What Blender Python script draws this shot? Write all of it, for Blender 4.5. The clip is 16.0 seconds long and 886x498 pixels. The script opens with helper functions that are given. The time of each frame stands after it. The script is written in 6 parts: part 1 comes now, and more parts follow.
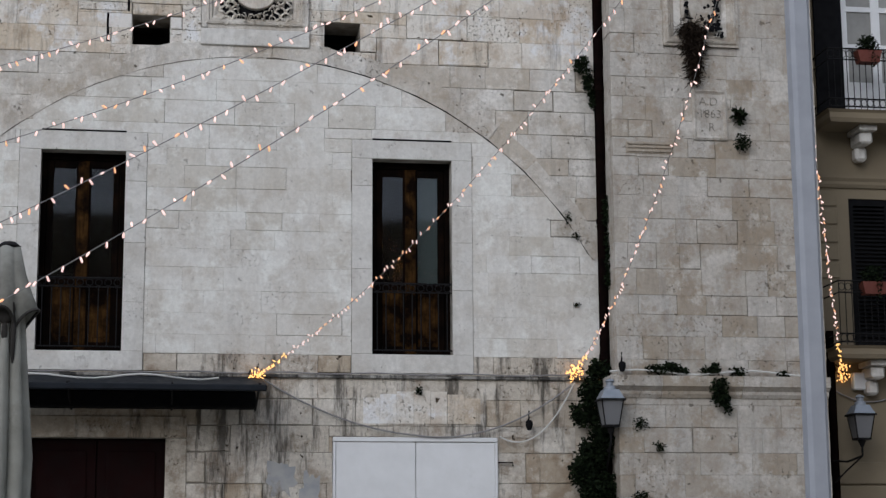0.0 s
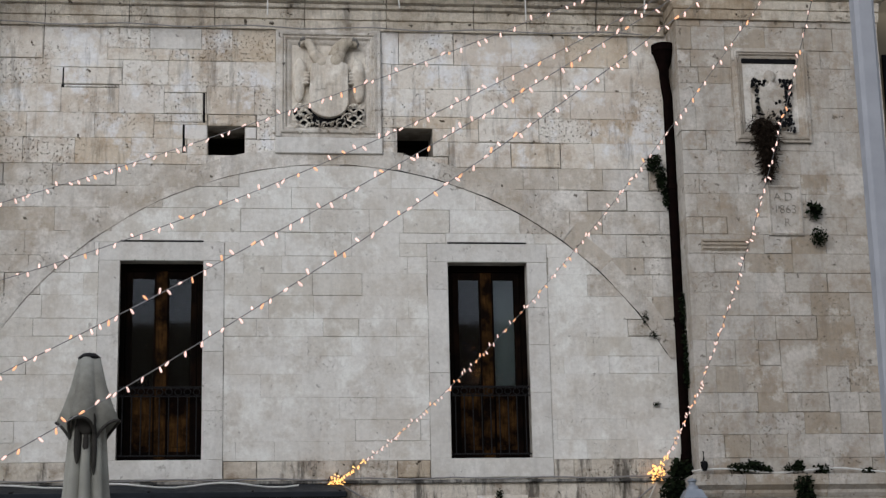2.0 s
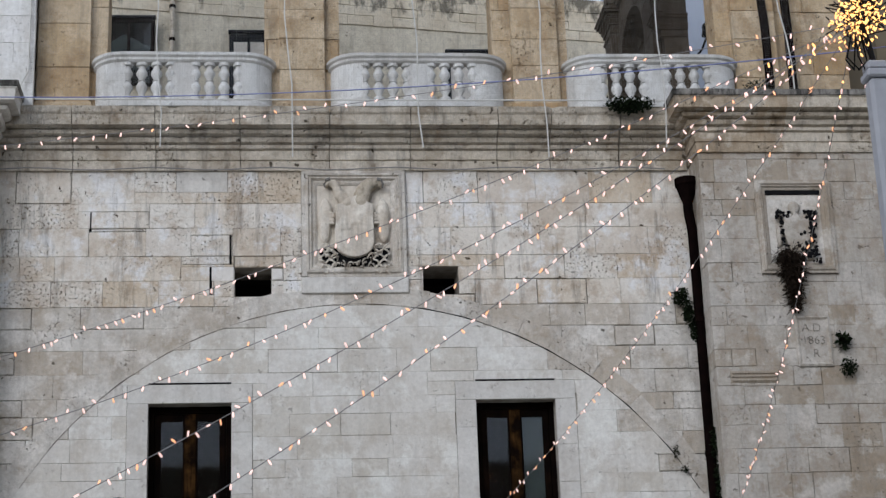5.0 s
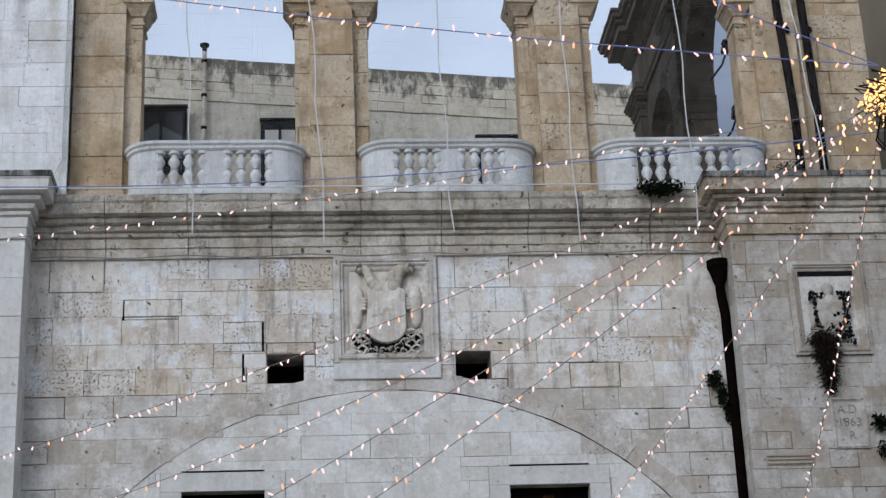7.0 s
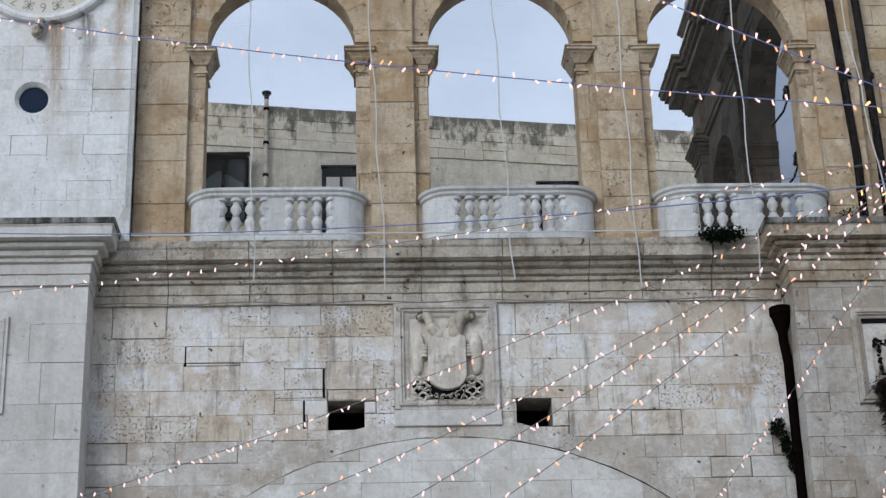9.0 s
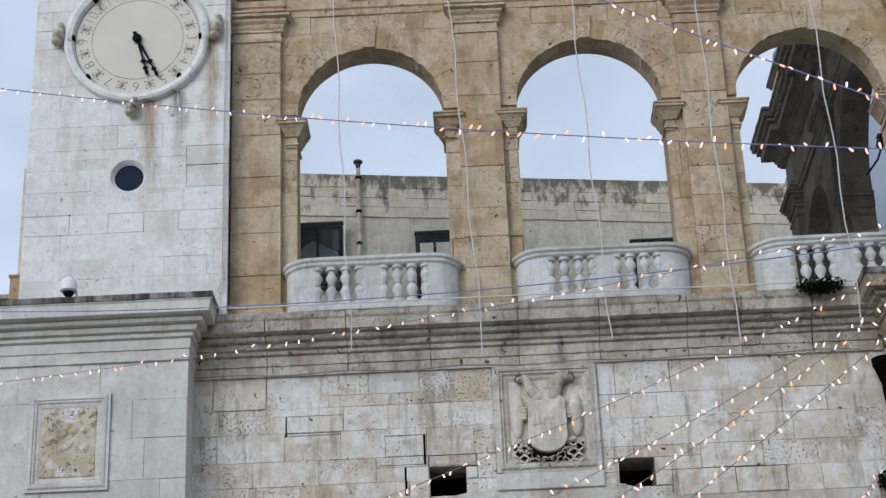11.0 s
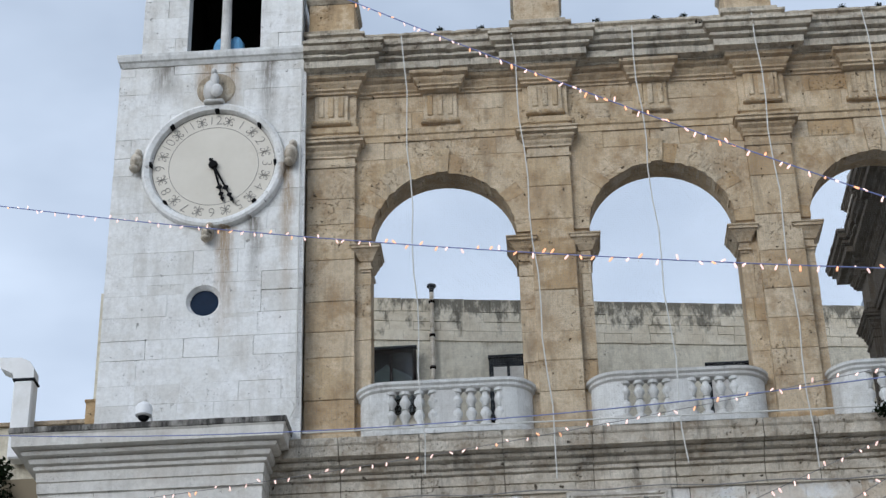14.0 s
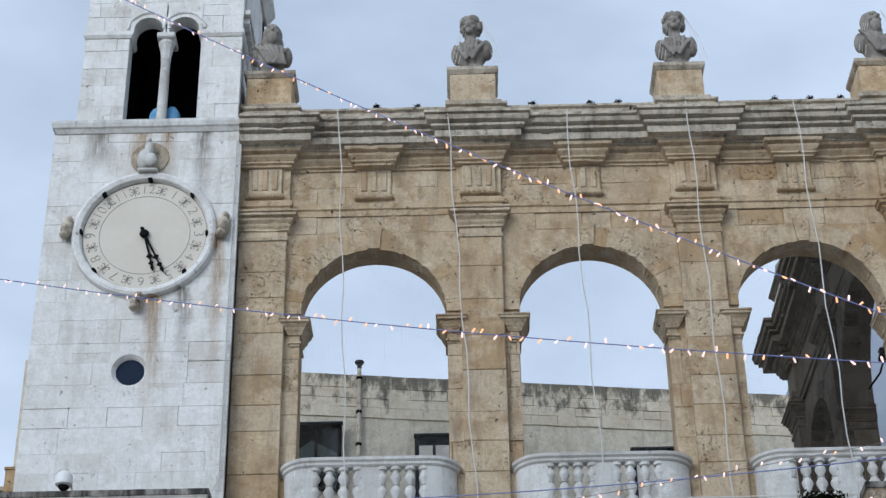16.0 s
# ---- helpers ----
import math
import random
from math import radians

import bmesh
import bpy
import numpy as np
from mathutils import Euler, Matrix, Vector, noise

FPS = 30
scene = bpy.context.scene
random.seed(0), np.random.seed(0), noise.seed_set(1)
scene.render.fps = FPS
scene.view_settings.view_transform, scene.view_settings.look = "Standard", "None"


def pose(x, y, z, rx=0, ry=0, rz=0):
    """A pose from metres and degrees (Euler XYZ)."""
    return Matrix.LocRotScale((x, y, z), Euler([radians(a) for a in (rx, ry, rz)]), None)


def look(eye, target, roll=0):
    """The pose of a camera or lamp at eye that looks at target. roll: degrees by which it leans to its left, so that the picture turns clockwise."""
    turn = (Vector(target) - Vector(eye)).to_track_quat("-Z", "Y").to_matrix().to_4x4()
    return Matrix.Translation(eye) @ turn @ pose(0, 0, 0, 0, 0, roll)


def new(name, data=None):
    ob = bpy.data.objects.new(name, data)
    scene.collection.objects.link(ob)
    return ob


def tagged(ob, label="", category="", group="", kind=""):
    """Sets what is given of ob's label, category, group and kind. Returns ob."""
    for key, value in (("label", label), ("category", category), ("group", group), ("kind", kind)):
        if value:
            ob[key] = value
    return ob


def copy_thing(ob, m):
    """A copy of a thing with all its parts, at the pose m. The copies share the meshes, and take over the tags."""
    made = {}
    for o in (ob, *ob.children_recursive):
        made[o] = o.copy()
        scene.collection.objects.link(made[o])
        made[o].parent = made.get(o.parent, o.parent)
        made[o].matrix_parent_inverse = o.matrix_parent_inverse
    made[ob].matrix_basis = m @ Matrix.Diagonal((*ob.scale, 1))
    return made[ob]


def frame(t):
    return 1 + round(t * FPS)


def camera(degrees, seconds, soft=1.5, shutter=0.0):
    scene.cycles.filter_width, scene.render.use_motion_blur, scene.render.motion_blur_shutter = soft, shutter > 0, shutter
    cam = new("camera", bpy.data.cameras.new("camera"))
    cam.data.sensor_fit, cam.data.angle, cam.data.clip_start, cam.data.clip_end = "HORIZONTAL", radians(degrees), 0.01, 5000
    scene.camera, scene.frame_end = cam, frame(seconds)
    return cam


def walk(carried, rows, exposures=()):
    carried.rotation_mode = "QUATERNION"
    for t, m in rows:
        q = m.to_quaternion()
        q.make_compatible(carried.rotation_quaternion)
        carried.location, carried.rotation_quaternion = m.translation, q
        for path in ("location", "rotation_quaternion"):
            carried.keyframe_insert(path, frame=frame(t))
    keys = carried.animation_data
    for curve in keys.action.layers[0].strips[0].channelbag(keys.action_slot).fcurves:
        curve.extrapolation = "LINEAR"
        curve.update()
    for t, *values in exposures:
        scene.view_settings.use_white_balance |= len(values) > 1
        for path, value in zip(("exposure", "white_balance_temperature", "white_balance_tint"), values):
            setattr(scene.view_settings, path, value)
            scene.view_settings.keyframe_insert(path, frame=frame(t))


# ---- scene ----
# Camera: stands on the square and tilts slowly up the facade.
EYE = Vector((0.0, 0.0, 1.6))
cam = camera(27.755, 16.0, soft=1.4)
# seconds, yaw to the right, tilt up, roll
ROWS = [
    (0.0, 8.889, 10.565, -0.384),
    (0.5, 8.159, 11.308, -0.729),
    (1.0, 7.467, 12.149, -1.001),
    (1.5, 6.924, 12.979, -1.074),
    (2.0, 6.454, 13.881, -1.207),
    (2.5, 6.169, 14.714, -1.436),
    (3.0, 6.113, 15.561, -1.548),
    (5.5, 5.503, 19.056, -2.320),
    (6.0, 5.291, 19.885, -2.543),
    (6.5, 5.062, 20.534, -2.558),
    (7.0, 4.732, 21.042, -2.357),
    (7.5, 4.322, 21.381, -2.053),
    (8.0, 3.803, 21.712, -1.784),
    (8.5, 3.288, 22.088, -1.613),
    (9.0, 2.701, 22.600, -1.613),
    (11.5, -1.543, 25.307, -2.494),
    (12.0, -2.554, 25.914, -2.444),
    (12.5, -3.184, 26.574, -2.333),
    (13.0, -3.454, 27.354, -2.107),
    (13.5, -3.357, 28.064, -1.826),
    (14.0, -2.998, 28.763, -1.518),
    (14.5, -2.458, 29.343, -1.325),
    (15.0, -1.715, 29.960, -1.183),
    (15.5, -0.992, 30.545, -1.094),
    (16.0, -0.380, 31.193, -0.992),
]


def aim(yaw, tilt, roll):
    a, b = radians(yaw), radians(tilt)
    return look(EYE, EYE + Vector((math.sin(a) * math.cos(b), math.cos(a) * math.cos(b), math.sin(b))), roll)


EXPOSURES = [(0.0, -0.40, 5900, 11), (3.0, -0.34, 6200, 11), (7.0, -0.33, 5620, 10), (9.0, -0.31, 5680, 9), (12.5, -0.27, 5800, 8), (16.0, -0.25, 5620, 7)]
walk(cam, [(t, aim(yaw, tilt, roll)) for t, yaw, tilt, roll in ROWS], EXPOSURES)

# ---- world and sun ----
SUN_UP, SUN_TURN = 20.0, 212.0
world = bpy.data.worlds.new("sky")
scene.world = world
world.use_nodes = True
wn, wl = world.node_tree.nodes, world.node_tree.links
wn.clear()
w_out = wn.new("ShaderNodeOutputWorld")
w_bg = wn.new("ShaderNodeBackground")
w_sky = wn.new("ShaderNodeTexSky")
w_sky.sky_type, w_sky.sun_disc = "NISHITA", False
w_sky.sun_elevation, w_sky.sun_rotation = radians(SUN_UP), radians(SUN_TURN)
w_sky.air_density, w_sky.dust_density = 1.0, 1.5
w_co = wn.new("ShaderNodeTexCoord")
w_map = wn.new("ShaderNodeMapping")
w_map.inputs["Scale"].default_value = (1.0, 1.0, 2.2)
w_noise = wn.new("ShaderNodeTexNoise")
w_noise.inputs["Scale"].default_value, w_noise.inputs["Detail"].default_value, w_noise.inputs["Roughness"].default_value = 2.6, 5.0, 0.5
w_ramp = wn.new("ShaderNodeValToRGB")
w_ramp.color_ramp.elements[0].position, w_ramp.color_ramp.elements[1].position = 0.34, 0.60
w_ramp.color_ramp.elements[0].color, w_ramp.color_ramp.elements[1].color = (0.54, 0.54, 0.54, 1), (0.95, 0.95, 0.95, 1)
w_mix = wn.new("ShaderNodeMixRGB")
w_mix.inputs[2].default_value = (9.6, 10.15, 11.1, 1)
w_bg.inputs["Strength"].default_value = 0.1
wl.new(w_co.outputs["Generated"], w_map.inputs["Vector"])
wl.new(w_map.outputs["Vector"], w_noise.inputs["Vector"])
wl.new(w_noise.outputs["Fac"], w_ramp.inputs["Fac"])
wl.new(w_ramp.outputs["Color"], w_mix.inputs[0])
wl.new(w_sky.outputs["Color"], w_mix.inputs[1])
wl.new(w_mix.outputs["Color"], w_bg.inputs["Color"])
wl.new(w_bg.outputs["Background"], w_out.inputs["Surface"])

sun_data = bpy.data.lights.new("sun", "SUN")
sun_data.energy, sun_data.angle, sun_data.color = 2.15, radians(40), (1.0, 0.955, 0.90)
sun = new("sun", sun_data)
sa, se = radians(SUN_TURN), radians(SUN_UP)
sun.matrix_world = look((0, 0, 0), (-math.sin(sa) * math.cos(se), -math.cos(sa) * math.cos(se), -math.sin(se)))


# ---- materials ----
class Nodes:
    """A small writer of node materials."""

    def __init__(self, name):
        self.mat = bpy.data.materials.new(name)
        self.mat.use_nodes = True
        self.tree = self.mat.node_tree
        self.tree.nodes.clear()
        self.out = self.tree.nodes.new("ShaderNodeOutputMaterial")
        self.bsdf = self.tree.nodes.new("ShaderNodeBsdfPrincipled")
        self.tree.links.new(self.bsdf.outputs[0], self.out.inputs[0])
        self.place = self.tree.nodes.new("ShaderNodeNewGeometry").outputs["Position"]

    def link(self, a, b):
        if isinstance(a, (int, float)):
            b.default_value = a
        elif isinstance(a, tuple):
            b.default_value = (*a, 1.0) if len(a) == 3 and b.type == "RGBA" else a
        else:
            self.tree.links.new(a, b)

    def noise(self, scale, detail=4.0, rough=0.55, stretch=(1, 1, 1)):
        m = self.tree.nodes.new("ShaderNodeMapping")
        m.inputs["Scale"].default_value = stretch
        self.link(self.place, m.inputs["Vector"])
        n = self.tree.nodes.new("ShaderNodeTexNoise")
        n.inputs["Scale"].default_value, n.inputs["Detail"].default_value, n.inputs["Roughness"].default_value = scale, detail, rough
        self.link(m.outputs[0], n.inputs["Vector"])
        return n.outputs["Fac"]

    def ramp(self, fac, lo, hi, a=0.0, b=1.0):
        r = self.tree.nodes.new("ShaderNodeMapRange")
        for key, value in zip(("From Min", "From Max", "To Min", "To Max"), (lo, hi, a, b)):
            r.inputs[key].default_value = value
        self.link(fac, r.inputs["Value"])
        return r.outputs[0]

    def mix(self, fac, a, b, blend="MIX"):
        m = self.tree.nodes.new("ShaderNodeMixRGB")
        m.blend_type = blend
        self.link(fac, m.inputs[0]), self.link(a, m.inputs[1]), self.link(b, m.inputs[2])
        return m.outputs[0]

    def maths(self, op, a, b):
        m = self.tree.nodes.new("ShaderNodeMath")
        m.operation = op
        self.link(a, m.inputs[0]), self.link(b, m.inputs[1])
        return m.outputs[0]

    def drip(self, x, z, length, width):
        """How much of a run-off stain, x wide about its middle, reaches a place below z."""
        xyz = self.tree.nodes.new("ShaderNodeSeparateXYZ")
        self.link(self.place, xyz.inputs[0])
        wavy = self.maths("ADD", xyz.outputs[0], self.ramp(self.noise(2.2, 4, 0.6), 0.3, 0.7, -width * 0.5, width * 0.5))
        across = self.ramp(self.maths("ABSOLUTE", self.maths("SUBTRACT", wavy, x), 0.0), width * 0.3, width * 1.3, 1.0, 0.0)
        down = self.maths("MULTIPLY", self.ramp(xyz.outputs[2], z - length, z, 0.0, 0.9), self.maths("LESS_THAN", xyz.outputs[2], z))
        return self.maths("MULTIPLY", self.maths("MULTIPLY", across, down), self.ramp(self.noise(5, 8, 0.75, (5, 5, 0.5)), 0.30, 0.52))

    def random(self):
        return self.tree.nodes.new("ShaderNodeObjectInfo").outputs["Random"]

    def bump(self, height, strength, distance):
        b = self.tree.nodes.new("ShaderNodeBump")
        b.inputs["Strength"].default_value, b.inputs["Distance"].default_value = strength, distance
        self.link(height, b.inputs["Height"])
        self.link(b.outputs[0], self.bsdf.inputs["Normal"])

    def done(self, colour, rough=0.85, metal=0.0, spec=0.3):
        self.link(colour, self.bsdf.inputs["Base Color"])
        self.link(rough, self.bsdf.inputs["Roughness"])
        self.bsdf.inputs["Metallic"].default_value = metal
        self.bsdf.inputs["Specular IOR Level"].default_value = spec
        return self.mat


def stone(name, tones, stain, stain_amount=0.7, pits=0.7, streak=0.35, soot=(0.06, 0.055, 0.05), relief=0.02, wash=0.5, grain=0.4, streak_at=(0.50, 0.70), pitted=0.0, drips=()):
    """Weathered limestone: a tone for each block, brown blotches, lime wash, pits and streaks of soot."""
    n = Nodes(name)
    r = n.random()
    c = n.mix(n.ramp(r, 0.0, 0.65), tones[0], tones[1])
    c = n.mix(n.ramp(r, 0.62, 0.95), c, tones[2])
    blotch = n.noise(1.2, 9, 0.68)
    c = n.mix(n.ramp(blotch, 0.48, 0.62, 0.0, stain_amount * 0.85), c, stain)
    c = n.mix(n.ramp(n.noise(3.7, 10, 0.72), 0.50, 0.64, 0.0, stain_amount), c, stain)
    c = n.mix(n.ramp(n.noise(2.1, 8, 0.7), 0.52, 0.62, 0.0, wash), c, tuple(min(0.86, v * 1.22) for v in tones[1]))
    c = n.mix(n.ramp(n.noise(17, 8, 0.75), 0.40, 0.66, 0.0, grain), c, tuple(v * 0.5 for v in tones[0]))
    if streak:
        c = n.mix(n.ramp(n.noise(1.5, 9, 0.7, (3.6, 3.6, 0.5)), *streak_at, 0.0, streak), c, soot)
    for x, z, length, width, rust in drips:
        c = n.mix(n.drip(x, z, length, width), c, rust)
    where = n.ramp(n.noise(1.9, 5, 0.65), 0.51, 0.62)
    if pitted:
        other = n.maths("FRACT", n.maths("MULTIPLY", r, 17.3), 0.0)
        where = n.maths("MAXIMUM", where, n.ramp(other, 1.0 - pitted, 1.02 - pitted))
    if pitted > 0.1:
        c = n.mix(n.ramp(other, 0.0, 0.12, 0.55, 0.0), c, tuple(min(0.82, v * 1.2) for v in tones[1]))
    p = n.maths("MULTIPLY", n.ramp(n.noise(30, 4, 0.6), 0.58, 0.66), where)
    c = n.mix(n.maths("MULTIPLY", p, pits * 0.8), c, tuple(v * 0.45 for v in stain))
    h = n.maths("SUBTRACT", n.maths("ADD", n.noise(6, 9, 0.72), n.maths("MULTIPLY", n.noise(40, 5, 0.65), 0.4)), n.maths("MULTIPLY", p, 0.9))
    hole = n.maths("MULTIPLY", n.ramp(n.noise(7.5, 4, 0.6), 0.665, 0.70), pits)
    c = n.mix(hole, c, tuple(v * 0.22 for v in stain))
    h = n.maths("SUBTRACT", h, hole)
    n.bump(h, 0.9, relief)
    return n.done(c, 0.9, 0.0, 0.2)


def plain(name, a, b, rough=0.6, metal=0.0, scale=6.0, relief=0.003, spec=0.4, blotch=None):
    """Paint, metal or plaster with a mottled tone."""
    n = Nodes(name)
    c = n.mix(n.ramp(n.noise(scale, 6, 0.6), 0.35, 0.68), a, b)
    if blotch:
        c = n.mix(n.ramp(n.noise(scale * 0.35, 7, 0.7), 0.55, 0.7, 0.0, 0.8), c, blotch)
    n.bump(n.noise(scale * 6, 5, 0.6), 0.4, relief)
    return n.done(c, n.ramp(n.noise(scale * 2, 3), 0.3, 0.7, rough - 0.1, min(rough + 0.12, 1.0)), metal, spec)


def glowing(name, colour, strength):
    n = Nodes(name)
    n.bsdf.inputs["Emission Color"].default_value = (*colour, 1)
    n.bsdf.inputs["Emission Strength"].default_value = strength
    return n.done(colour, 0.3)


def foliage(name, a, b):
    n = Nodes(name)
    isl = n.tree.nodes.new("ShaderNodeNewGeometry").outputs["Random Per Island"]
    return n.done(n.mix(isl, a, b), 0.8, 0.0, 0.05)


M_WALL = stone("pale_limestone", ((0.755, 0.695, 0.605), (0.82, 0.79, 0.73), (0.66, 0.565, 0.44)), (0.37, 0.25, 0.14), 0.52, 0.95, 0.55, (0.075, 0.062, 0.05), 0.03, 0.8, 0.3, streak_at=(0.54, 0.68), pitted=0.12)
M_INFILL = stone("limewashed_ashlar", ((0.68, 0.65, 0.595), (0.73, 0.71, 0.665), (0.62, 0.585, 0.52)), (0.44, 0.38, 0.30), 0.42, 0.4, 0.14, (0.16, 0.14, 0.12), 0.012, 0.6, 0.3)
M_SPANDREL = stone("worn_ashlar", ((0.62, 0.58, 0.515), (0.69, 0.66, 0.61), (0.54, 0.48, 0.40)), (0.36, 0.285, 0.20), 0.55, 0.8, 0.25, (0.1, 0.09, 0.08), 0.022, 0.65)
M_LOWER = stone("sooty_lower_ashlar", ((0.60, 0.54, 0.45), (0.69, 0.645, 0.57), (0.48, 0.40, 0.30)), (0.22, 0.15, 0.09), 0.65, 0.95, 0.8, (0.04, 0.034, 0.028), 0.03, streak_at=(0.51, 0.62))
M_TRIM = stone("dressed_limestone", ((0.62, 0.60, 0.56), (0.66, 0.64, 0.60), (0.58, 0.555, 0.51)), (0.40, 0.35, 0.29), 0.35, 0.45, 0.2, (0.15, 0.14, 0.12), 0.008, 0.4, 0.25)
M_PIER = stone("grey_limestone", ((0.46, 0.42, 0.365), (0.52, 0.49, 0.445), (0.39, 0.335, 0.265)), (0.30, 0.23, 0.155), 0.6, 0.55, 0.25, relief=0.016, wash=0.75, pitted=0.06)
RUST, SOOT = (0.30, 0.20, 0.10), (0.14, 0.12, 0.095)
M_TOWER = stone("white_limestone", ((0.74, 0.735, 0.715), (0.78, 0.78, 0.765), (0.67, 0.66, 0.63)), (0.50, 0.465, 0.41), 0.34, 0.6, 0.3, (0.30, 0.275, 0.235), 0.014, 0.5, 0.3, drips=((-4.96, 18.2, 0.9, 0.16, RUST), (-4.52, 18.2, 1.2, 0.12, RUST), (-3.95, 18.2, 1.6, 0.14, SOOT), (-5.6, 18.2, 0.8, 0.2, SOOT), (-4.55, 15.15, 2.2, 0.13, RUST), (-3.62, 16.2, 3.0, 0.10, RUST), (-4.1, 15.3, 1.4, 0.12, SOOT)))
M_TUFA = stone("tan_tufa_stone", ((0.57, 0.435, 0.27), (0.635, 0.53, 0.385), (0.49, 0.345, 0.19)), (0.31, 0.19, 0.085), 0.55, 0.9, 0.4, (0.09, 0.075, 0.06), 0.035, 0.55, 0.4, pitted=0.08)
# much darker tone of the arcade's tan tufa, for the side wing
M_DARKTUFA = stone("dark_brown_tufa", ((0.11, 0.088, 0.064), (0.145, 0.118, 0.088), (0.08, 0.06, 0.043)), (0.06, 0.042, 0.028), 0.6, 0.8, 0.6, (0.03, 0.027, 0.023), 0.03, 0.3)
M_CORN = stone("weathered_cornice_stone", ((0.57, 0.505, 0.405), (0.67, 0.62, 0.535), (0.48, 0.39, 0.285)), (0.23, 0.16, 0.09), 0.55, 0.9, 0.55, (0.05, 0.045, 0.038), 0.035, 0.6, 0.4, streak_at=(0.51, 0.66))
M_LICHEN = stone("lichen_grey_tufa", ((0.52, 0.455, 0.36), (0.60, 0.545, 0.45), (0.43, 0.36, 0.265)), (0.20, 0.145, 0.09), 0.6, 0.7, 0.6, (0.055, 0.052, 0.042), 0.03, 0.4, streak_at=(0.50, 0.66))
M_COPING = stone("blackened_coping_stone", ((0.30, 0.285, 0.26), (0.42, 0.405, 0.375), (0.2, 0.185, 0.165)), (0.12, 0.105, 0.085), 0.7, 0.8, 0.9, (0.025, 0.024, 0.023), 0.02, streak_at=(0.42, 0.58))
M_BALU = stone("white_balustrade_stone", ((0.64, 0.64, 0.625), (0.70, 0.70, 0.685), (0.58, 0.57, 0.55)), (0.36, 0.335, 0.29), 0.4, 0.4, 0.45, (0.2, 0.19, 0.175), 0.006, 0.5, 0.25)
M_BUST = stone("grey_statue_stone", ((0.27, 0.25, 0.225), (0.33, 0.31, 0.28), (0.22, 0.2, 0.175)), (0.15, 0.13, 0.11), 0.6, 0.6, 0.5, (0.05, 0.047, 0.043), 0.018)
M_BACK = stone("stained_back_plaster", ((0.66, 0.61, 0.49), (0.71, 0.66, 0.54), (0.60, 0.54, 0.42)), (0.38, 0.325, 0.235), 0.5, 0.6, 0.4, (0.15, 0.13, 0.10), 0.015)
def mouldy(name):
    """Pale plastered stone with black mould that has crept down from the top."""
    n = Nodes(name)
    xyz = n.tree.nodes.new("ShaderNodeSeparateXYZ")
    n.link(n.place, xyz.inputs[0])
    c = n.mix(n.ramp(n.noise(1.6, 8, 0.7), 0.4, 0.65), (0.70, 0.64, 0.52), (0.56, 0.49, 0.37))
    c = n.mix(n.ramp(n.noise(9, 8, 0.7), 0.45, 0.68, 0.0, 0.5), c, (0.40, 0.34, 0.25))
    reach = n.maths("ADD", n.ramp(xyz.outputs[2], 18.15, 19.25, -0.17, 0.12), n.noise(2.4, 10, 0.72, (1.6, 1.6, 0.8)))
    reach = n.maths("ADD", reach, n.ramp(n.random(), 0.0, 1.0, -0.03, 0.03))
    c = n.mix(n.ramp(reach, 0.48, 0.60, 0.0, 0.85), c, (0.085, 0.078, 0.062))
    n.bump(n.noise(8, 9, 0.72), 0.8, 0.03)
    return n.done(c, 0.95, 0.0, 0.1)


M_MOULD = mouldy("blackened_parapet_stone")
M_MORTAR = plain("patchy_mortar", (0.10, 0.085, 0.068), (0.52, 0.48, 0.42), 0.95, 0, 1.7, 0.01, 0.1)
# near-black colour stands in for the shade of unlit interiors
M_DARK = plain("interior_shade_plaster", (0.03, 0.027, 0.025), (0.018, 0.017, 0.016), 0.95, 0, 2, 0.003, 0.1)
M_PIPE = plain("rusty_brown_pipe", (0.0035, 0.0025, 0.0025), (0.008, 0.0045, 0.004), 0.85, 0.0, 8, 0.004, 0.0)
def varnish(name, dark, worn_tone, lo, hi):
    """Old varnished wood, worn to orange along the grain."""
    n = Nodes(name)
    c = n.mix(n.maths("MULTIPLY", n.ramp(n.noise(2.6, 6, 0.65), lo, hi), n.ramp(n.noise(9, 5, 0.6, (4, 4, 0.4)), 0.3, 0.6, 0.25, 1.0)), dark, worn_tone)
    n.bump(n.noise(14, 5, 0.6, (4, 4, 0.4)), 0.4, 0.003)
    return n.done(c, 0.75, 0.0, 0.03)


M_WOOD = varnish("dark_brown_varnished_wood", (0.0022, 0.0014, 0.0011), (0.012, 0.006, 0.003), 0.45, 0.7)
M_WORN = varnish("worn_orange_brown_varnish", (0.004, 0.002, 0.0012), (0.06, 0.029, 0.008), 0.42, 0.62)
M_IRON = plain("black_wrought_iron", (0.008, 0.008, 0.009), (0.015, 0.014, 0.014), 0.7, 0.0, 20, 0.002, 0.1)
M_CANOPY = plain("dark_slate_metal", (0.009, 0.011, 0.014), (0.018, 0.021, 0.027), 0.65, 0.0, 4, 0.003, 0.12)
M_WHITE = plain("white_paint", (0.74, 0.74, 0.74), (0.68, 0.68, 0.675), 0.5, 0, 3, 0.002, 0.4, (0.6, 0.595, 0.57))
M_POLE = plain("pale_grey_painted_pole", (0.38, 0.39, 0.42), (0.33, 0.34, 0.37), 0.55, 0, 4, 0.002)
M_DOOR = plain("dark_maroon_door_paint", (0.007, 0.002, 0.002), (0.012, 0.003, 0.003), 0.8, 0, 3, 0.002, 0.1)
M_CLOTH = plain("cream_umbrella_canvas", (0.34, 0.335, 0.295), (0.24, 0.235, 0.205), 0.9, 0, 3, 0.006, 0.1, (0.13, 0.12, 0.10))
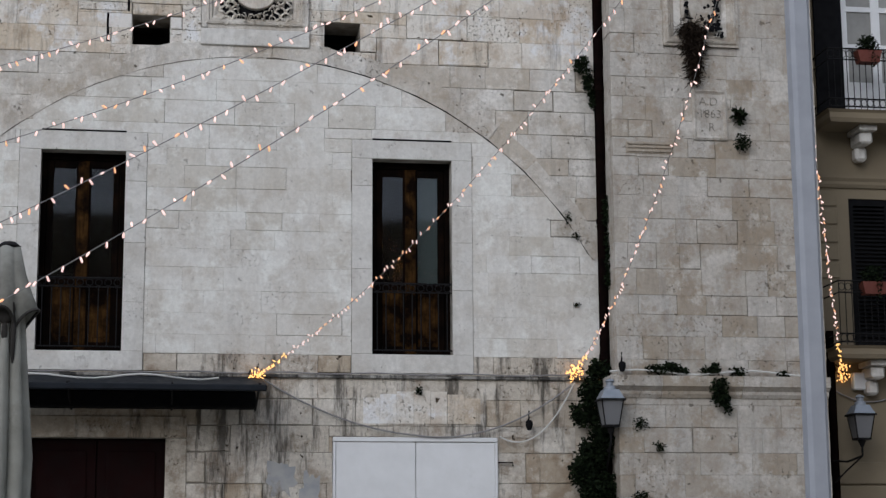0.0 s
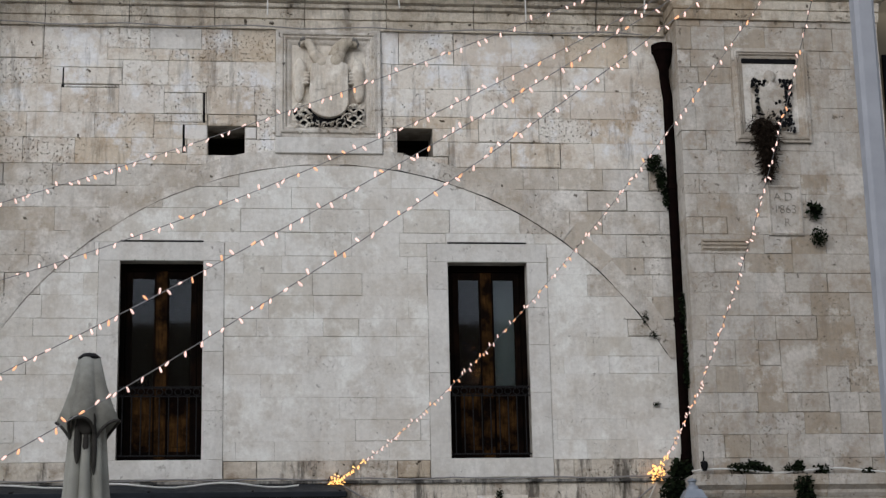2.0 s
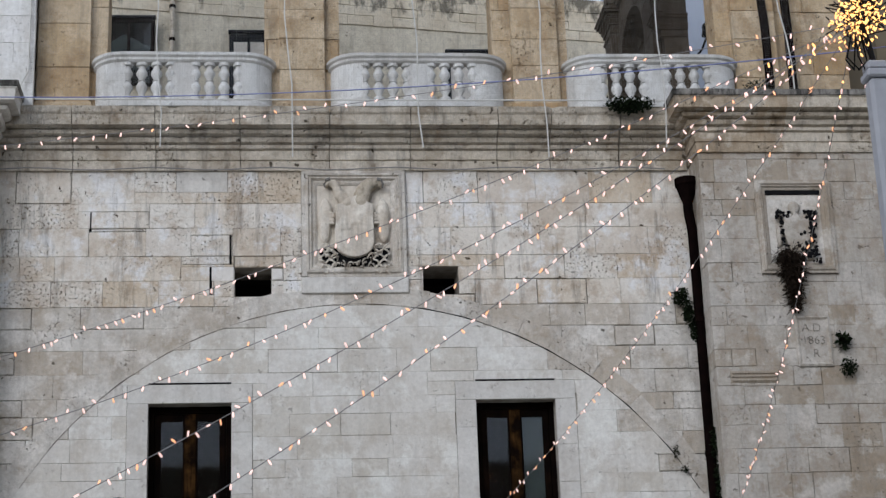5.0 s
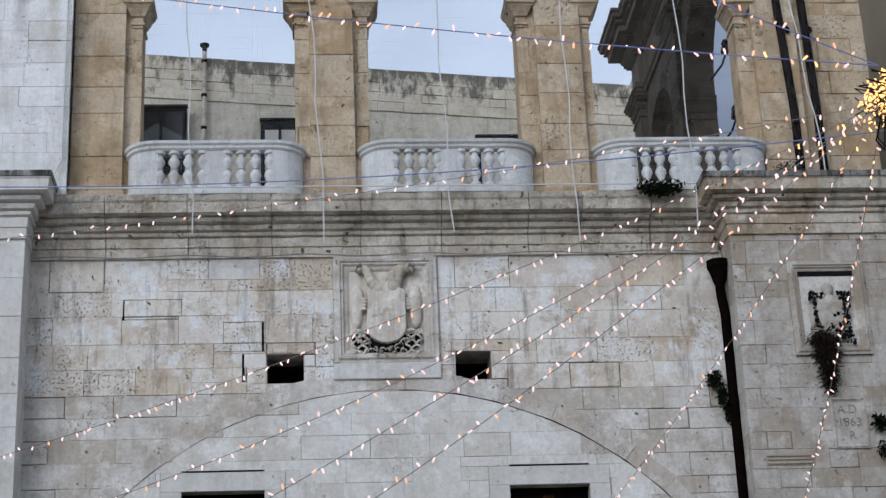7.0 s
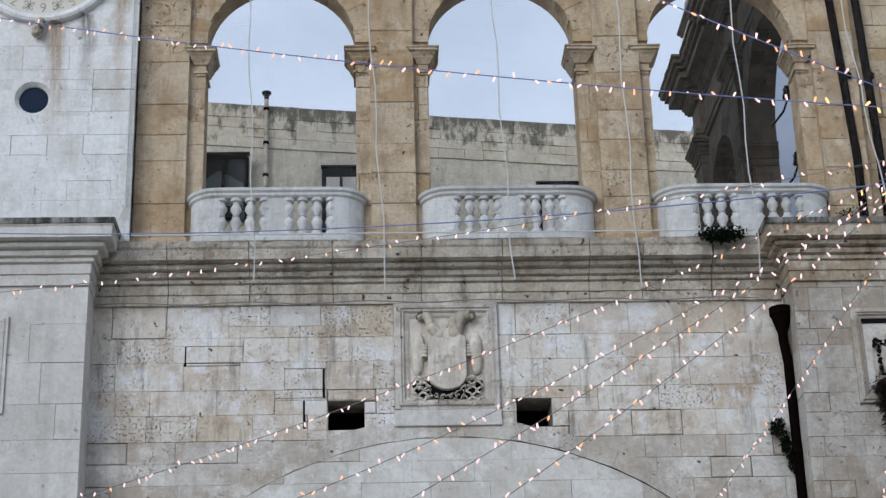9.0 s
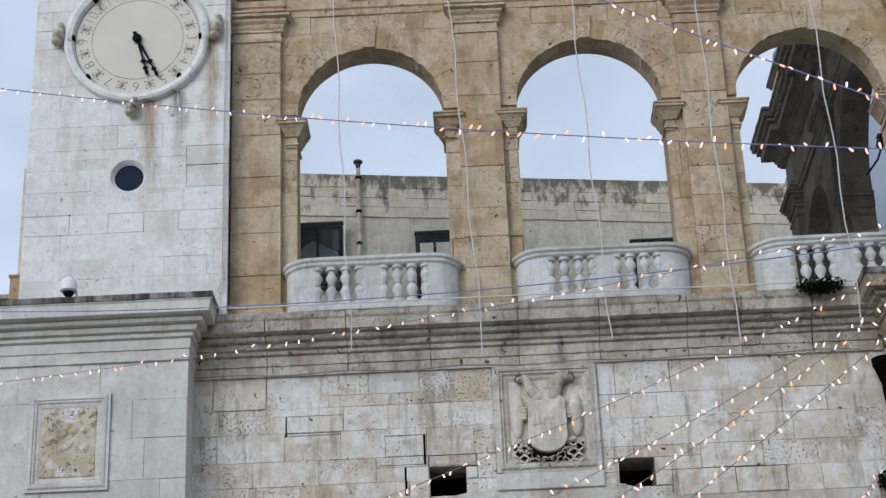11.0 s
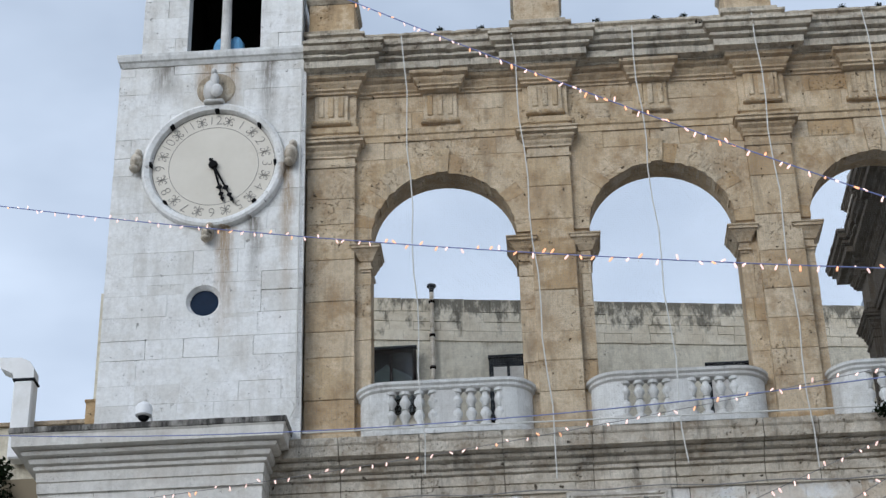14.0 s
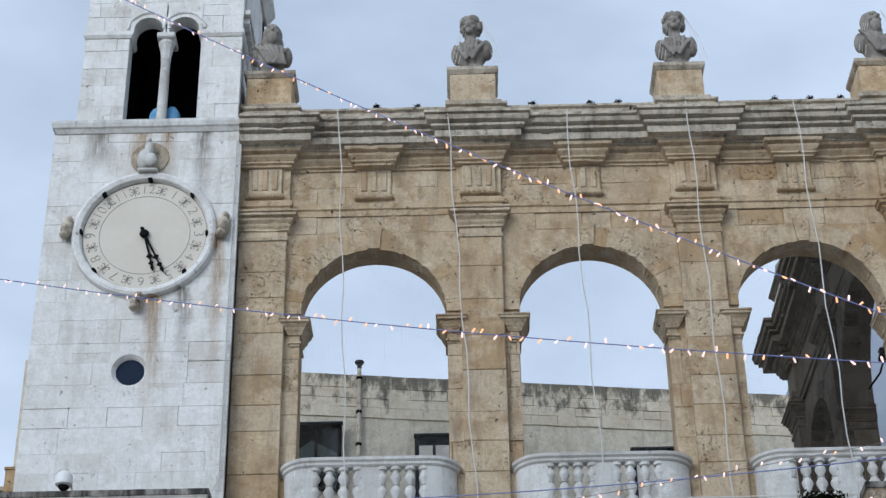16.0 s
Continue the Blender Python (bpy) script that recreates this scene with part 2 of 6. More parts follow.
M_SOIL = plain("mouldy_dark_canvas", (0.03, 0.028, 0.025), (0.06, 0.055, 0.05), 0.9, 0, 5, 0.003, 0.1)
M_YELLOW = plain("ochre_plaster", (0.19, 0.155, 0.105), (0.23, 0.19, 0.13), 0.9, 0, 1.2, 0.004, 0.2, (0.18, 0.145, 0.10))
M_PINK = plain("pinkish_plaster", (0.42, 0.30, 0.28), (0.48, 0.36, 0.33), 0.9, 0, 1.0, 0.004, 0.2)
M_PAVE = stone("pale_paving_stone", ((0.33, 0.315, 0.285), (0.38, 0.365, 0.33), (0.28, 0.265, 0.235)), (0.2, 0.18, 0.15))
M_LEAF = foliage("dark_green_leaves", (0.004, 0.007, 0.004), (0.014, 0.021, 0.009))
M_TWIG = foliage("dry_brown_twigs", (0.011, 0.008, 0.006), (0.035, 0.025, 0.018))
M_TERRA = plain("terracotta", (0.13, 0.034, 0.022), (0.10, 0.027, 0.018), 0.8, 0, 6, 0.003)
M_INK = plain("faded_grey_numerals", (0.20, 0.19, 0.175), (0.30, 0.285, 0.26), 0.8, 0, 20, 0.001)
M_DIAL = plain("cream_clock_dial", (0.57, 0.53, 0.455), (0.63, 0.59, 0.515), 0.6, 0, 1.6, 0.002, 0.3, (0.50, 0.44, 0.355))
M_BLACK = plain("black_paint", (0.005, 0.005, 0.006), (0.010, 0.010, 0.011), 0.7, 0, 10, 0.001, 0.06)
M_NET = plain("pale_grey_netting", (0.26, 0.255, 0.24), (0.32, 0.315, 0.30), 0.9, 0, 5, 0.001, 0.1)
M_BLUEWASH = plain("blue_grey_plaster", (0.30, 0.345, 0.43), (0.35, 0.39, 0.47), 0.9, 0, 1.0, 0.004, 0.2)
M_CARVED = stone("carved_limestone", ((0.66, 0.60, 0.51), (0.72, 0.675, 0.60), (0.60, 0.53, 0.43)), (0.36, 0.26, 0.16), 0.4, 0.1, 0.5, (0.07, 0.06, 0.048), 0.012, 0.5, 0.3)
M_ROPE = plain("white_rope", (0.62, 0.61, 0.58), (0.54, 0.53, 0.50), 0.9, 0, 10, 0.003, 0.1)
M_CABLE = plain("grey_cable_sheath", (0.20, 0.19, 0.19), (0.27, 0.26, 0.25), 0.7, 0, 10, 0.001)
M_PEEL = plain("peeling_blue_grey_paint", (0.30, 0.31, 0.32), (0.42, 0.41, 0.39), 0.85, 0, 5, 0.006, 0.2, (0.2, 0.15, 0.09))
M_BLUE = plain("blue_cable_sheath", (0.17, 0.20, 0.42), (0.22, 0.25, 0.48), 0.6, 0, 10, 0.001)
M_BULB = glowing("warm_white_bulb", (1.0, 0.64, 0.54), 1.3)
M_AMBER = glowing("amber_bulb", (1.0, 0.45, 0.22), 1.3)
M_GOLD = glowing("golden_bulb", (1.0, 0.52, 0.15), 2.8)
M_TARP = plain("blue_plastic", (0.10, 0.28, 0.50), (0.16, 0.36, 0.58), 0.5, 0, 6, 0.004)
M_FROST = plain("grey_green_blind_and_reflection", (0.30, 0.355, 0.345), (0.40, 0.455, 0.44), 0.8, 0, 1.2, 0.002)
M_NAVY = plain("dark_blue_pane_glass", (0.006, 0.014, 0.032), (0.012, 0.024, 0.05), 0.5, 0, 3, 0.0, 0.08)
g = Nodes("window_glass")
g.bsdf.inputs["Transmission Weight"].default_value = 1.0
g.bsdf.inputs["IOR"].default_value = 1.45
M_GLASS = g.done((0.42, 0.45, 0.46), 0.03, 0.0, 0.35)
g = Nodes("frosted_lamp_glass")
g.bsdf.inputs["Transmission Weight"].default_value = 0.3
M_LAMPGLASS = g.done((0.22, 0.22, 0.225), 0.5)
M_ZINC = plain("pale_zinc_metal", (0.22, 0.245, 0.28), (0.28, 0.305, 0.34), 0.5, 0.3, 8, 0.002)


# ---- mesh tools ----
class Shape:
    """Gathers vertices and faces for one mesh."""

    def __init__(self):
        self.v, self.f = [], []

    def add(self, verts, faces):
        k = len(self.v)
        self.v += [tuple(p) for p in verts]
        self.f += [tuple(i + k for i in face) for face in faces]
        return self

    def box(self, x0, x1, y0, y1, z0, z1, b=0.0):
        """A box, with chamfered edges where b is given."""
        c, h = ((x0 + x1) / 2, (y0 + y1) / 2, (z0 + z1) / 2), ((x1 - x0) / 2, (y1 - y0) / 2, (z1 - z0) / 2)
        if not b:
            v = [(x, y, z) for x in (x0, x1) for y in (y0, y1) for z in (z0, z1)]
            return self.add(v, [(0, 1, 3, 2), (4, 6, 7, 5), (0, 4, 5, 1), (2, 3, 7, 6), (0, 2, 6, 4), (1, 5, 7, 3)])
        signs = [(i, j, k) for i in (-1, 1) for j in (-1, 1) for k in (-1, 1)]
        index, verts = {}, []
        for s in signs:
            for a in range(3):
                index[s, a] = len(verts)
                verts.append(tuple(c[i] + s[i] * (h[i] - (0 if i == a else min(b, h[i] * 0.45))) for i in range(3)))
        faces = []
        for a in range(3):
            p, q = (a + 1) % 3, (a + 2) % 3
            for s in (-1, 1):
                loop = []
                for u, w in ((-1, -1), (1, -1), (1, 1), (-1, 1)):
                    t = [0, 0, 0]
                    t[a], t[p], t[q] = s, u, w
                    loop.append(index[tuple(t), a])
                faces.append(loop if s > 0 else loop[::-1])
            for u in (-1, 1):
                for w in (-1, 1):
                    lo, hi = [0, 0, 0], [0, 0, 0]
                    lo[p], lo[q], lo[a], hi[p], hi[q], hi[a] = u, w, -1, u, w, 1
                    loop = [index[tuple(lo), p], index[tuple(hi), p], index[tuple(hi), q], index[tuple(lo), q]]
                    faces.append(loop if u * w < 0 else loop[::-1])
        for s in signs:
            loop = [index[s, 0], index[s, 1], index[s, 2]]
            faces.append(loop if s[0] * s[1] * s[2] > 0 else loop[::-1])
        return self.add(verts, faces)

    def prism(self, outline, y0, y1):
        """An outline in x and z, carried from y0 (front) to y1."""
        n = len(outline)
        v = [(x, y0, z) for x, z in outline] + [(x, y1, z) for x, z in outline]
        f = [tuple(range(n)), tuple(range(2 * n - 1, n - 1, -1))]
        f += [(i, n + i, n + (i + 1) % n, (i + 1) % n) for i in range(n)]
        return self.add(v, f)

    def lathe(self, profile, centre, seg=16, axis="z", squash=1.0, ring=False):
        """A profile of (radius, height) turned round an axis through centre."""
        n, v, f = len(profile), [], []
        for i in range(seg):
            a = 2 * math.pi * i / seg
            for r, h in profile:
                p = (r * math.cos(a), r * math.sin(a) * squash, h)
                if axis == "y":
                    p = (p[0], -p[2], p[1])
                elif axis == "x":
                    p = (p[2], p[0], p[1])
                v.append(tuple(c + q for c, q in zip(centre, p)))
        for i in range(seg):
            j = (i + 1) % seg
            f += [(i * n + k, j * n + k, j * n + k + 1, i * n + k + 1) for k in range(n - 1)]
        if ring:
            f += [(i * n + n - 1, ((i + 1) % seg) * n + n - 1, ((i + 1) % seg) * n, i * n) for i in range(seg)]
        else:
            f += [tuple(i * n for i in range(seg))[::-1], tuple(i * n + n - 1 for i in range(seg))]
        return self.add(v, f)

    def tube(self, path, r, seg=6, taper=1.0):
        """A round bar along a path."""
        pts, v, f = [Vector(p) for p in path], [], []
        for i, p in enumerate(pts):
            d = (pts[min(i + 1, len(pts) - 1)] - pts[max(i - 1, 0)]).normalized()
            a = d.orthogonal().normalized() if abs(d.z) > 0.95 else d.cross(Vector((0, 0, 1))).normalized()
            b = d.cross(a)
            k = r * (1 + (taper - 1) * i / max(len(pts) - 1, 1))
            v += [p + (a * math.cos(2 * math.pi * s / seg) + b * math.sin(2 * math.pi * s / seg)) * k for s in range(seg)]
        for i in range(len(pts) - 1):
            f += [(i * seg + s, i * seg + (s + 1) % seg, (i + 1) * seg + (s + 1) % seg, (i + 1) * seg + s) for s in range(seg)]
        f += [tuple(range(seg))[::-1], tuple((len(pts) - 1) * seg + s for s in range(seg))]
        return self.add(v, f)

    def sweep(self, profile, path):
        """A closed profile of (out, z) carried along a plan path, with mitred corners; out is to the right of the path's way."""
        pts, n, v, f = [Vector(p) for p in path], len(profile), [], []
        for i, p in enumerate(pts):
            ways = []
            if i:
                ways.append((pts[i] - pts[i - 1]).normalized())
            if i < len(pts) - 1:
                ways.append((pts[i + 1] - pts[i]).normalized())
            normals = [Vector((d.y, -d.x)) for d in ways]
            m = normals[0] if len(normals) == 1 else (normals[0] + normals[1]) / (1 + normals[0].dot(normals[1]))
            v += [(p.x + m.x * o, p.y + m.y * o, z) for o, z in profile]
        for i in range(len(pts) - 1):
            f += [(i * n + k, i * n + (k + 1) % n, (i + 1) * n + (k + 1) % n, (i + 1) * n + k) for k in range(n)]
        f += [tuple(range(n))[::-1], tuple((len(pts) - 1) * n + k for k in range(n))]
        return self.add(v, f)

    def ball(self, centre, rx, ry, rz, seg=12, rings=8):
        prof = [(math.sin(math.pi * k / rings), -math.cos(math.pi * k / rings)) for k in range(rings + 1)]
        v, f = [], []
        for i in range(seg):
            a = 2 * math.pi * i / seg
            v += [(centre[0] + rx * r * math.cos(a), centre[1] + ry * r * math.sin(a), centre[2] + rz * h) for r, h in prof]
        n = rings + 1
        for i in range(seg):
            j = (i + 1) % seg
            f += [(i * n + k, j * n + k, j * n + k + 1, i * n + k + 1) for k in range(rings)]
        return self.add(v, f)

    def mesh(self, name, material, smooth=0):
        me = bpy.data.meshes.new(name)
        me.from_pydata(self.v, [], self.f)
        me.materials.append(material)
        if smooth:
            me.shade_smooth()
            me.set_sharp_from_angle(angle=radians(smooth))
        me.update()
        return me


def fine(path, step=0.09):
    """A plan path with more points along its straight runs."""
    pts = [Vector(q) for q in path]
    out = [pts[0]]
    for a, b in zip(pts, pts[1:]):
        n = max(1, round((b - a).length / step))
        out += [a.lerp(b, k / n) for k in range(1, n + 1)]
    return out


def worn(shape, amount=0.012, at=(0, 0, 0)):
    """Edges gnawed by weather: every corner shifted a little, and chips out of the face here and there."""
    off = Vector(at)
    out = []
    for q in shape.v:
        v = Vector(q)
        w = v + off
        d = noise.noise_vector(w * 11.0) * amount * 0.55
        d.z *= 0.5
        chip = max(0.0, noise.noise(w * 5.3 + Vector((7, 3, 1))) - 0.30) * amount * 5.0
        out.append(tuple(v + d + Vector((0, chip, 0))))
    shape.v = out
    return shape


def fixed(me):
    """Faces of one mesh turned outwards."""
    b = bmesh.new()
    b.from_mesh(me)
    bmesh.ops.recalc_face_normals(b, faces=b.faces)
    b.to_mesh(me)
    b.free()
    return me


def part(name, shape, material, parent=None, label="", smooth=0, at=None):
    """One mesh object under a thing or under a part."""
    me = shape if isinstance(shape, bpy.types.Mesh) else fixed(shape.mesh(name, material, smooth))
    ob = new(name, me)
    ob.parent = parent
    if at:
        ob.location = at
    return tagged(ob, label)


def thing(name, label, category, at=(0, 0, 0), group="", kind=""):
    """An Empty at the base of a thing, for its parts."""
    ob = new(name)
    ob.empty_display_size = 0.2
    ob.location = at
    return tagged(ob, label, category, group, kind)


def setting(name, shape, material, label, category, smooth=0):
    return tagged(part(name, shape, material, None, "", smooth), label, category, "", "structure")


def cut(rects, hole):
    """Rectangles (x0, x1, z0, z1) less one rectangle."""
    out = []
    hx0, hx1, hz0, hz1 = hole
    for x0, x1, z0, z1 in rects:
        if hx0 >= x1 or hx1 <= x0 or hz0 >= z1 or hz1 <= z0:
            out.append((x0, x1, z0, z1))
            continue
        if hz0 > z0:
            out.append((x0, x1, z0, hz0))
        if hz1 < z1:
            out.append((x0, x1, hz1, z1))
        a, b = max(z0, hz0), min(z1, hz1)
        if hx0 > x0:
            out.append((x0, hx0, a, b))
        if hx1 < x1:
            out.append((hx1, x1, a, b))
    return [r for r in out if r[1] - r[0] > 0.015 and r[3] - r[2] > 0.015]


def slab(x0, x1, z0, z1, y0, y1, holes):
    """A wall with openings that go through it."""
    rects, s = [(x0, x1, z0, z1)], Shape()
    for h in holes:
        rects = cut(rects, h)
    for r in rects:
        s.box(r[0], r[1], y0, y1, r[2], r[3])
    return s


def block_shape(s, w, h, d, rnd, gap, lip, skew=0.0):
    """A stone with its front edges worn off, centred in x and z, front towards -y."""
    a, b = w / 2 - gap, h / 2 - gap
    k = [lip * rnd.uniform(0.6, 1.6) for _ in range(4)]
    t = [rnd.uniform(-skew, skew) for _ in range(4)]
    back = [(-a, d, -b), (a, d, -b), (a, d, b), (-a, d, b)]
    rim = [(-a, lip, -b), (a, lip, -b), (a, lip, b), (-a, lip, b)]
    face = [(-a + k[0], t[0], -b + k[1]), (a - k[2], t[1], -b + k[1]), (a - k[2], t[2], b - k[3]), (-a + k[0], t[3], b - k[3])]
    s.add(back + rim + face, [(8, 9, 10, 11)] + [(4 + i, 4 + (i + 1) % 4, 8 + (i + 1) % 4, 8 + i) for i in range(4)] + [(i, (i + 1) % 4, 4 + (i + 1) % 4, 4 + i) for i in range(4)])


def courses(z0, z1, low, high, rnd):
    zs = [z0]
    while zs[-1] < z1 - low * 0.6:
        zs.append(min(zs[-1] + rnd.uniform(low, high), z1))
    zs[-1] = z1
    return zs


def masonry(parent, name, material, x0, x1, y, depth, zs, holes, lengths, seed, gap=0.004, lip=0.007, uneven=0.006, single=300):
    """Courses of stones on a wall that faces -y, each an object, those past `single` joined."""
    rnd, count, rest = random.Random(seed), 0, Shape()
    for z0, z1 in zip(zs, zs[1:]):
        x = x0
        cells = []
        first = rnd.uniform(0.4, 1.0)
        while x < x1 - 0.01:
            w = rnd.uniform(*lengths) * first
            first = 1.0
            e = x + w
            if x1 - e < lengths[0] * 0.5:
                e = x1
            cells.append((x, e, z0, z1))
            x = e
        for h in holes:
            cells = cut(cells, h)
        for a, b, c, d in cells:
            s = Shape()
            out = rnd.uniform(-uneven, uneven)
            look_of = material((a + b) / 2, y, (c + d) / 2) if callable(material) else material
            tight = 0.35 if look_of is M_INFILL else 1.0
            out *= tight
            wear = rnd.choice((0.12, 0.18, 0.25, 0.3, 0.4, 0.5, 0.7, 1.1, 1.9))
            block_shape(s, b - a, d - c, depth, rnd, gap * tight * wear, lip * tight * (0.1 + 0.6 * wear), uneven * 0.4 * tight)
            place = ((a + b) / 2, y + out, (c + d) / 2)
            if count < single:
                me = s.mesh(name, look_of)
                ob = new(name, me)
                ob.parent, ob.location = parent, place
            else:
                rest.add([tuple(p + q for p, q in zip(v, place)) for v in s.v], s.f)
            count += 1
    if rest.v:
        ob = new(name + "s_beyond", rest.mesh(name, material(0, 0, 0) if callable(material) else material))
        ob.parent = parent
        tagged(ob, kind="stuff")


# ---- plan (metres; the facade looks towards -y) ----
WALL_Y, PIER_Y, TOWER_Y = 24.0, 23.4, 23.6
WIN_X = ((-1.70, -0.58), (2.775, 3.88))
WIN_Z = (4.66, 7.38)
HOLES = ((-0.54, -0.03, 8.89, 9.31), (2.10, 2.60, 8.91, 9.32))
EMBLEM = (0.40, 1.88, 8.92, 10.76)
DOOR = (-1.75, 0.03, 0.0, 3.51)
BOARD = (2.24, 4.48, 0.0, 3.54)
BAYS = (-1.24, 2.105, 5.47)
PIERS = ((-3.35, -2.60), (0.10, 0.76), (3.50, 4.19), (6.83, 7.50))
ARCH_R, SPRING, ARCH_MID = 1.125, 14.87, 15.02

# ---- ground ----
s = Shape()
s.add([(-400, -300, 0), (400, -300, 0), (400, 500, 0), (-400, 500, 0)], [(0, 1, 2, 3)])
ground = setting("ground", s, M_PAVE, "pale stone paving of the town square", "ground")

# ---- main wall ----
win_holes = [(a, b, *WIN_Z) for a, b in WIN_X]
open_holes = win_holes + list(HOLES) + [DOOR, BOARD]
wall_main = setting("wall_main", slab(-3.9, 6.1, 0, 11.2, WALL_Y + 0.03, WALL_Y + 0.6, open_holes), M_MORTAR, "weathered pale limestone ashlar wall of an old palace", "wall")

# ---- projecting pier at the right corner ----
wall_pier = setting("wall_pier", slab(6.06, 8.95, 0, 11.0, PIER_Y + 0.03, WALL_Y + 3.0, []), M_MORTAR, "grey limestone corner pier of the palace", "wall")
wall_tower_base = setting("wall_tower_base", slab(-7.0, -3.88, 0, 11.0, PIER_Y + 0.03, WALL_Y + 3.0, []), M_MORTAR, "smooth pale limestone base of the clock tower", "wall")

# ---- tower ----
OCULUS = (-4.84, 13.90, 0.20)
wall_tower = setting("wall_tower", slab(-6.33, -3.38, 11.4, 18.2, TOWER_Y + 0.03, TOWER_Y + 3.3, [(OCULUS[0] - 0.3, OCULUS[0] + 0.3, OCULUS[1] - 0.3, OCULUS[1] + 0.3)]), M_MORTAR, "white limestone shaft of the clock tower", "wall")

# ---- terrace, rooms behind and back building ----
terrace = setting("floor_terrace", Shape().box(-3.9, 9.2, WALL_Y + 0.05, 34.0, 11.2, 11.42), M_PAVE, "stone floor of the roof terrace behind the arcade", "floor")
# room wall and floor carry the indoor shade in their colour
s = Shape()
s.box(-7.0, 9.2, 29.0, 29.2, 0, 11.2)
room = setting("wall_rooms", s, M_DARK, "inner wall of the rooms behind the windows, coloured with indoor shade", "wall")
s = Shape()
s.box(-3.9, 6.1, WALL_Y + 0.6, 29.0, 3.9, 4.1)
room_floor = setting("floor_rooms", s, M_DARK, "floor of the upper rooms, coloured with indoor shade", "floor")

s = Shape()
back = [(-9.0, 33.2), (8.4, 33.2 + 17.4 * 3.4 / 23.0), (8.4, 42.0), (-9.0, 42.0)]
n = len(back)
s.add([(x, y, 0) for x, y in back] + [(x, y, 19.2) for x, y in back], [(0, 1, 2, 3), (7, 6, 5, 4)] + [(i, 4 + i, 4 + (i + 1) % 4, (i + 1) % 4) for i in range(4)])
wall_back = setting("wall_back", s, M_BACK, "soot-streaked plaster wall of the building behind the terrace", "wall")


# unseen houses added round the other sides of the square to block low light
# the south one's roofline is mirrored in the window panes
for name, x0, x1, y0, y1, high in (("wall_square_south", -45, 45, -40, -34, 18.5), ("wall_square_west", -48, -42, -34, 60, 11), ("wall_square_east", 26, 32, -34, 60, 14)):
    setting(name, Shape().box(x0, x1, y0, y1, 0, high), M_YELLOW, "unseen plain house fronts added to close the square and block low light", "wall")

# blackened top courses of the back wall
top_courses = thing("wall_back_parapet", "blackened stone top courses of the back wall", "parapet", (-9.0, 33.2, 0), kind="structure")
setting("wall_blue_house", Shape().box(8.42, 15.0, 36.0, 42.0, 0, 22.0), M_BLUEWASH, "blue-grey plastered house wall beyond the side wing", "wall")
top_courses.rotation_euler = (0, 0, math.atan2(3.4, 23.0))

# ---- cornices ----
def cornice_profile(z, high, out):
    """Stepped mouldings from the wall out to the top slab."""
    steps = [(0.0, 0.0), (0.10, 0.0), (0.13, 0.16), (0.08, 0.165), (0.08, 0.18), (0.14, 0.19), (0.17, 0.34), (0.11, 0.345), (0.11, 0.36), (0.24, 0.38), (0.26, 0.43), (0.20, 0.435), (0.20, 0.45), (0.36, 0.47), (0.42, 0.54), (0.35, 0.545), (0.35, 0.56), (0.60, 0.58), (0.66, 0.63), (0.58, 0.64), (0.58, 0.66), (0.92, 0.68), (0.94, 0.86), (0.98, 0.88), (1.0, 0.9), (1.0, 1.0), (0.0, 1.0)]
    return [(o * out, z + k * high) for o, k in steps]


def cornice(name, label, path_of, cuts, material=None):
    """A cornice in stones, cut across its run at the given places."""
    top = thing(name, label, "cornice", kind="structure")
    for a, b in zip(cuts, cuts[1:]):
        part("cornice_stone", path_of(a, b), material or M_CORN, top)
    return top


def run_main(a, b):
    return worn(Shape().sweep(cornice_profile(10.75, 0.835, 0.42), fine([(a + 0.006, WALL_Y), (b - 0.006, WALL_Y)], 0.06)), 0.017)


rnd = random.Random(5)
cuts = [-3.9]
while cuts[-1] < 5.0:
    cuts.append(cuts[-1] + rnd.uniform(0.75, 1.3))
cuts[-1] = 5.0
cuts.append(6.0)
main_cornice = cornice("cornice_main", "soot-stained moulded stone cornice under the balustrades", run_main, cuts)


def run_pier(a, b):
    pts = [(a, PIER_Y), (b, PIER_Y)]
    if a < 6.1:
        pts = [(6.05, WALL_Y + 0.5)] + [(6.05, PIER_Y)] + pts[1:]
    if b > 8.9:
        pts = pts[:-1] + [(8.95, PIER_Y), (8.95, WALL_Y + 0.5)]
    return worn(Shape().sweep(cornice_profile(10.80, 0.82, 0.40), fine(pts, 0.07)), 0.012)


pier_cornice = cornice("cornice_pier", "weathered moulded stone cornice of the corner pier", run_pier, [6.05, 7.3, 8.95])


def run_tower(a, b):
    pts = [(a, PIER_Y), (b, PIER_Y)]
    if a < -6.9:
        pts = [(-7.0, WALL_Y + 3.0), (-7.0, PIER_Y)] + pts[1:]
    if b > -3.95:
        pts = pts[:-1] + [(-3.88, PIER_Y), (-3.88, WALL_Y + 0.2)]
    return worn(Shape().sweep(cornice_profile(10.85, 0.87, 0.40), fine(pts, 0.07)), 0.009)


base_cornice = cornice("cornice_tower_base", "pale moulded stone cornice with a sooty top edge", run_tower, [-7.0, -5.6, -3.88], M_TRIM)


def coping(parent, pts, z, out):
    part("coping", worn(Shape().sweep([(-0.1, z - 0.10), (out - 0.03, z - 0.10), (out + 0.012, z - 0.075), (out + 0.018, z + 0.004), (out - 0.05, z + 0.03), (-0.1, z + 0.03)], fine(pts, 0.07)), 0.012), M_COPING, parent, "soot-blackened coping")


coping(pier_cornice, [(6.05, WALL_Y + 0.5), (6.05, PIER_Y), (8.95, PIER_Y), (8.95, WALL_Y + 0.5)], 11.61, 0.40)
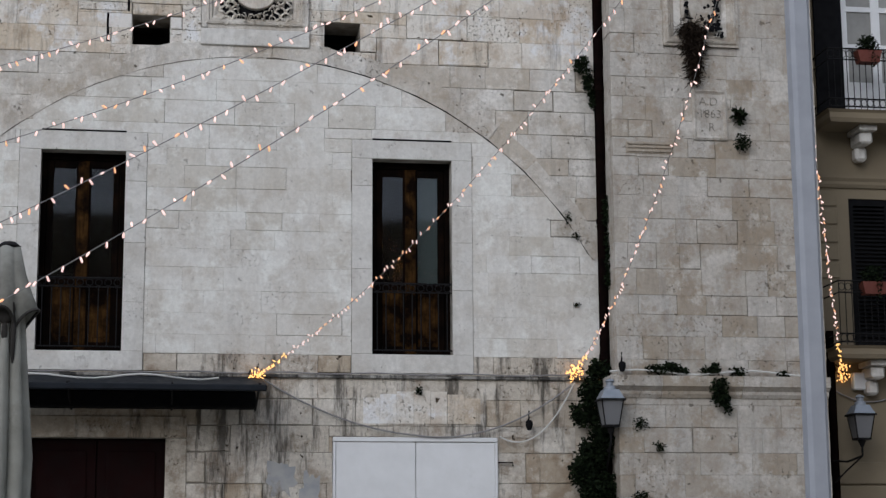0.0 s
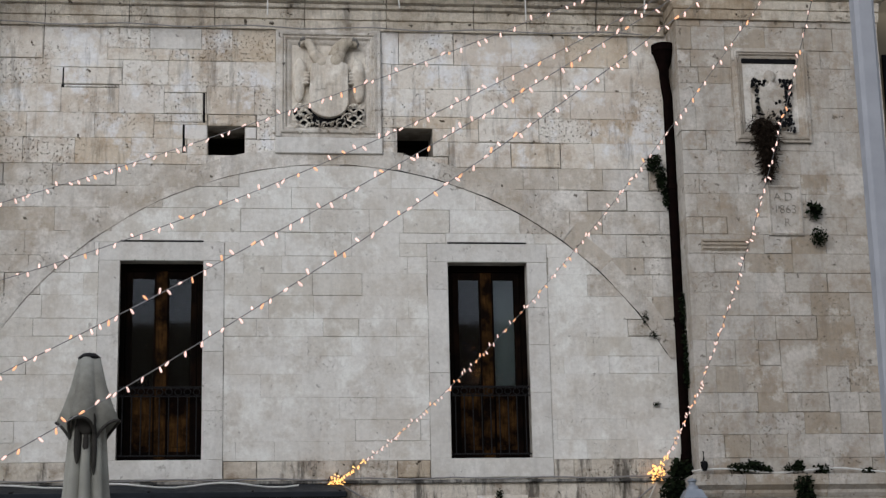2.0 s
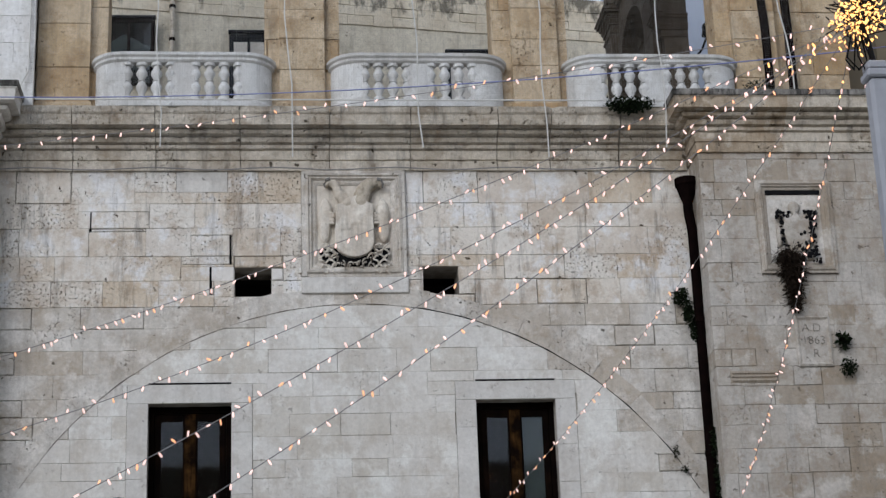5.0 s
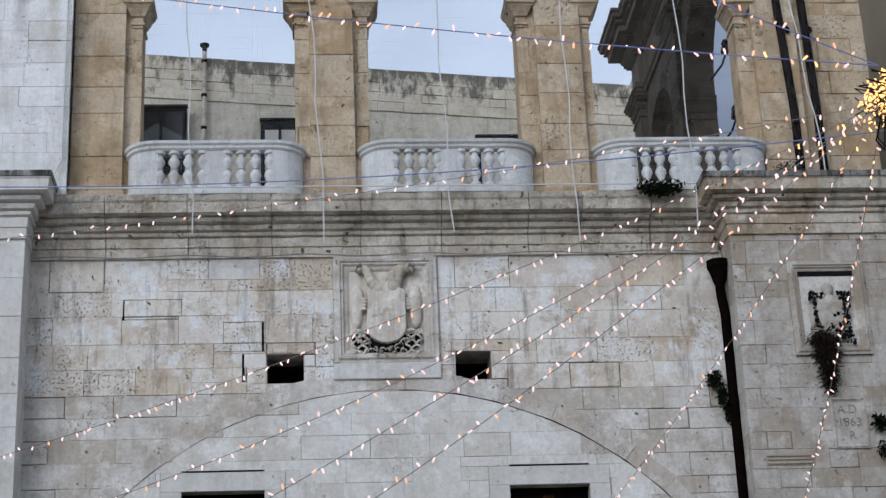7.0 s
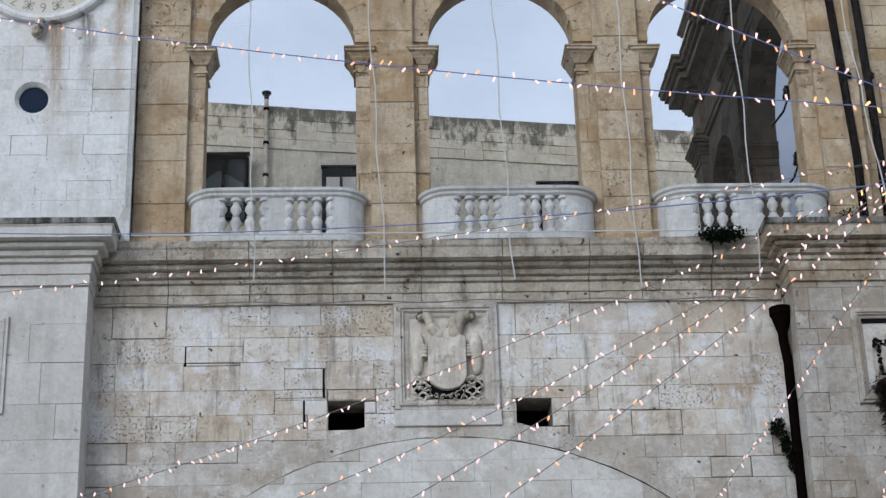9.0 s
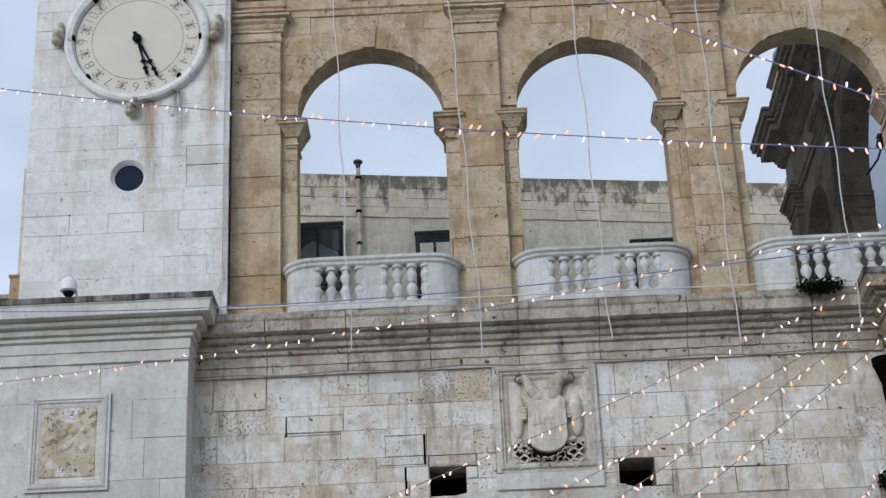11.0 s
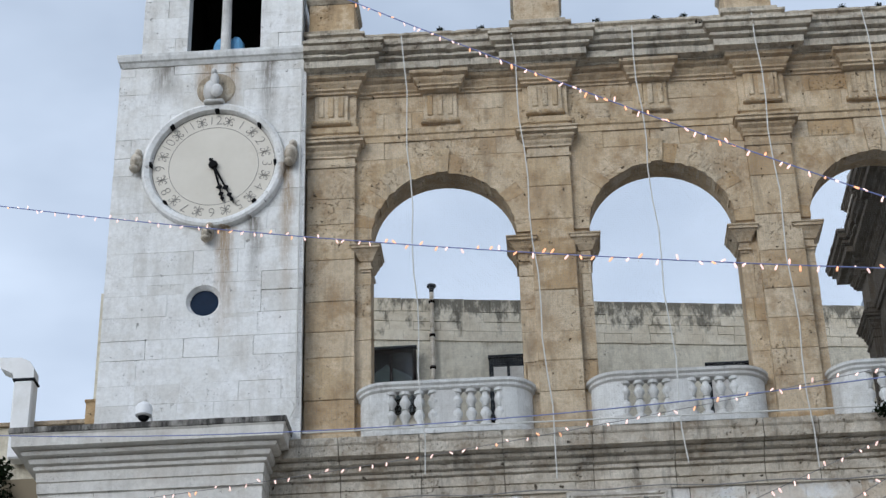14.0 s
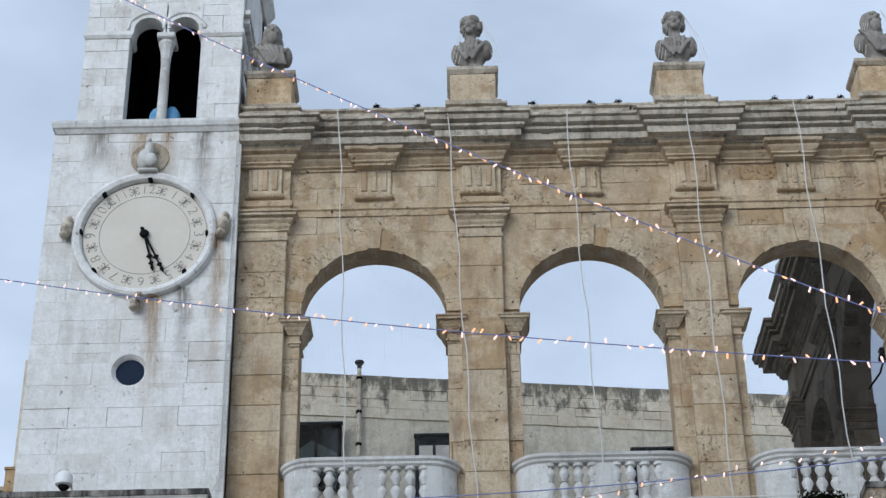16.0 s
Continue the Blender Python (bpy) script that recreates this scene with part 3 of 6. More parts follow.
coping(base_cornice, [(-7.0, WALL_Y + 3.0), (-7.0, PIER_Y), (-3.88, PIER_Y), (-3.88, WALL_Y + 0.2)], 11.71, 0.40)

# ---- arcade ----
arcade = thing("wall_arcade", "tan tufa arcade of three round arches on pilasters", "arcade", kind="structure")
ARC_T = 0.47
s = Shape()
edges = [-3.38] + [c + k for c in BAYS for k in (-ARCH_R, ARCH_R)] + [8.6]
for a, b in zip(edges[::2], edges[1::2]):
    s.box(a, b, WALL_Y + 0.03, WALL_Y + ARC_T, 11.4, SPRING)
    s.box(a, b, WALL_Y + 0.03, WALL_Y + ARC_T, SPRING, 16.75)
for c in BAYS:
    for side in (-1, 1):
        arc = [(c + side * ARCH_R * math.cos(k * math.pi / 24), ARCH_MID + ARCH_R * math.sin(k * math.pi / 24)) for k in range(13)]
        s.prism([(c + side * ARCH_R, SPRING)] + arc + [(c, 16.75), (c + side * ARCH_R, 16.75)], WALL_Y + 0.03, WALL_Y + ARC_T)
part("wall_core", s, M_TUFA, arcade)
arch_boxes = [(c - ARCH_R - 0.36, c + ARCH_R + 0.36, SPRING, 16.45) for c in BAYS]
bay_holes = [(c - ARCH_R, c + ARCH_R, 11.0, SPRING) for c in BAYS]

# voussoirs and spandrels
RING = 0.33
for c in BAYS:
    rnd = random.Random(int(c * 100))
    count = 19
    for i in range(count):
        a0, a1 = math.pi * i / count + 0.0012, math.pi * (i + 1) / count - 0.0012
        out = ARCH_R + RING * rnd.uniform(0.93, 1.06) + (0.07 if i == count // 2 else 0)
        lips = [rnd.uniform(-0.012, 0.022) for _ in range(3)]
        y = WALL_Y - 0.012 - rnd.uniform(0, 0.010) - (0.03 if i == count // 2 else 0)
        pts = [(c + r * math.cos(a), ARCH_MID + r * math.sin(a)) for r, a in ((ARCH_R - lips[0], a0), (out, a0), (out, a1), (ARCH_R - lips[2], a1), (ARCH_R - lips[1], (a0 + a1) / 2))]
        part("voussoir", worn(Shape().prism(pts, y, WALL_Y + 0.25), 0.008), M_TUFA, arcade)
    for side in (-1, 1):
        w = ARCH_R + 0.36
        arc = [(c + side * (ARCH_R + RING * 0.9) * math.cos(k * math.pi / 24), ARCH_MID + (ARCH_R + RING * 0.9) * math.sin(k * math.pi / 24)) for k in range(13)]
        part("spandrel_stone", Shape().prism([(c + side * w, SPRING)] + arc + [(c, 16.45), (c + side * w, 16.45)], WALL_Y + 0.002, WALL_Y + 0.1), M_TUFA, arcade)

# pilasters, imposts and capitals
def mould(x0, x1, y, z0, z1, steps, back=0.3):
    """A moulding round three sides; steps are (out, share of the height)."""
    prof = [(0.0, z0)] + [(o, z0 + k * (z1 - z0)) for o, k in steps] + [(0.0, z1)]
    return worn(Shape().sweep(prof, fine([(x0, y + back), (x0, y), (x1, y), (x1, y + back)], 0.08)), 0.011)


IMPOST = [(0.0, 0.0), (0.0, 0.08), (0.03, 0.09), (0.03, 0.16), (0.0, 0.17), (0.0, 0.40), (0.03, 0.42), (0.05, 0.50), (0.04, 0.51), (0.08, 0.62), (0.09, 0.66), (0.07, 0.67), (0.12, 0.78), (0.13, 0.80), (0.10, 0.81), (0.15, 0.84), (0.15, 0.93), (0.17, 0.95), (0.17, 1.0)]
CAPITAL = [(0.02, 0.0), (0.03, 0.10), (0.0, 0.11), (0.0, 0.34), (0.035, 0.35), (0.035, 0.41), (0.015, 0.42), (0.05, 0.50), (0.06, 0.56), (0.035, 0.57), (0.035, 0.61), (0.09, 0.70), (0.095, 0.76), (0.065, 0.77), (0.065, 0.81), (0.14, 0.83), (0.14, 0.91), (0.115, 0.92), (0.16, 0.95), (0.16, 1.0)]
PIL_Y = WALL_Y - 0.12
for n, (a, b) in enumerate(PIERS):
    rnd = random.Random(40 + n)
    zs = courses(11.75, 16.27, 0.42, 0.72, rnd)
    for z0, z1 in zip(zs, zs[1:]):
        sh = Shape()
        block_shape(sh, b - a, z1 - z0, 0.16, rnd, 0.003, 0.008, 0.004)
        part("pilaster_stone", sh, M_TUFA, arcade, at=((a + b) / 2, PIL_Y + rnd.uniform(-0.005, 0.005), (z0 + z1) / 2))
    part("pilaster_base", mould(a, b, PIL_Y, 11.45, 11.76, [(0.08, 0.0), (0.08, 0.6), (0.03, 0.75), (0.03, 1.0)]), M_TUFA, arcade)
    part("capital", mould(a, b, PIL_Y, 16.27, 16.76, CAPITAL), M_TUFA, arcade)
for c in BAYS:
    for side in (-1, 1):
        e = c + side * ARCH_R
        x0, x1 = sorted((e, e + side * 0.14))
        part("impost", mould(x0, x1, WALL_Y - 0.02, 14.45, SPRING, IMPOST, ARC_T), M_TUFA, arcade)

# entablature, with breaks forward over the pilasters
def broken(y, extra, spans, x0, x1):
    pts = [(x0, y)] if spans[0][0] > x0 + 0.01 else [(x0, y - extra)]
    for a, b in spans:
        if a > x0 + 0.01:
            pts += [(a, y), (a, y - extra)]
        if b < x1 - 0.01:
            pts += [(b, y - extra), (b, y)]
    pts.append((x1, y) if spans[-1][1] < x1 - 0.01 else (x1, y - extra))
    return pts


ARCHITRAVE = [(-0.3, 16.76), (0.02, 16.76), (0.02, 16.86), (0.05, 16.88), (0.05, 16.98), (0.0, 17.0), (-0.3, 17.0)]
BED = [(-0.3, 17.62), (0.02, 17.62), (0.02, 17.655), (0.06, 17.67), (0.06, 17.70), (0.04, 17.705), (0.10, 17.77), (0.11, 17.80), (0.08, 17.805), (0.08, 17.825), (0.16, 17.85), (0.17, 17.90), (-0.3, 17.90)]
CORONA = [(-0.3, 17.90), (0.20, 17.90), (0.20, 17.93), (0.34, 17.94), (0.34, 18.06), (0.29, 18.065), (0.29, 18.09), (0.40, 18.105), (0.40, 18.15), (0.35, 18.155), (0.35, 18.18), (0.46, 18.20), (0.48, 18.27), (0.42, 18.275), (0.42, 18.295), (0.50, 18.31), (0.50, 18.36), (-0.3, 18.36)]
PARAPET = [(-0.6, 18.36), (0.16, 18.36), (0.16, 18.42), (0.10, 18.44), (0.10, 18.60), (0.13, 18.61), (0.13, 18.66), (0.10, 18.67), (0.10, 18.70), (0.15, 18.72), (0.15, 18.76), (-0.6, 18.77)]
WIDE = [(a - 0.02, b + 0.02) for a, b in PIERS]
MIDS = [(c - 0.30, c + 0.30) for c in BAYS]
ALL = sorted(WIDE + MIDS)
part("architrave", worn(Shape().sweep(ARCHITRAVE, fine(broken(WALL_Y, 0.14, WIDE, -3.38, 8.6), 0.08)), 0.012), M_TUFA, arcade)
part("frieze", Shape().sweep([(-0.4, 17.0), (0.0, 17.0), (0.0, 17.62), (-0.4, 17.62)], broken(WALL_Y + 0.02, 0.10, WIDE, -3.38, 8.6)), M_TUFA, arcade)
for a, b in ALL:
    top = (WALL_Y - 0.085) if (a, b) in WIDE else WALL_Y + 0.01
    mid, w = (a + b) / 2, 0.27
    part("frieze_panel", Shape().box(mid - w, mid + w, top - 0.05, top + 0.1, 17.08, 17.62, 0.012), M_TUFA, arcade)
    for k in (-1, 0, 1):
        part("triglyph", Shape().box(mid + k * 0.16 - 0.045, mid + k * 0.16 + 0.045, top - 0.075, top, 17.20, 17.58, 0.015), M_TUFA, arcade)
    part("frieze_moulding", Shape().box(mid - w - 0.04, mid + w + 0.04, top - 0.085, top + 0.1, 17.06, 17.13, 0.012), M_TUFA, arcade)
    for k in range(7):
        x = mid - 0.255 + k * 0.085
        part("dentil", Shape().box(x - 0.027, x + 0.027, top - 0.10, top - 0.086, 17.075, 17.12, 0.004), M_TUFA, arcade)
part("bed_moulding", worn(Shape().sweep(BED, fine(broken(WALL_Y, 0.16, ALL, -3.38, 8.6), 0.08)), 0.014), M_TUFA, arcade)
part("corona", worn(Shape().sweep(CORONA, fine(broken(WALL_Y, 0.14, WIDE, -3.38, 8.6), 0.08)), 0.02), M_LICHEN, arcade)
part("parapet", worn(Shape().sweep(PARAPET, fine(broken(WALL_Y, 0.12, WIDE, -3.38, 8.6), 0.08)), 0.022), M_LICHEN, arcade)
masonry(arcade, "frieze_stone", M_TUFA, -3.38, 8.6, WALL_Y + 0.008, 0.04, [17.0, 17.31, 17.62], [(a - 0.3, b + 0.3, 16, 18) for a, b in WIDE], (0.4, 0.7), 28, 0.006, 0.010, 0.008)

# ---- balustrades ----
def balustrade(x0, x1):
    top = thing("balustrade", "white stone balustrade with turned balusters and rounded ends", "balustrade", ((x0 + x1) / 2, 23.70, 11.582), "balustrades in the arches")
    mid = (x0 + x1) / 2
    hw, front, rad = (x1 - x0) / 2, -0.10, 0.42
    plan = [(-hw, 0.55)] + [(-hw + rad - rad * math.cos(k * math.pi / 12), front + rad - rad * math.sin(k * math.pi / 12)) for k in range(7)]
    plan = plan + [(-x, y) for x, y in plan[::-1]]
    part("top_rail", Shape().sweep([(-0.13, 0.76), (0.0, 0.76), (0.03, 0.79), (0.03, 0.83), (0.06, 0.86), (0.06, 0.91), (-0.13, 0.91)], plan), M_BALU, top, smooth=30)
    part("bottom_rail", Shape().sweep([(-0.13, 0.0), (0.03, 0.0), (0.03, 0.10), (0.0, 0.13), (-0.13, 0.13)], plan), M_BALU, top, smooth=30)
    for side in (-1, 1):
        end = [(side * x, y) for x, y in plan[: len(plan) // 2]] + [(side * (-hw + rad + 0.04), front)]
        end = end if side < 0 else end
        p = [(-x, y) for x, y in end] if side > 0 else end
        p = [(-abs(x), y) for x, y in p]
        sh = Shape().sweep([(-0.11, 0.13), (-0.004, 0.13), (-0.004, 0.76), (-0.11, 0.76)], p)
        if side > 0:
            sh.v = [(-x, y, z) for x, y, z in sh.v]
        part("end_panel", sh, M_BALU, top, smooth=30)
    part("centre_die", Shape().box(-0.17, 0.17, front + 0.005, front + 0.12, 0.13, 0.76, 0.008), M_BALU, top)
    prof = [(0.0, 0.13), (0.08, 0.13), (0.08, 0.18), (0.045, 0.20), (0.042, 0.23), (0.083, 0.33), (0.08, 0.37), (0.042, 0.44), (0.062, 0.455), (0.042, 0.47), (0.05, 0.50), (0.08, 0.56), (0.078, 0.60), (0.045, 0.67), (0.045, 0.70), (0.08, 0.71), (0.08, 0.76), (0.0, 0.76)]
    me = fixed(Shape().lathe(prof, (0, 0, 0), 12).mesh("baluster", M_BALU, 50))
    inner = hw - rad - 0.06
    for side in (-1, 1):
        for k in range(4):
            x = side * (0.17 + (inner - 0.17) * k / 3)
            part("baluster", me, M_BALU, top, at=(x, front + 0.065, 0))
    for ob in top.children:
        ob.scale.z = 0.9
    return top


first = balustrade(-2.53, 0.0)
copy_thing(first, pose(2.10, 23.70, 11.582))
copy_thing(first, pose(5.56, 23.70, 11.582))

# ---- tower details ----
tower_ledge = thing("tower_ledge", "grey stone string course under the bell stage", "ledge", kind="structure")
part("ledge_stone", Shape().sweep([(-0.2, 18.18), (0.02, 18.18), (0.06, 18.24), (0.09, 18.26), (0.11, 18.33), (0.11, 18.38), (-0.2, 18.38)], [(-6.30, TOWER_Y + 3.3), (-6.30, TOWER_Y), (-3.42, TOWER_Y), (-3.42, TOWER_Y + 3.3)]), M_BALU, tower_ledge)

CX, CZ = -4.775, 16.245
clock = thing("tower_clock", "round cream tower clock with a white stone rim and black hands", "clock", (CX, TOWER_Y, CZ))
rim = [(0.97, 0.0), (0.97, 0.05), (1.0, 0.10), (1.07, 0.12), (1.11, 0.10), (1.13, 0.05), (1.13, -0.05), (0.9, -0.05)]
part("rim", Shape().lathe(rim, (0, 0, 0), 72, "y", ring=True), M_TOWER, clock, "white stone rim", 40)
part("dial", Shape().lathe([(0.0, 0.02), (0.98, 0.02), (0.98, -0.04), (0.0, -0.04)], (0, 0, 0), 72, "y"), M_DIAL, clock, "stained cream dial")

part("minute_track", Shape().lathe([(0.70, 0.02), (0.70, 0.024), (0.708, 0.024), (0.708, 0.02)], (0, 0, 0), 72, "y", ring=True), M_INK, clock)
part("outer_track", Shape().lathe([(0.955, 0.02), (0.955, 0.024), (0.965, 0.024), (0.965, 0.02)], (0, 0, 0), 72, "y", ring=True), M_INK, clock)


def writing(name, text, size, parent, at, turn, material, depth=0.004):
    """Raised characters in the built-in font, facing -y."""
    curve = bpy.data.curves.new(name, "FONT")
    curve.body, curve.size, curve.align_x, curve.align_y, curve.extrude = text, size, "CENTER", "CENTER", depth
    curve.offset = -0.0055 * size / 0.2
    ob = new(name, curve)
    deps = bpy.context.evaluated_depsgraph_get()
    me = bpy.data.meshes.new_from_object(ob.evaluated_get(deps))
    bpy.data.objects.remove(ob)
    me.materials.clear()
    me.materials.append(material)
    ob = new(name, me)
    ob.parent = parent
    ob.matrix_local = pose(*at) @ pose(0, 0, 0, 0, turn, 0) @ pose(0, 0, 0, 90, 0, 0)
    return ob


fleur = Shape()
for up in (-1, 1):
    fleur.tube([(0, 0, 0), (0, 0, up * 0.05), (0, 0, up * 0.10)], 0.008, 5, 0.5)
    for side in (-1, 1):
        fleur.tube([(0, 0, up * 0.005), (side * 0.028, 0, up * 0.045), (side * 0.055, 0, up * 0.068), (side * 0.075, 0, up * 0.055), (side * 0.068, 0, up * 0.03)], 0.0065, 5)
fleur.tube([(-0.06, 0, 0), (0.06, 0, 0)], 0.006, 5)
fleur_mesh = fixed(fleur.mesh("lily_mark", M_INK))
for k in range(12):
    a = radians(30 * k)
    hour = str(k or 12)
    writing("numeral", hour, 0.235, clock, (0.83 * math.sin(a), -0.022, 0.83 * math.cos(a)), 30 * k, M_INK)
    b = radians(30 * k + 15)
    ob = part("lily_mark", fleur_mesh, M_INK, clock)
    ob.matrix_local = pose(0.83 * math.sin(b), -0.022, 0.83 * math.cos(b), 0, 30 * k + 15, 0)
for k in range(8):
    a = radians(45 * k + 2)
    if k % 2 or k in (0, 2, 6):
        ob = part("cramp", Shape().box(-0.035, 0.035, -0.135, -0.02, -0.02, 0.02, 0.006), M_BLACK, clock, "black iron cramp")
        ob.matrix_local = pose(0.975 * math.sin(a), 0, 0.975 * math.cos(a), 0, 45 * k, 0)


def clock_hand(name, length, turn, y):
    sh = Shape()
    sh.prism([(-0.022, -0.12), (0.022, -0.12), (0.014, length * 0.55), (0.05, length * 0.60), (0.012, length * 0.66), (0.010, length * 0.74), (0.045, length * 0.78), (0.012, length * 0.84), (0.03, length * 0.90), (0, length), (-0.03, length * 0.90), (-0.012, length * 0.84), (-0.045, length * 0.78), (-0.010, length * 0.74), (-0.012, length * 0.66), (-0.05, length * 0.60), (-0.014, length * 0.55)], -0.008, 0.008)
    ob = part(name, sh, M_BLACK, clock, "black iron hand")
    ob.matrix_local = pose(0, y, 0.0, 0, turn, 0)


clock_hand("minute_hand", 0.80, 154, -0.075)
clock_hand("hour_hand", 0.70, 165, -0.055)
part("hub", Shape().lathe([(0.0, 0.11), (0.06, 0.10), (0.075, 0.06), (0.06, 0.02), (0, 0.02)], (0, 0, 0), 16, "y"), M_BLACK, clock, smooth=50)

# carved brackets round the clock
def carved_head(x, z, w, h, label):
    sh = Shape()
    sh.ball((0, 0, 0), w * 0.5, 0.12, h * 0.45)
    sh.ball((0, -0.08, -h * 0.12), w * 0.32, 0.10, h * 0.25)
    sh.ball((w * 0.15, -0.02, h * 0.4), w * 0.3, 0.09, h * 0.2)
    sh.ball((-w * 0.1, -0.06, -h * 0.42), w * 0.36, 0.1, h * 0.16)
    ob = part("carved_bracket", sh, M_CORN, None, "", 60, (x, TOWER_Y - 0.06, z))
    tagged(ob, label, "carving", "carved brackets round the clock")


carved_head(-5.985, 16.36, 0.20, 0.36, "small weathered stone head carved beside the clock rim")
carved_head(-3.56, 16.36, 0.22, 0.40, "small weathered stone head with an open mouth beside the clock rim")
carved_head(-4.81, 15.02, 0.20, 0.28, "small weathered stone bracket carved under the clock rim")
niche = thing("carved_figure", "carved stone bird figure before a shallow disc above the clock", "carving", (-4.79, TOWER_Y, 17.66))
part("disc", Shape().lathe([(0.0, 0.02), (0.29, 0.02), (0.31, 0.0), (0.31, -0.1), (0.0, -0.1)], (0, 0, 0.02), 32, "y"), M_LICHEN, niche)
sh = Shape().ball((-0.06, -0.14, -0.10), 0.12, 0.12, 0.20).ball((0.0, -0.16, 0.08), 0.075, 0.08, 0.17).ball((-0.01, -0.18, 0.24), 0.05, 0.07, 0.06).ball((0.05, -0.22, -0.14), 0.10, 0.06, 0.12).box(-0.16, 0.16, -0.20, -0.0, -0.33, -0.27, 0.03)
part("figure", sh, M_BALU, niche, "carved stone bird", 60)

# oculus
ocu = thing("oculus_window", "small round window with a splayed white stone surround", "window", (OCULUS[0], TOWER_Y, OCULUS[1]), kind="structure")
pts = 40
ring_out = [(0.31 * max(-1, min(1, 1.42 * math.cos(a))), 0.31 * max(-1, min(1, 1.42 * math.sin(a)))) for a in (2 * math.pi * k / pts for k in range(pts))]
ring_in = [(0.215 * math.cos(a), 0.215 * math.sin(a)) for a in (2 * math.pi * k / pts for k in range(pts))]
sh = Shape()
sh.add([(x, 0.0, z) for x, z in ring_out] + [(x * 1.25, 0.0, z * 1.25) for x, z in ring_in] + [(x, 0.07, z) for x, z in ring_in] + [(x, 0.4, z) for x, z in ring_in] + [(x, 0.4, z) for x, z in ring_out], [(k + r * pts, (k + 1) % pts + r * pts, (k + 1) % pts + ((r + 1) % 5) * pts, k + ((r + 1) % 5) * pts) for r in range(5) for k in range(pts)])
part("surround", sh, M_TOWER, ocu)
part("pane", Shape().lathe([(0.0, 0.0), (0.22, 0.0), (0.22, -0.02), (0.0, -0.02)], (0, 0.09, 0), 32, "y"), M_NAVY, ocu, "dark blue round pane")
part("backing", Shape().box(-0.3, 0.3, 0.42, 0.46, -0.3, 0.3), M_DARK, ocu)

# ---- bell stage ----
bell = thing("wall_bell_stage", "white stone bell stage with a twin arched opening", "belfry", kind="structure")
BX0, BX1, BY = -6.02, -3.45, TOWER_Y + 0.02
OX0, OX1, BZ = -5.30, -4.11, 20.22
part("front_wall", slab(BX0, BX1, 18.38, 23.5, BY + 0.03, BY + 0.28, [(OX0, OX1, 18.38, 20.8)]), M_TOWER, bell)
for a, b in ((BX0, BX0 + 0.45), (BX1 - 0.45, BX1)):
    part("side_wall", Shape().box(a, b, BY + 0.5, BY + 2.6, 18.38, 23.5), M_TOWER, bell)
# added near-black sheets and back wall paint the belfry's inner shade
part("shade_lining", Shape().box(BX0 + 0.452, BX0 + 0.47, BY + 0.29, BY + 2.59, 18.38, 23.4), M_DARK, bell)
part("shade_lining", Shape().box(BX1 - 0.47, BX1 - 0.452, BY + 0.29, BY + 2.59, 18.38, 23.4), M_DARK, bell)
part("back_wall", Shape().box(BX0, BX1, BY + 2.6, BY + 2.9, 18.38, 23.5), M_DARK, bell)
part("roof", Shape().box(BX0, BX1, BY, BY + 2.9, 23.5, 23.7), M_TOWER, bell)
MIDX, AR = (OX0 + OX1) / 2, 0.245
for side in (-1, 1):
    cx = MIDX + side * (0.05 + AR)
    for half in (-1, 1):
        arc = [(cx + half * AR * math.cos(k * math.pi / 24), BZ + 0.08 + AR * math.sin(k * math.pi / 24)) for k in range(13)]
        part("arch_stone", Shape().prism([(cx + half * (AR + (0.06 if half != side else 0.055)), BZ)] + [(cx + half * AR, BZ)] + arc + [(cx, 20.8), (cx + half * (AR + (0.06 if half != side else 0.055)), 20.8)], BY - 0.01, BY + 0.30), M_TOWER, bell)
    arc = [(cx + (AR + 0.10) * math.cos(k * math.pi / 12), BZ + 0.08 + (AR + 0.10) * math.sin(k * math.pi / 12)) for k in range(13)]
    part("hood_mould", Shape().tube([(x, BY - 0.01, z) for x, z in arc], 0.03, 6), M_TOWER, bell)
part("column", Shape().lathe([(0.0, 0.0), (0.12, 0.0), (0.12, 0.05), (0.09, 0.09), (0.085, 0.12), (0.078, 1.35), (0.09, 1.38), (0.0, 1.38)], (MIDX, BY + 0.16, 18.38), 16), M_BALU, bell, "slender white column", 50)
part("column_capital", Shape().lathe([(0.0, 0.0), (0.085, 0.0), (0.09, 0.08), (0.105, 0.2), (0.13, 0.30), (0.14, 0.31), (0.14, 0.38), (0.0, 0.38)], (MIDX, BY + 0.16, 19.76), 8), M_BALU, bell, "carved capital", 30)
part("column_impost", Shape().box(MIDX - 0.15, MIDX + 0.15, BY - 0.02, BY + 0.42, 20.13, BZ + 0.02, 0.02), M_BALU, bell)
for a, b in ((BX0 - 0.0, OX0), (OX1, BX1)):
    part("impost_band", Shape().sweep([(-0.1, 20.12), (0.015, 20.12), (0.05, 20.17), (0.05, 20.24), (-0.1, 20.24)], [(a, BY + 0.4), (a, BY), (b, BY), (b, BY + (2.9 if b == BX1 else 0.4))]), M_TOWER, bell)
part("top_cornice", Shape().sweep([(-0.1, 22.6), (0.05, 22.6), (0.2, 22.8), (0.2, 22.9), (-0.1, 22.9)], [(BX0, BY + 2.9), (BX0, BY), (BX1, BY), (BX1, BY + 2.9)]), M_TOWER, bell)
for k in range(16):
    part("dentil", Shape().box(BX1 + 0.0, BX1 + 0.10, BY + 0.15 + k * 0.17, BY + 0.25 + k * 0.17, 20.5, 20.62, 0.01), M_TOWER, bell)
part("side_string", Shape().box(BX1, BX1 + 0.13, BY + 0.05, BY + 2.9, 20.62, 20.72, 0.01), M_TOWER, bell)
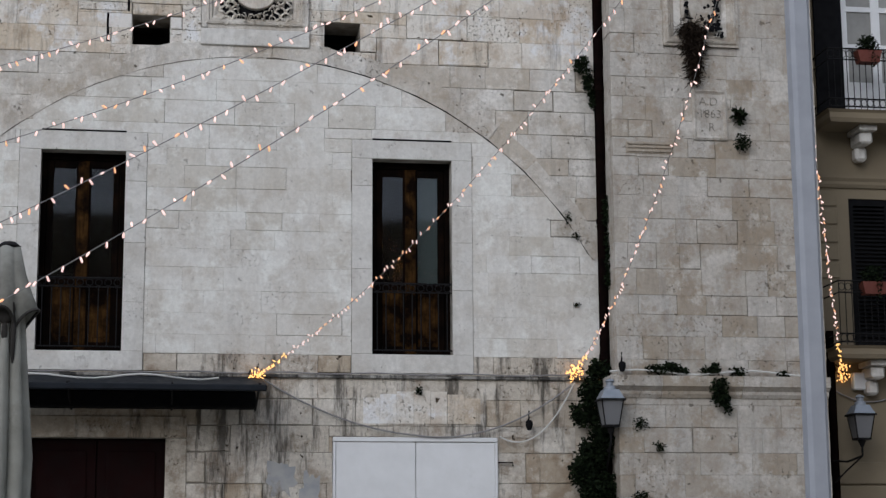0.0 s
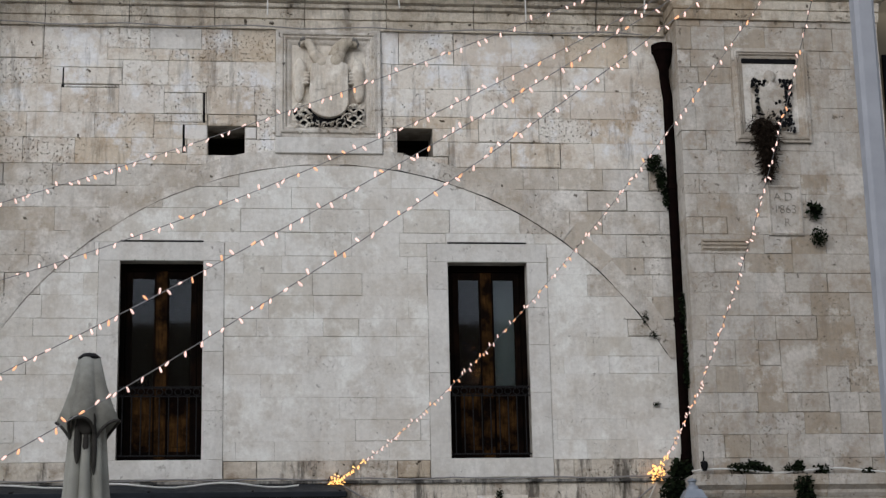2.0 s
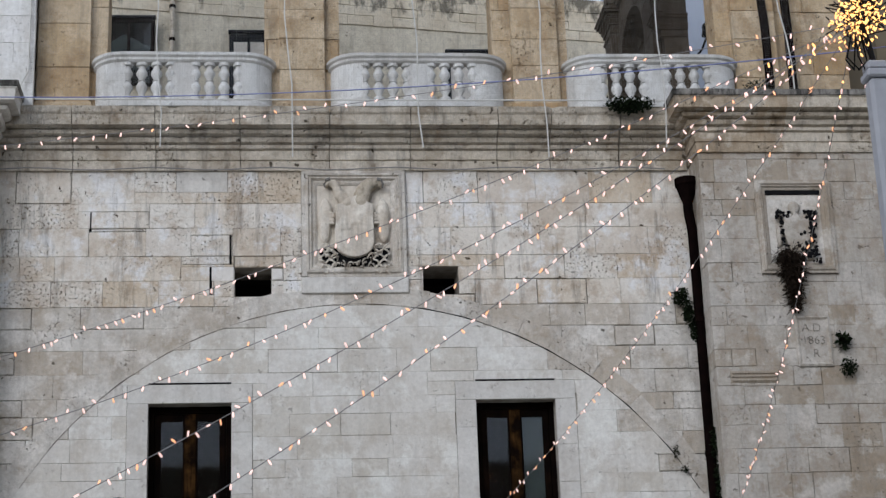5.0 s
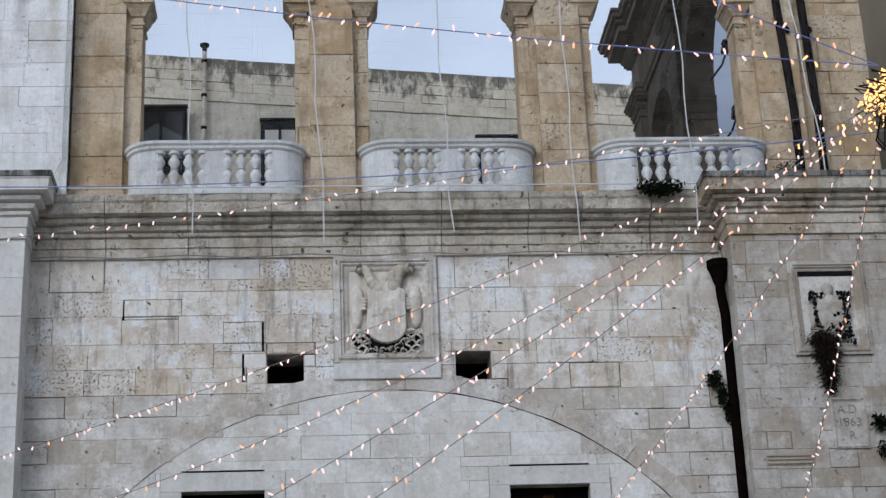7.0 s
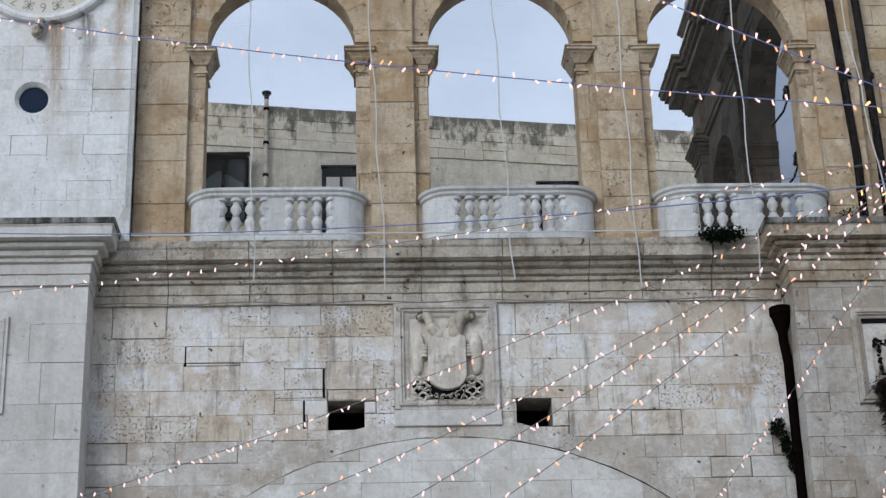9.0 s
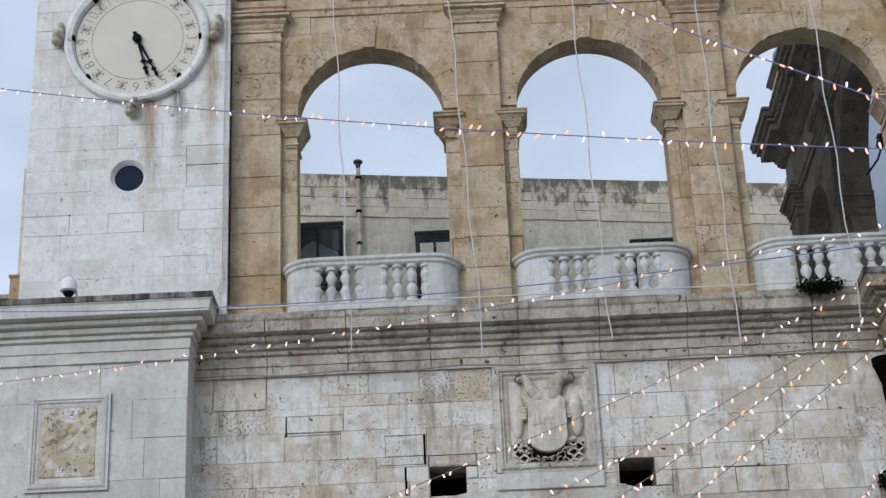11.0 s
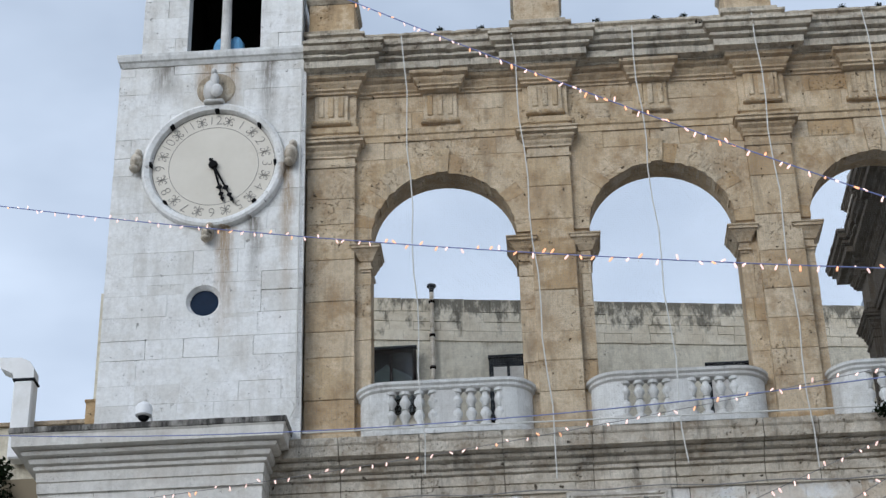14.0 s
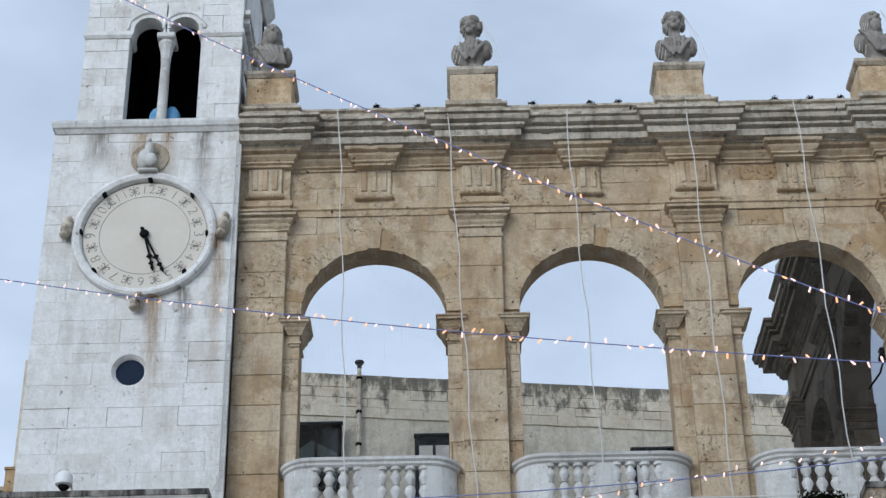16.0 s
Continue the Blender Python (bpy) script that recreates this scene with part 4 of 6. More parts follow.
sh = worn(Shape().box(-4.95, -4.44, BY + 0.24, BY + 0.5, 18.38, 18.7, 0.05).ball((-4.80, BY + 0.37, 18.72), 0.15, 0.13, 0.22, 14, 9).ball((-4.58, BY + 0.38, 18.74), 0.14, 0.12, 0.23, 12, 8), 0.035)
tagged(part("tarpaulin", sh, M_TARP), "crumpled blue plastic sheet on the belfry sill", "tarpaulin")

# ---- pedestals and busts on the parapet ----
def bust(x, y, z, hair, turn, label):
    """A stone bust on a round foot; hair 0 is a hood over a bearded head, more is thicker curls."""
    sh, r = Shape(), random.Random(hair + 3)
    sh.lathe([(0, 0), (0.21, 0), (0.21, 0.05), (0.17, 0.08), (0.19, 0.14), (0.26, 0.26), (0.30, 0.40), (0.28, 0.52), (0.18, 0.61), (0, 0.64)], (0, 0, 0), 24, "z", 0.62)
    for side in (-1, 1):
        sh.ball((side * 0.26, 0.0, 0.40), 0.095, 0.14, 0.19)
        sh.tube([(side * 0.27, -0.10, 0.52), (side * 0.17, -0.185, 0.36), (side * 0.04, -0.19, 0.14)], 0.035, 6)
    sh.lathe([(0, 0.56), (0.11, 0.56), (0.09, 0.66), (0.095, 0.78), (0, 0.78)], (0, -0.03, 0), 14)
    sh.ball((0, -0.06, 0.86), 0.125, 0.15, 0.18).ball((0, -0.215, 0.85), 0.024, 0.035, 0.05).ball((0, -0.17, 0.75), 0.065, 0.055, 0.05).ball((0, 0.02, 0.92), 0.15, 0.165, 0.15)
    for side in (-1, 1):
        sh.ball((side * 0.055, -0.185, 0.905), 0.045, 0.03, 0.018, 8, 5).ball((side * 0.075, -0.15, 0.82), 0.045, 0.05, 0.045, 8, 5)
    if hair:
        for k in range(30 + hair * 8):
            a = 2 * math.pi * k / (15 + hair * 4)
            low = 0.20 if math.sin(a) > -0.45 else 0.0
            sh.ball((0.155 * math.cos(a), 0.01 + 0.155 * math.sin(a), 1.0 + 0.05 * r.random() - low * r.random()), 0.05, 0.05, 0.055, 7, 5)
        for k in range(5):
            u = -0.16 + k * 0.08
            sh.tube([(u, -0.17, 0.54), (u * 0.8, -0.20, 0.38), (u * 0.6, -0.17, 0.2)], 0.02, 5)
    else:
        sh.ball((0, -0.15, 0.70), 0.10, 0.08, 0.13)
        sh.ball((0, 0.05, 0.88), 0.175, 0.16, 0.22).ball((0, 0.04, 0.70), 0.20, 0.15, 0.20)
        for k in range(6):
            u = -0.25 + k * 0.1
            sh.tube([(u - 0.08, -0.15, 0.55), (u * 0.7, -0.215, 0.38), (u * 0.5 + 0.12, -0.17, 0.14)], 0.026, 5)
    ob = new("bust", fixed(sh.mesh("bust", M_BUST, 60)))
    ob.matrix_world = pose(x, y, z, 0, 0, turn)
    m = ob.modifiers.new("remesh", "REMESH")
    m.mode, m.voxel_size, m.use_smooth_shade = "VOXEL", 0.015, True
    tagged(ob, label, "statue", "busts on the parapet")


BUSTS = ("grey weathered stone bust with a beard and draped shoulders", "grey weathered stone bust with curled hair and bare chest", "grey weathered stone bust with thick curled hair", "grey weathered stone bust wearing a hood")
for n, (a, b) in enumerate(PIERS):
    mid = (a + b) / 2 - (0.05 if n else 0.0)
    p = thing("bust_pedestal", "square tan stone pedestal on the arcade parapet", "pedestal", (mid, WALL_Y - 0.05, 18.76), "pedestals on the parapet")
    part("plinth", Shape().box(-0.46, 0.46, -0.16, 0.72, 0.0, 0.10, 0.015), M_LICHEN, p)
    part("die", Shape().box(-0.375, 0.375, -0.09, 0.66, 0.10, 0.66, 0.012), M_TUFA, p)
    part("cap", Shape().sweep([(-0.3, 0.66), (0.0, 0.66), (0.05, 0.72), (0.05, 0.78), (-0.3, 0.78)], [(-0.375, 0.66), (-0.375, -0.09), (0.375, -0.09), (0.375, 0.66)]).box(-0.38, 0.38, -0.09, 0.66, 0.66, 0.775), M_LICHEN, p)
    bust(mid, WALL_Y - 0.02, 19.535, (0, 1, 2, 0)[n], (6, -14, -8, 12)[n], BUSTS[n])

# ---- windows of the main floor ----
def french_window(n, x0, x1, blind):
    z0, z1 = WIN_Z
    w = thing("window_%d" % n, "tall dark wooden french window behind a low iron railing", "window", ((x0 + x1) / 2, WALL_Y, z0), kind="structure")
    hw, h = (x1 - x0) / 2, z1 - z0
    rnd = random.Random(n)
    for side in (-1, 1):
        zs = courses(0.0, h, 0.5, 1.2, rnd)
        for a, b in zip(zs, zs[1:]):
            sh = Shape()
            block_shape(sh, 0.285, b - a, 0.3, rnd, 0.0015, 0.004)
            part("jamb_stone", sh, M_TRIM, w, at=(side * (hw + 0.1425), -0.012, (a + b) / 2))
    sh = Shape()
    block_shape(sh, 2 * hw + 0.57, 0.265, 0.3, rnd, 0.0015, 0.004)
    part("lintel", sh, M_TRIM, w, at=(0, -0.012, h + 0.1325))
    # black strip paints the shade of the slot above the lintel
    part("lintel_slot", Shape().box(-hw, hw, -0.016, 0.05, h + 0.262, h + 0.285), M_BLACK, w)
    sh = Shape()
    block_shape(sh, 2 * hw + 0.57, 0.26, 0.3, rnd, 0.0015, 0.004)
    part("window_sill", sh, M_TRIM, w, at=(0, -0.02, -0.13))
    f = Shape().box(-hw, -hw + 0.07, 0.20, 0.30, 0, h).box(hw - 0.07, hw, 0.20, 0.30, 0, h).box(-hw + 0.07, hw - 0.07, 0.20, 0.30, h - 0.09, h)
    part("window_frame", f, M_WOOD, w)
    for side in (-1, 1):
        a, b = sorted((side * 0.012, side * (hw - 0.075)))
        leaf = part("window_leaf", Shape().box(a, a + 0.09, 0.21, 0.27, 0.02, h - 0.1, 0.008).box(b - 0.09, b, 0.21, 0.27, 0.02, h - 0.1, 0.008).box(a + 0.09, b - 0.09, 0.21, 0.27, 0.02, 0.14, 0.006).box(a + 0.09, b - 0.09, 0.21, 0.27, 0.92, 1.02, 0.006).box(a + 0.09, b - 0.09, 0.21, 0.27, h - 0.2, h - 0.1, 0.006), M_WOOD, w)
        part("lower_panel", Shape().box(a + 0.09, b - 0.09, 0.23, 0.25, 0.14, 0.92).box(a + 0.13, b - 0.13, 0.218, 0.24, 0.2, 0.86, 0.012), M_WORN, leaf, "worn varnished panel")
        part("pane", Shape().box(a + 0.085, b - 0.085, 0.237, 0.243, 1.02, h - 0.2), M_GLASS, leaf)
        low = 1.02
        if not (blind and side > 0):
            # added black sheet for the unlit room, so panes show only reflections
            part("shade_sheet", Shape().box(a + 0.07, b - 0.07, 0.31, 0.316, 1.02, h - 0.12), M_BLACK, leaf, "black sheet added behind the pane for the room's shade")
        if blind and side > 0:
            part("blind", Shape().box(a + 0.07, b - 0.07, 0.29, 0.296, low, h - 0.12), M_FROST, leaf, "grey-green cloth blind")
    part("centre_stile", Shape().box(-0.075, 0.075, 0.196, 0.209, 0.02, h - 0.1, 0.006), M_WORN, w, "worn orange-brown meeting stile")
    rail = part("railing", Shape().tube([(-hw, 0.03, 0.98), (hw, 0.03, 0.98)], 0.014).tube([(-hw, 0.03, 0.86), (hw, 0.03, 0.86)], 0.010).tube([(-hw, 0.03, 0.06), (hw, 0.03, 0.06)], 0.012), M_IRON, w, "black iron railing")
    bar = fixed(Shape().tube([(0, 0, 0.06), (0, 0, 0.86)], 0.008).mesh("railing_bar", M_IRON))
    scroll = fixed(Shape().tube([(0.045 * math.cos(k * math.pi / 6), 0, 0.92 + 0.045 * math.sin(k * math.pi / 6)) for k in range(13)], 0.007, 5).mesh("scroll", M_IRON))
    for k in range(9):
        part("railing_bar", bar, M_IRON, rail, at=(-hw + 0.07 + k * (2 * hw - 0.14) / 8, 0.03, 0))
        part("scroll", scroll, M_IRON, rail, at=(-hw + 0.07 + k * (2 * hw - 0.14) / 8, 0.03, 0))
    return w


french_window(1, *WIN_X[0], None)
french_window(2, *WIN_X[1], True)

# recesses behind the two small square openings, their shade painted in near-black
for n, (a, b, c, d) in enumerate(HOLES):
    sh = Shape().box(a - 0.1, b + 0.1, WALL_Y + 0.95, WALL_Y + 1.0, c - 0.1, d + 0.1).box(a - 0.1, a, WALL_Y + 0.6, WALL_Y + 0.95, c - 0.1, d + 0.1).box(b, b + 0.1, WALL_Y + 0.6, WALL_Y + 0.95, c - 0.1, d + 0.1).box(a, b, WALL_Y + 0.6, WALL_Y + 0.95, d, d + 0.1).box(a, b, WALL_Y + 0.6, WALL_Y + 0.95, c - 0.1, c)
    setting("opening_%d" % (n + 1), sh, M_DARK, "recess of a small square wall opening, its shade put into the colour", "opening")

# ---- great blind arch in the wall ----
arch = thing("blind_arch", "flush voussoirs of a walled-up arch", "arch", kind="structure")
rnd = random.Random(77)
AX, AZ, AR0 = 1.17, 3.41, 5.37
a = radians(29)
while a < radians(150):
    b = a + rnd.uniform(0.085, 0.16)
    w = 0.26 * rnd.uniform(0.85, 1.1)
    y = WALL_Y - 0.006 - (0.016 if a < radians(80) else 0.004) * rnd.uniform(0.4, 1.2)
    pts = [(AX + r * math.cos(q), AZ + r * math.sin(q)) for r, q in ((AR0, a + 0.0006), (AR0 + w, a + 0.0006), (AR0 + w, b - 0.0006), (AR0, b - 0.0006))]
    part("arch_stone", Shape().prism(pts, y, WALL_Y + 0.02), M_SPANDREL, arch)
    a = b

line = [(AX + (AR0 - 0.006) * math.cos(radians(q)), WALL_Y - 0.004, AZ + (AR0 - 0.006) * math.sin(radians(q))) for q in range(30, 84, 2)]
part("arch_joint", Shape().tube(line, 0.009, 5), M_BLACK, arch, "dark open joint under the arch stones")
line = [(AX + (AR0 - 0.006) * math.cos(radians(q)), WALL_Y - 0.003, AZ + (AR0 - 0.006) * math.sin(radians(q))) for q in range(82, 150, 2)]
part("arch_joint", Shape().tube(line, 0.006, 5), M_MORTAR, arch)

# ---- string course, ground floor ----
string = thing("string_course", "thin grey stone ledge with cables along it", "ledge", kind="structure")
for x0, x1 in ((-3.9, -1.2), (-1.2, 0.9), (0.9, 2.9), (2.9, 4.6), (4.6, 6.05)):
    part("ledge_stone", Shape().box(x0, x1 - 0.006, WALL_Y - 0.05, WALL_Y + 0.02, 4.325, 4.37, 0.01), M_COPING, string)
pl = thing("pier_ledge", "moulded stone ledge of the corner pier", "ledge", kind="structure")
for x0, x1 in ((6.03, 6.62), (6.62, 7.75), (7.75, 8.98)):
    pts = [(x0 + 0.003, PIER_Y), (x1 - 0.003, PIER_Y)]
    if x0 < 6.1:
        pts = [(6.03, WALL_Y)] + [(6.03, PIER_Y)] + pts[1:]
    part("ledge_stone", Shape().sweep([(-0.1, 4.04), (0.02, 4.04), (0.05, 4.09), (0.05, 4.13), (0.10, 4.17), (0.13, 4.19), (0.13, 4.33), (-0.1, 4.34)], pts), M_PIER, pl)

canopy = thing("canopy", "dark slate-grey metal canopy over the shop door", "canopy", (0, WALL_Y, 4.13))
part("roof_sheet", Shape().add([(-3.6, 0, 0.20), (1.28, 0, 0.20), (1.28, -1.28, -0.05), (-3.6, -1.28, -0.05), (-3.6, 0, 0.17), (1.28, 0, 0.17), (1.28, -1.28, -0.08), (-3.6, -1.28, -0.08)], [(0, 1, 2, 3), (7, 6, 5, 4), (0, 4, 5, 1), (1, 5, 6, 2), (2, 6, 7, 3), (3, 7, 4, 0)]), M_CANOPY, canopy)
part("front_gutter", Shape().box(-3.6, 1.285, -1.34, -1.27, -0.125, -0.045, 0.015), M_CANOPY, canopy)
# added black box stands in for the shade under the canopy
part("soffit_shade", Shape().box(-3.6, 1.2, -0.30, -0.002, -0.24, -0.02, 0.02), M_BLACK, canopy, "black box added for the shade under the canopy")
part("back_flashing", Shape().box(-3.6, 1.28, -0.04, 0.0, 0.20, 0.24, 0.006), M_CANOPY, canopy)
for x in (-2.9, -1.2, 0.1, 1.2):
    part("bracket", Shape().tube([(x, -0.02, -0.25), (x, -1.2, -0.03)], 0.014).tube([(x, 0, 0.14), (x, -1.26, -0.03)], 0.014), M_IRON, canopy)

door = thing("door_1", "dark maroon double door under the canopy", "door", ((DOOR[0] + DOOR[1]) / 2, WALL_Y, 0), kind="structure")
dw = (DOOR[1] - DOOR[0]) / 2
for side in (-1, 1):
    a, b = sorted((side * 0.006, side * dw))
    leaf = part("door_leaf", Shape().box(a, b, 0.14, 0.20, 0.0, 3.5, 0.005), M_DOOR, door)
    for z in (0.2, 1.3, 2.4):
        part("door_panel", Shape().box(a + 0.12, b - 0.12, 0.12, 0.15, z, z + 0.95, 0.02), M_DOOR, leaf)
part("lintel", Shape().box(-dw - 0.28, dw + 0.28, -0.02, 0.1, 3.515, 3.80, 0.01), M_LOWER, door)
for side in (-1, 1):
    a, b = sorted((side * dw, side * (dw + 0.28)))
    part("jamb", Shape().box(a + 0.003, b, -0.02, 0.1, 0.0, 3.51, 0.01), M_LOWER, door)

board = thing("shop_shutter", "large white painted wooden shutter in two leaves", "shutter", ((BOARD[0] + BOARD[1]) / 2, WALL_Y, 0))
bw = (BOARD[1] - BOARD[0]) / 2
for side in (-1, 1):
    a, b = sorted((side * 0.004, side * (bw - 0.04)))
    part("leaf", Shape().box(a, b, -0.03, 0.03, 0.05, 3.47, 0.006), M_WHITE, board)
part("head_rail", Shape().box(-bw, bw, -0.05, 0.06, 3.475, 3.535, 0.008), M_WHITE, board)
for side in (-1, 1):
    part("stile", Shape().box(side * (bw - 0.02) - 0.018, side * (bw - 0.02) + 0.018, -0.05, 0.06, 0, 3.47, 0.006), M_WHITE, board)
part("hinge", Shape().tube([(bw, -0.06, 3.2), (bw + 0.2, -0.06, 3.2), (bw + 0.2, -0.06, 3.15)], 0.012), M_PIPE, board)

# crack arch over the shutter
relief = thing("relieving_arch", "cracked flat relieving arch over the shutter", "arch", kind="structure")
for k in range(7):
    x0, x1 = 2.65 + k * 0.23, 2.65 + (k + 1) * 0.23 - 0.006
    up = [0.0, 0.05, 0.085, 0.10, 0.085, 0.05, 0.0]
    part("arch_stone", Shape().prism([(x0, 3.72), (x1, 3.72), (x1, 4.07 + up[k]), (x0, 4.07 + up[k])], WALL_Y - 0.012 - 0.004 * (k % 3), WALL_Y + 0.02), M_WALL, relief)


def cable(name, label, pts, r, material, group="wall cables"):
    ob = part(name, Shape().tube(pts, r, 5), material)
    return tagged(ob, label, "cable", group)


def hang(a, b, sag, n=16):
    a, b = Vector(a), Vector(b)
    return [a.lerp(b, k / n) - Vector((0, 0, 4 * sag * (k / n) * (1 - k / n))) for k in range(n + 1)]


cable("wall_cable", "grey cable sagging across the lower wall", hang((1.3, 23.95, 4.30), (3.35, 23.93, 3.56), 0.14), 0.012, M_CABLE)
cable("wall_cable", "grey cable running along the shutter head", hang((3.35, 23.93, 3.56), (5.5, 23.92, 4.25), 0.25), 0.012, M_CABLE)
cable("wall_cable", "pale cable hanging beside the downpipe", hang((4.5, 23.92, 3.55), (5.55, 23.90, 4.3), 0.35), 0.010, M_ROPE)
cable("wall_cable", "thin dark cable on the string course", [(x, 23.94, 4.385 + 0.012 * math.sin(x * 5)) for x in [-3.8 + 0.3 * k for k in range(33)]], 0.011, M_CABLE)
cable("wall_cable", "pale cable lying on the canopy", [(-3.5 + 0.2 * k, 23.3 + 0.1 * math.sin(k), 4.245 + 0.03 * math.sin(k * 0.9)) for k in range(22)], 0.012, M_ROPE)
cable("wall_cable", "pale cable along the pier ledge", [(5.9 + 0.2 * k, 23.32, 4.38 + 0.03 * math.sin(k * 0.8)) for k in range(15)], 0.013, M_ROPE)
cable("wall_cable", "thin cable under the main cornice", [(-3.8 + 0.35 * k, 23.86, 10.74 + 0.02 * math.sin(k * 1.3)) for k in range(28)], 0.010, M_CABLE)

# ---- downpipes ----
def downpipe(pts, r, label, hopper=False):
    p = thing("downpipe", label, "pipe", pts[-1], "downpipes")
    base = Vector(pts[-1])
    part("pipe", Shape().tube([Vector(q) - base for q in pts], r, 10), M_PIPE, p, smooth=60)
    z = pts[-1][2]
    top = pts[1][2] if hopper else pts[0][2]
    k = z + 0.8
    while k < top - 0.3:
        part("collar", Shape().lathe([(r, 0), (r + 0.012, 0.01), (r + 0.012, 0.07), (r, 0.08)], (pts[-2][0] - base.x, pts[-2][1] - base.y, k - z), 10), M_PIPE, p)
        k += 1.9
    if hopper:
        part("hopper", Shape().lathe([(0.07, -0.25), (0.09, -0.2), (0.15, 0.0), (0.17, 0.02), (0.17, 0.12), (0.13, 0.12), (0.12, 0.0)], tuple(Vector(pts[0]) - base), 12), M_PIPE, p)


downpipe([(5.92, 23.78, 10.42), (5.92, 23.78, 10.05), (5.97, 23.84, 9.75), (5.97, 23.84, 5.0), (5.97, 23.84, 0.0)], 0.072, "dark brown metal downpipe with a hopper head in the corner", True)
downpipe([(7.10, 23.86, 17.6), (7.33, 23.86, 13.0), (7.33, 23.86, 11.58)], 0.065, "dark brown metal downpipe on the arcade wall")
downpipe([(7.55, 23.86, 17.6), (7.68, 23.86, 13.0), (7.68, 23.86, 11.58)], 0.065, "dark brown metal downpipe on the arcade wall")


# ---- carved coats of arms ----
def frame_mould(x0, x1, z0, z1, y, w, depth, steps):
    """A mitred moulding round a panel."""
    sh, n = Shape(), len(steps)
    loops = [(x0, z0), (x1, z0), (x1, z1), (x0, z1)]
    sx, sz = (1, -1, -1, 1), (1, 1, -1, -1)
    v = [(x + sx[i] * w * k, y - depth * o, z + sz[i] * w * k) for i, (x, z) in enumerate(loops) for k, o in steps]
    f = [(i * n + k, ((i + 1) % 4) * n + k, ((i + 1) % 4) * n + k + 1, i * n + k + 1) for i in range(4) for k in range(n - 1)]
    return sh.add(v, f)


MOULD = [(0.0, -0.4), (0.0, 0.55), (0.2, 0.6), (0.28, 0.9), (0.42, 1.0), (0.5, 0.7), (0.6, 0.75), (0.72, 0.35), (0.85, 0.3), (1.0, 0.1), (1.0, -0.8)]
emb = thing("eagle_relief", "weathered stone relief of a two-headed eagle with a shield", "relief", (1.14, WALL_Y, 8.92), kind="thing")
part("panel", Shape().box(-0.74, 0.74, 0.02, 0.2, 0.0, 1.84), M_CARVED, emb)
fr = part("frame", frame_mould(-0.74, 0.74, 0.24, 1.84, 0.02, 0.22, 0.10, MOULD), M_SPANDREL, emb)
part("sill_stone", Shape().box(-0.75, 0.75, -0.05, 0.1, 0.0, 0.235, 0.01), M_TRIM, emb)


def carved(name, sh, material, parent, label="", voxel=0.018):
    ob = part(name, sh, material, parent, label, 60)
    m = ob.modifiers.new("remesh", "REMESH")
    m.mode, m.voxel_size, m.use_smooth_shade = "VOXEL", voxel, True
    return ob


sh = Shape()
sh.prism([(-0.25, 1.30)] + [(0.28 * math.cos(math.pi + k * math.pi / 10), 0.75 + 0.24 * math.sin(math.pi + k * math.pi / 10)) for k in range(11)] + [(0.27, 1.30), (0.13, 1.36), (0.08, 1.44), (-0.1, 1.40), (-0.14, 1.32)], -0.11, 0.06)
sh.box(-0.05, 0.11, -0.125, 0.0, 0.98, 1.16, 0.02).box(-0.22, -0.09, -0.122, 0.0, 0.9, 1.06, 0.02)
carved("shield", sh, M_CARVED, emb, "smooth stone shield")
rnd = random.Random(31)
for side in (-1, 1):
    sh = Shape().ball((side * 0.405, -0.02, 1.16), 0.10, 0.075, 0.25).ball((side * 0.42, -0.02, 0.98), 0.085, 0.065, 0.24)
    for k in range(4):
        sh.ball((side * 0.31, -0.07, 1.02 + 0.05 * k), 0.05, 0.03, 0.02, 7, 5)
    carved("wing", sh, M_CARVED, emb, "", 0.012)
    sh = Shape()
    neck = ((0.10, 1.36, 0.13), (0.12, 1.44, 0.125), (0.14, 1.51, 0.115), (0.18, 1.57, 0.105), (0.23, 1.61, 0.10), (0.28, 1.63, 0.085), (0.33, 1.635, 0.06), (0.37, 1.62, 0.04), (0.385, 1.585, 0.028)) if side > 0 else ((0.10, 1.33, 0.10), (0.15, 1.39, 0.09), (0.2, 1.45, 0.08), (0.23, 1.52, 0.07), (0.25, 1.58, 0.065), (0.28, 1.62, 0.062), (0.33, 1.635, 0.05), (0.37, 1.62, 0.034), (0.385, 1.59, 0.024))
    for x, z, r in neck:
        sh.ball((side * x, -0.05, z), r, 0.08, r)
    carved("eagle_head", sh, M_LICHEN if side > 0 else M_CARVED, emb, "", 0.012)
    part("beak", Shape().tube([(side * 0.335, -0.12, 1.665), (side * 0.39, -0.12, 1.65), (side * 0.42, -0.11, 1.60), (side * 0.405, -0.1, 1.545)], 0.032, 6, 0.3), M_COPING, emb, "blackened hooked beak")
    sh = Shape()
    for row in range(6):
        for col in range(3):
            x, z = side * (0.31 + 0.07 * col), 0.31 + 0.078 * row
            lean = 0.05 if (row + col) % 2 else -0.05
            sh.tube([(x - lean, -0.02, z - 0.035), (x, -0.075, z), (x + lean, -0.03, z + 0.035)], 0.017, 6, 0.7)
    tagged(part("tail_feather", sh, M_CARVED, emb, "", 60), kind="stuff")
# black backing paints the shade of the hollows along with the crust
edge = [(0.50 * math.cos(math.pi * (1 + k / 20)), 0.66 + (0.36 + 0.05 * math.sin(k * 2.3)) * math.sin(math.pi * (1 + k / 20))) for k in range(21)]
part("weathering_crust", Shape().prism(edge, -0.03, 0.02), M_BLACK, emb, "black weathering crust")
sh = Shape()
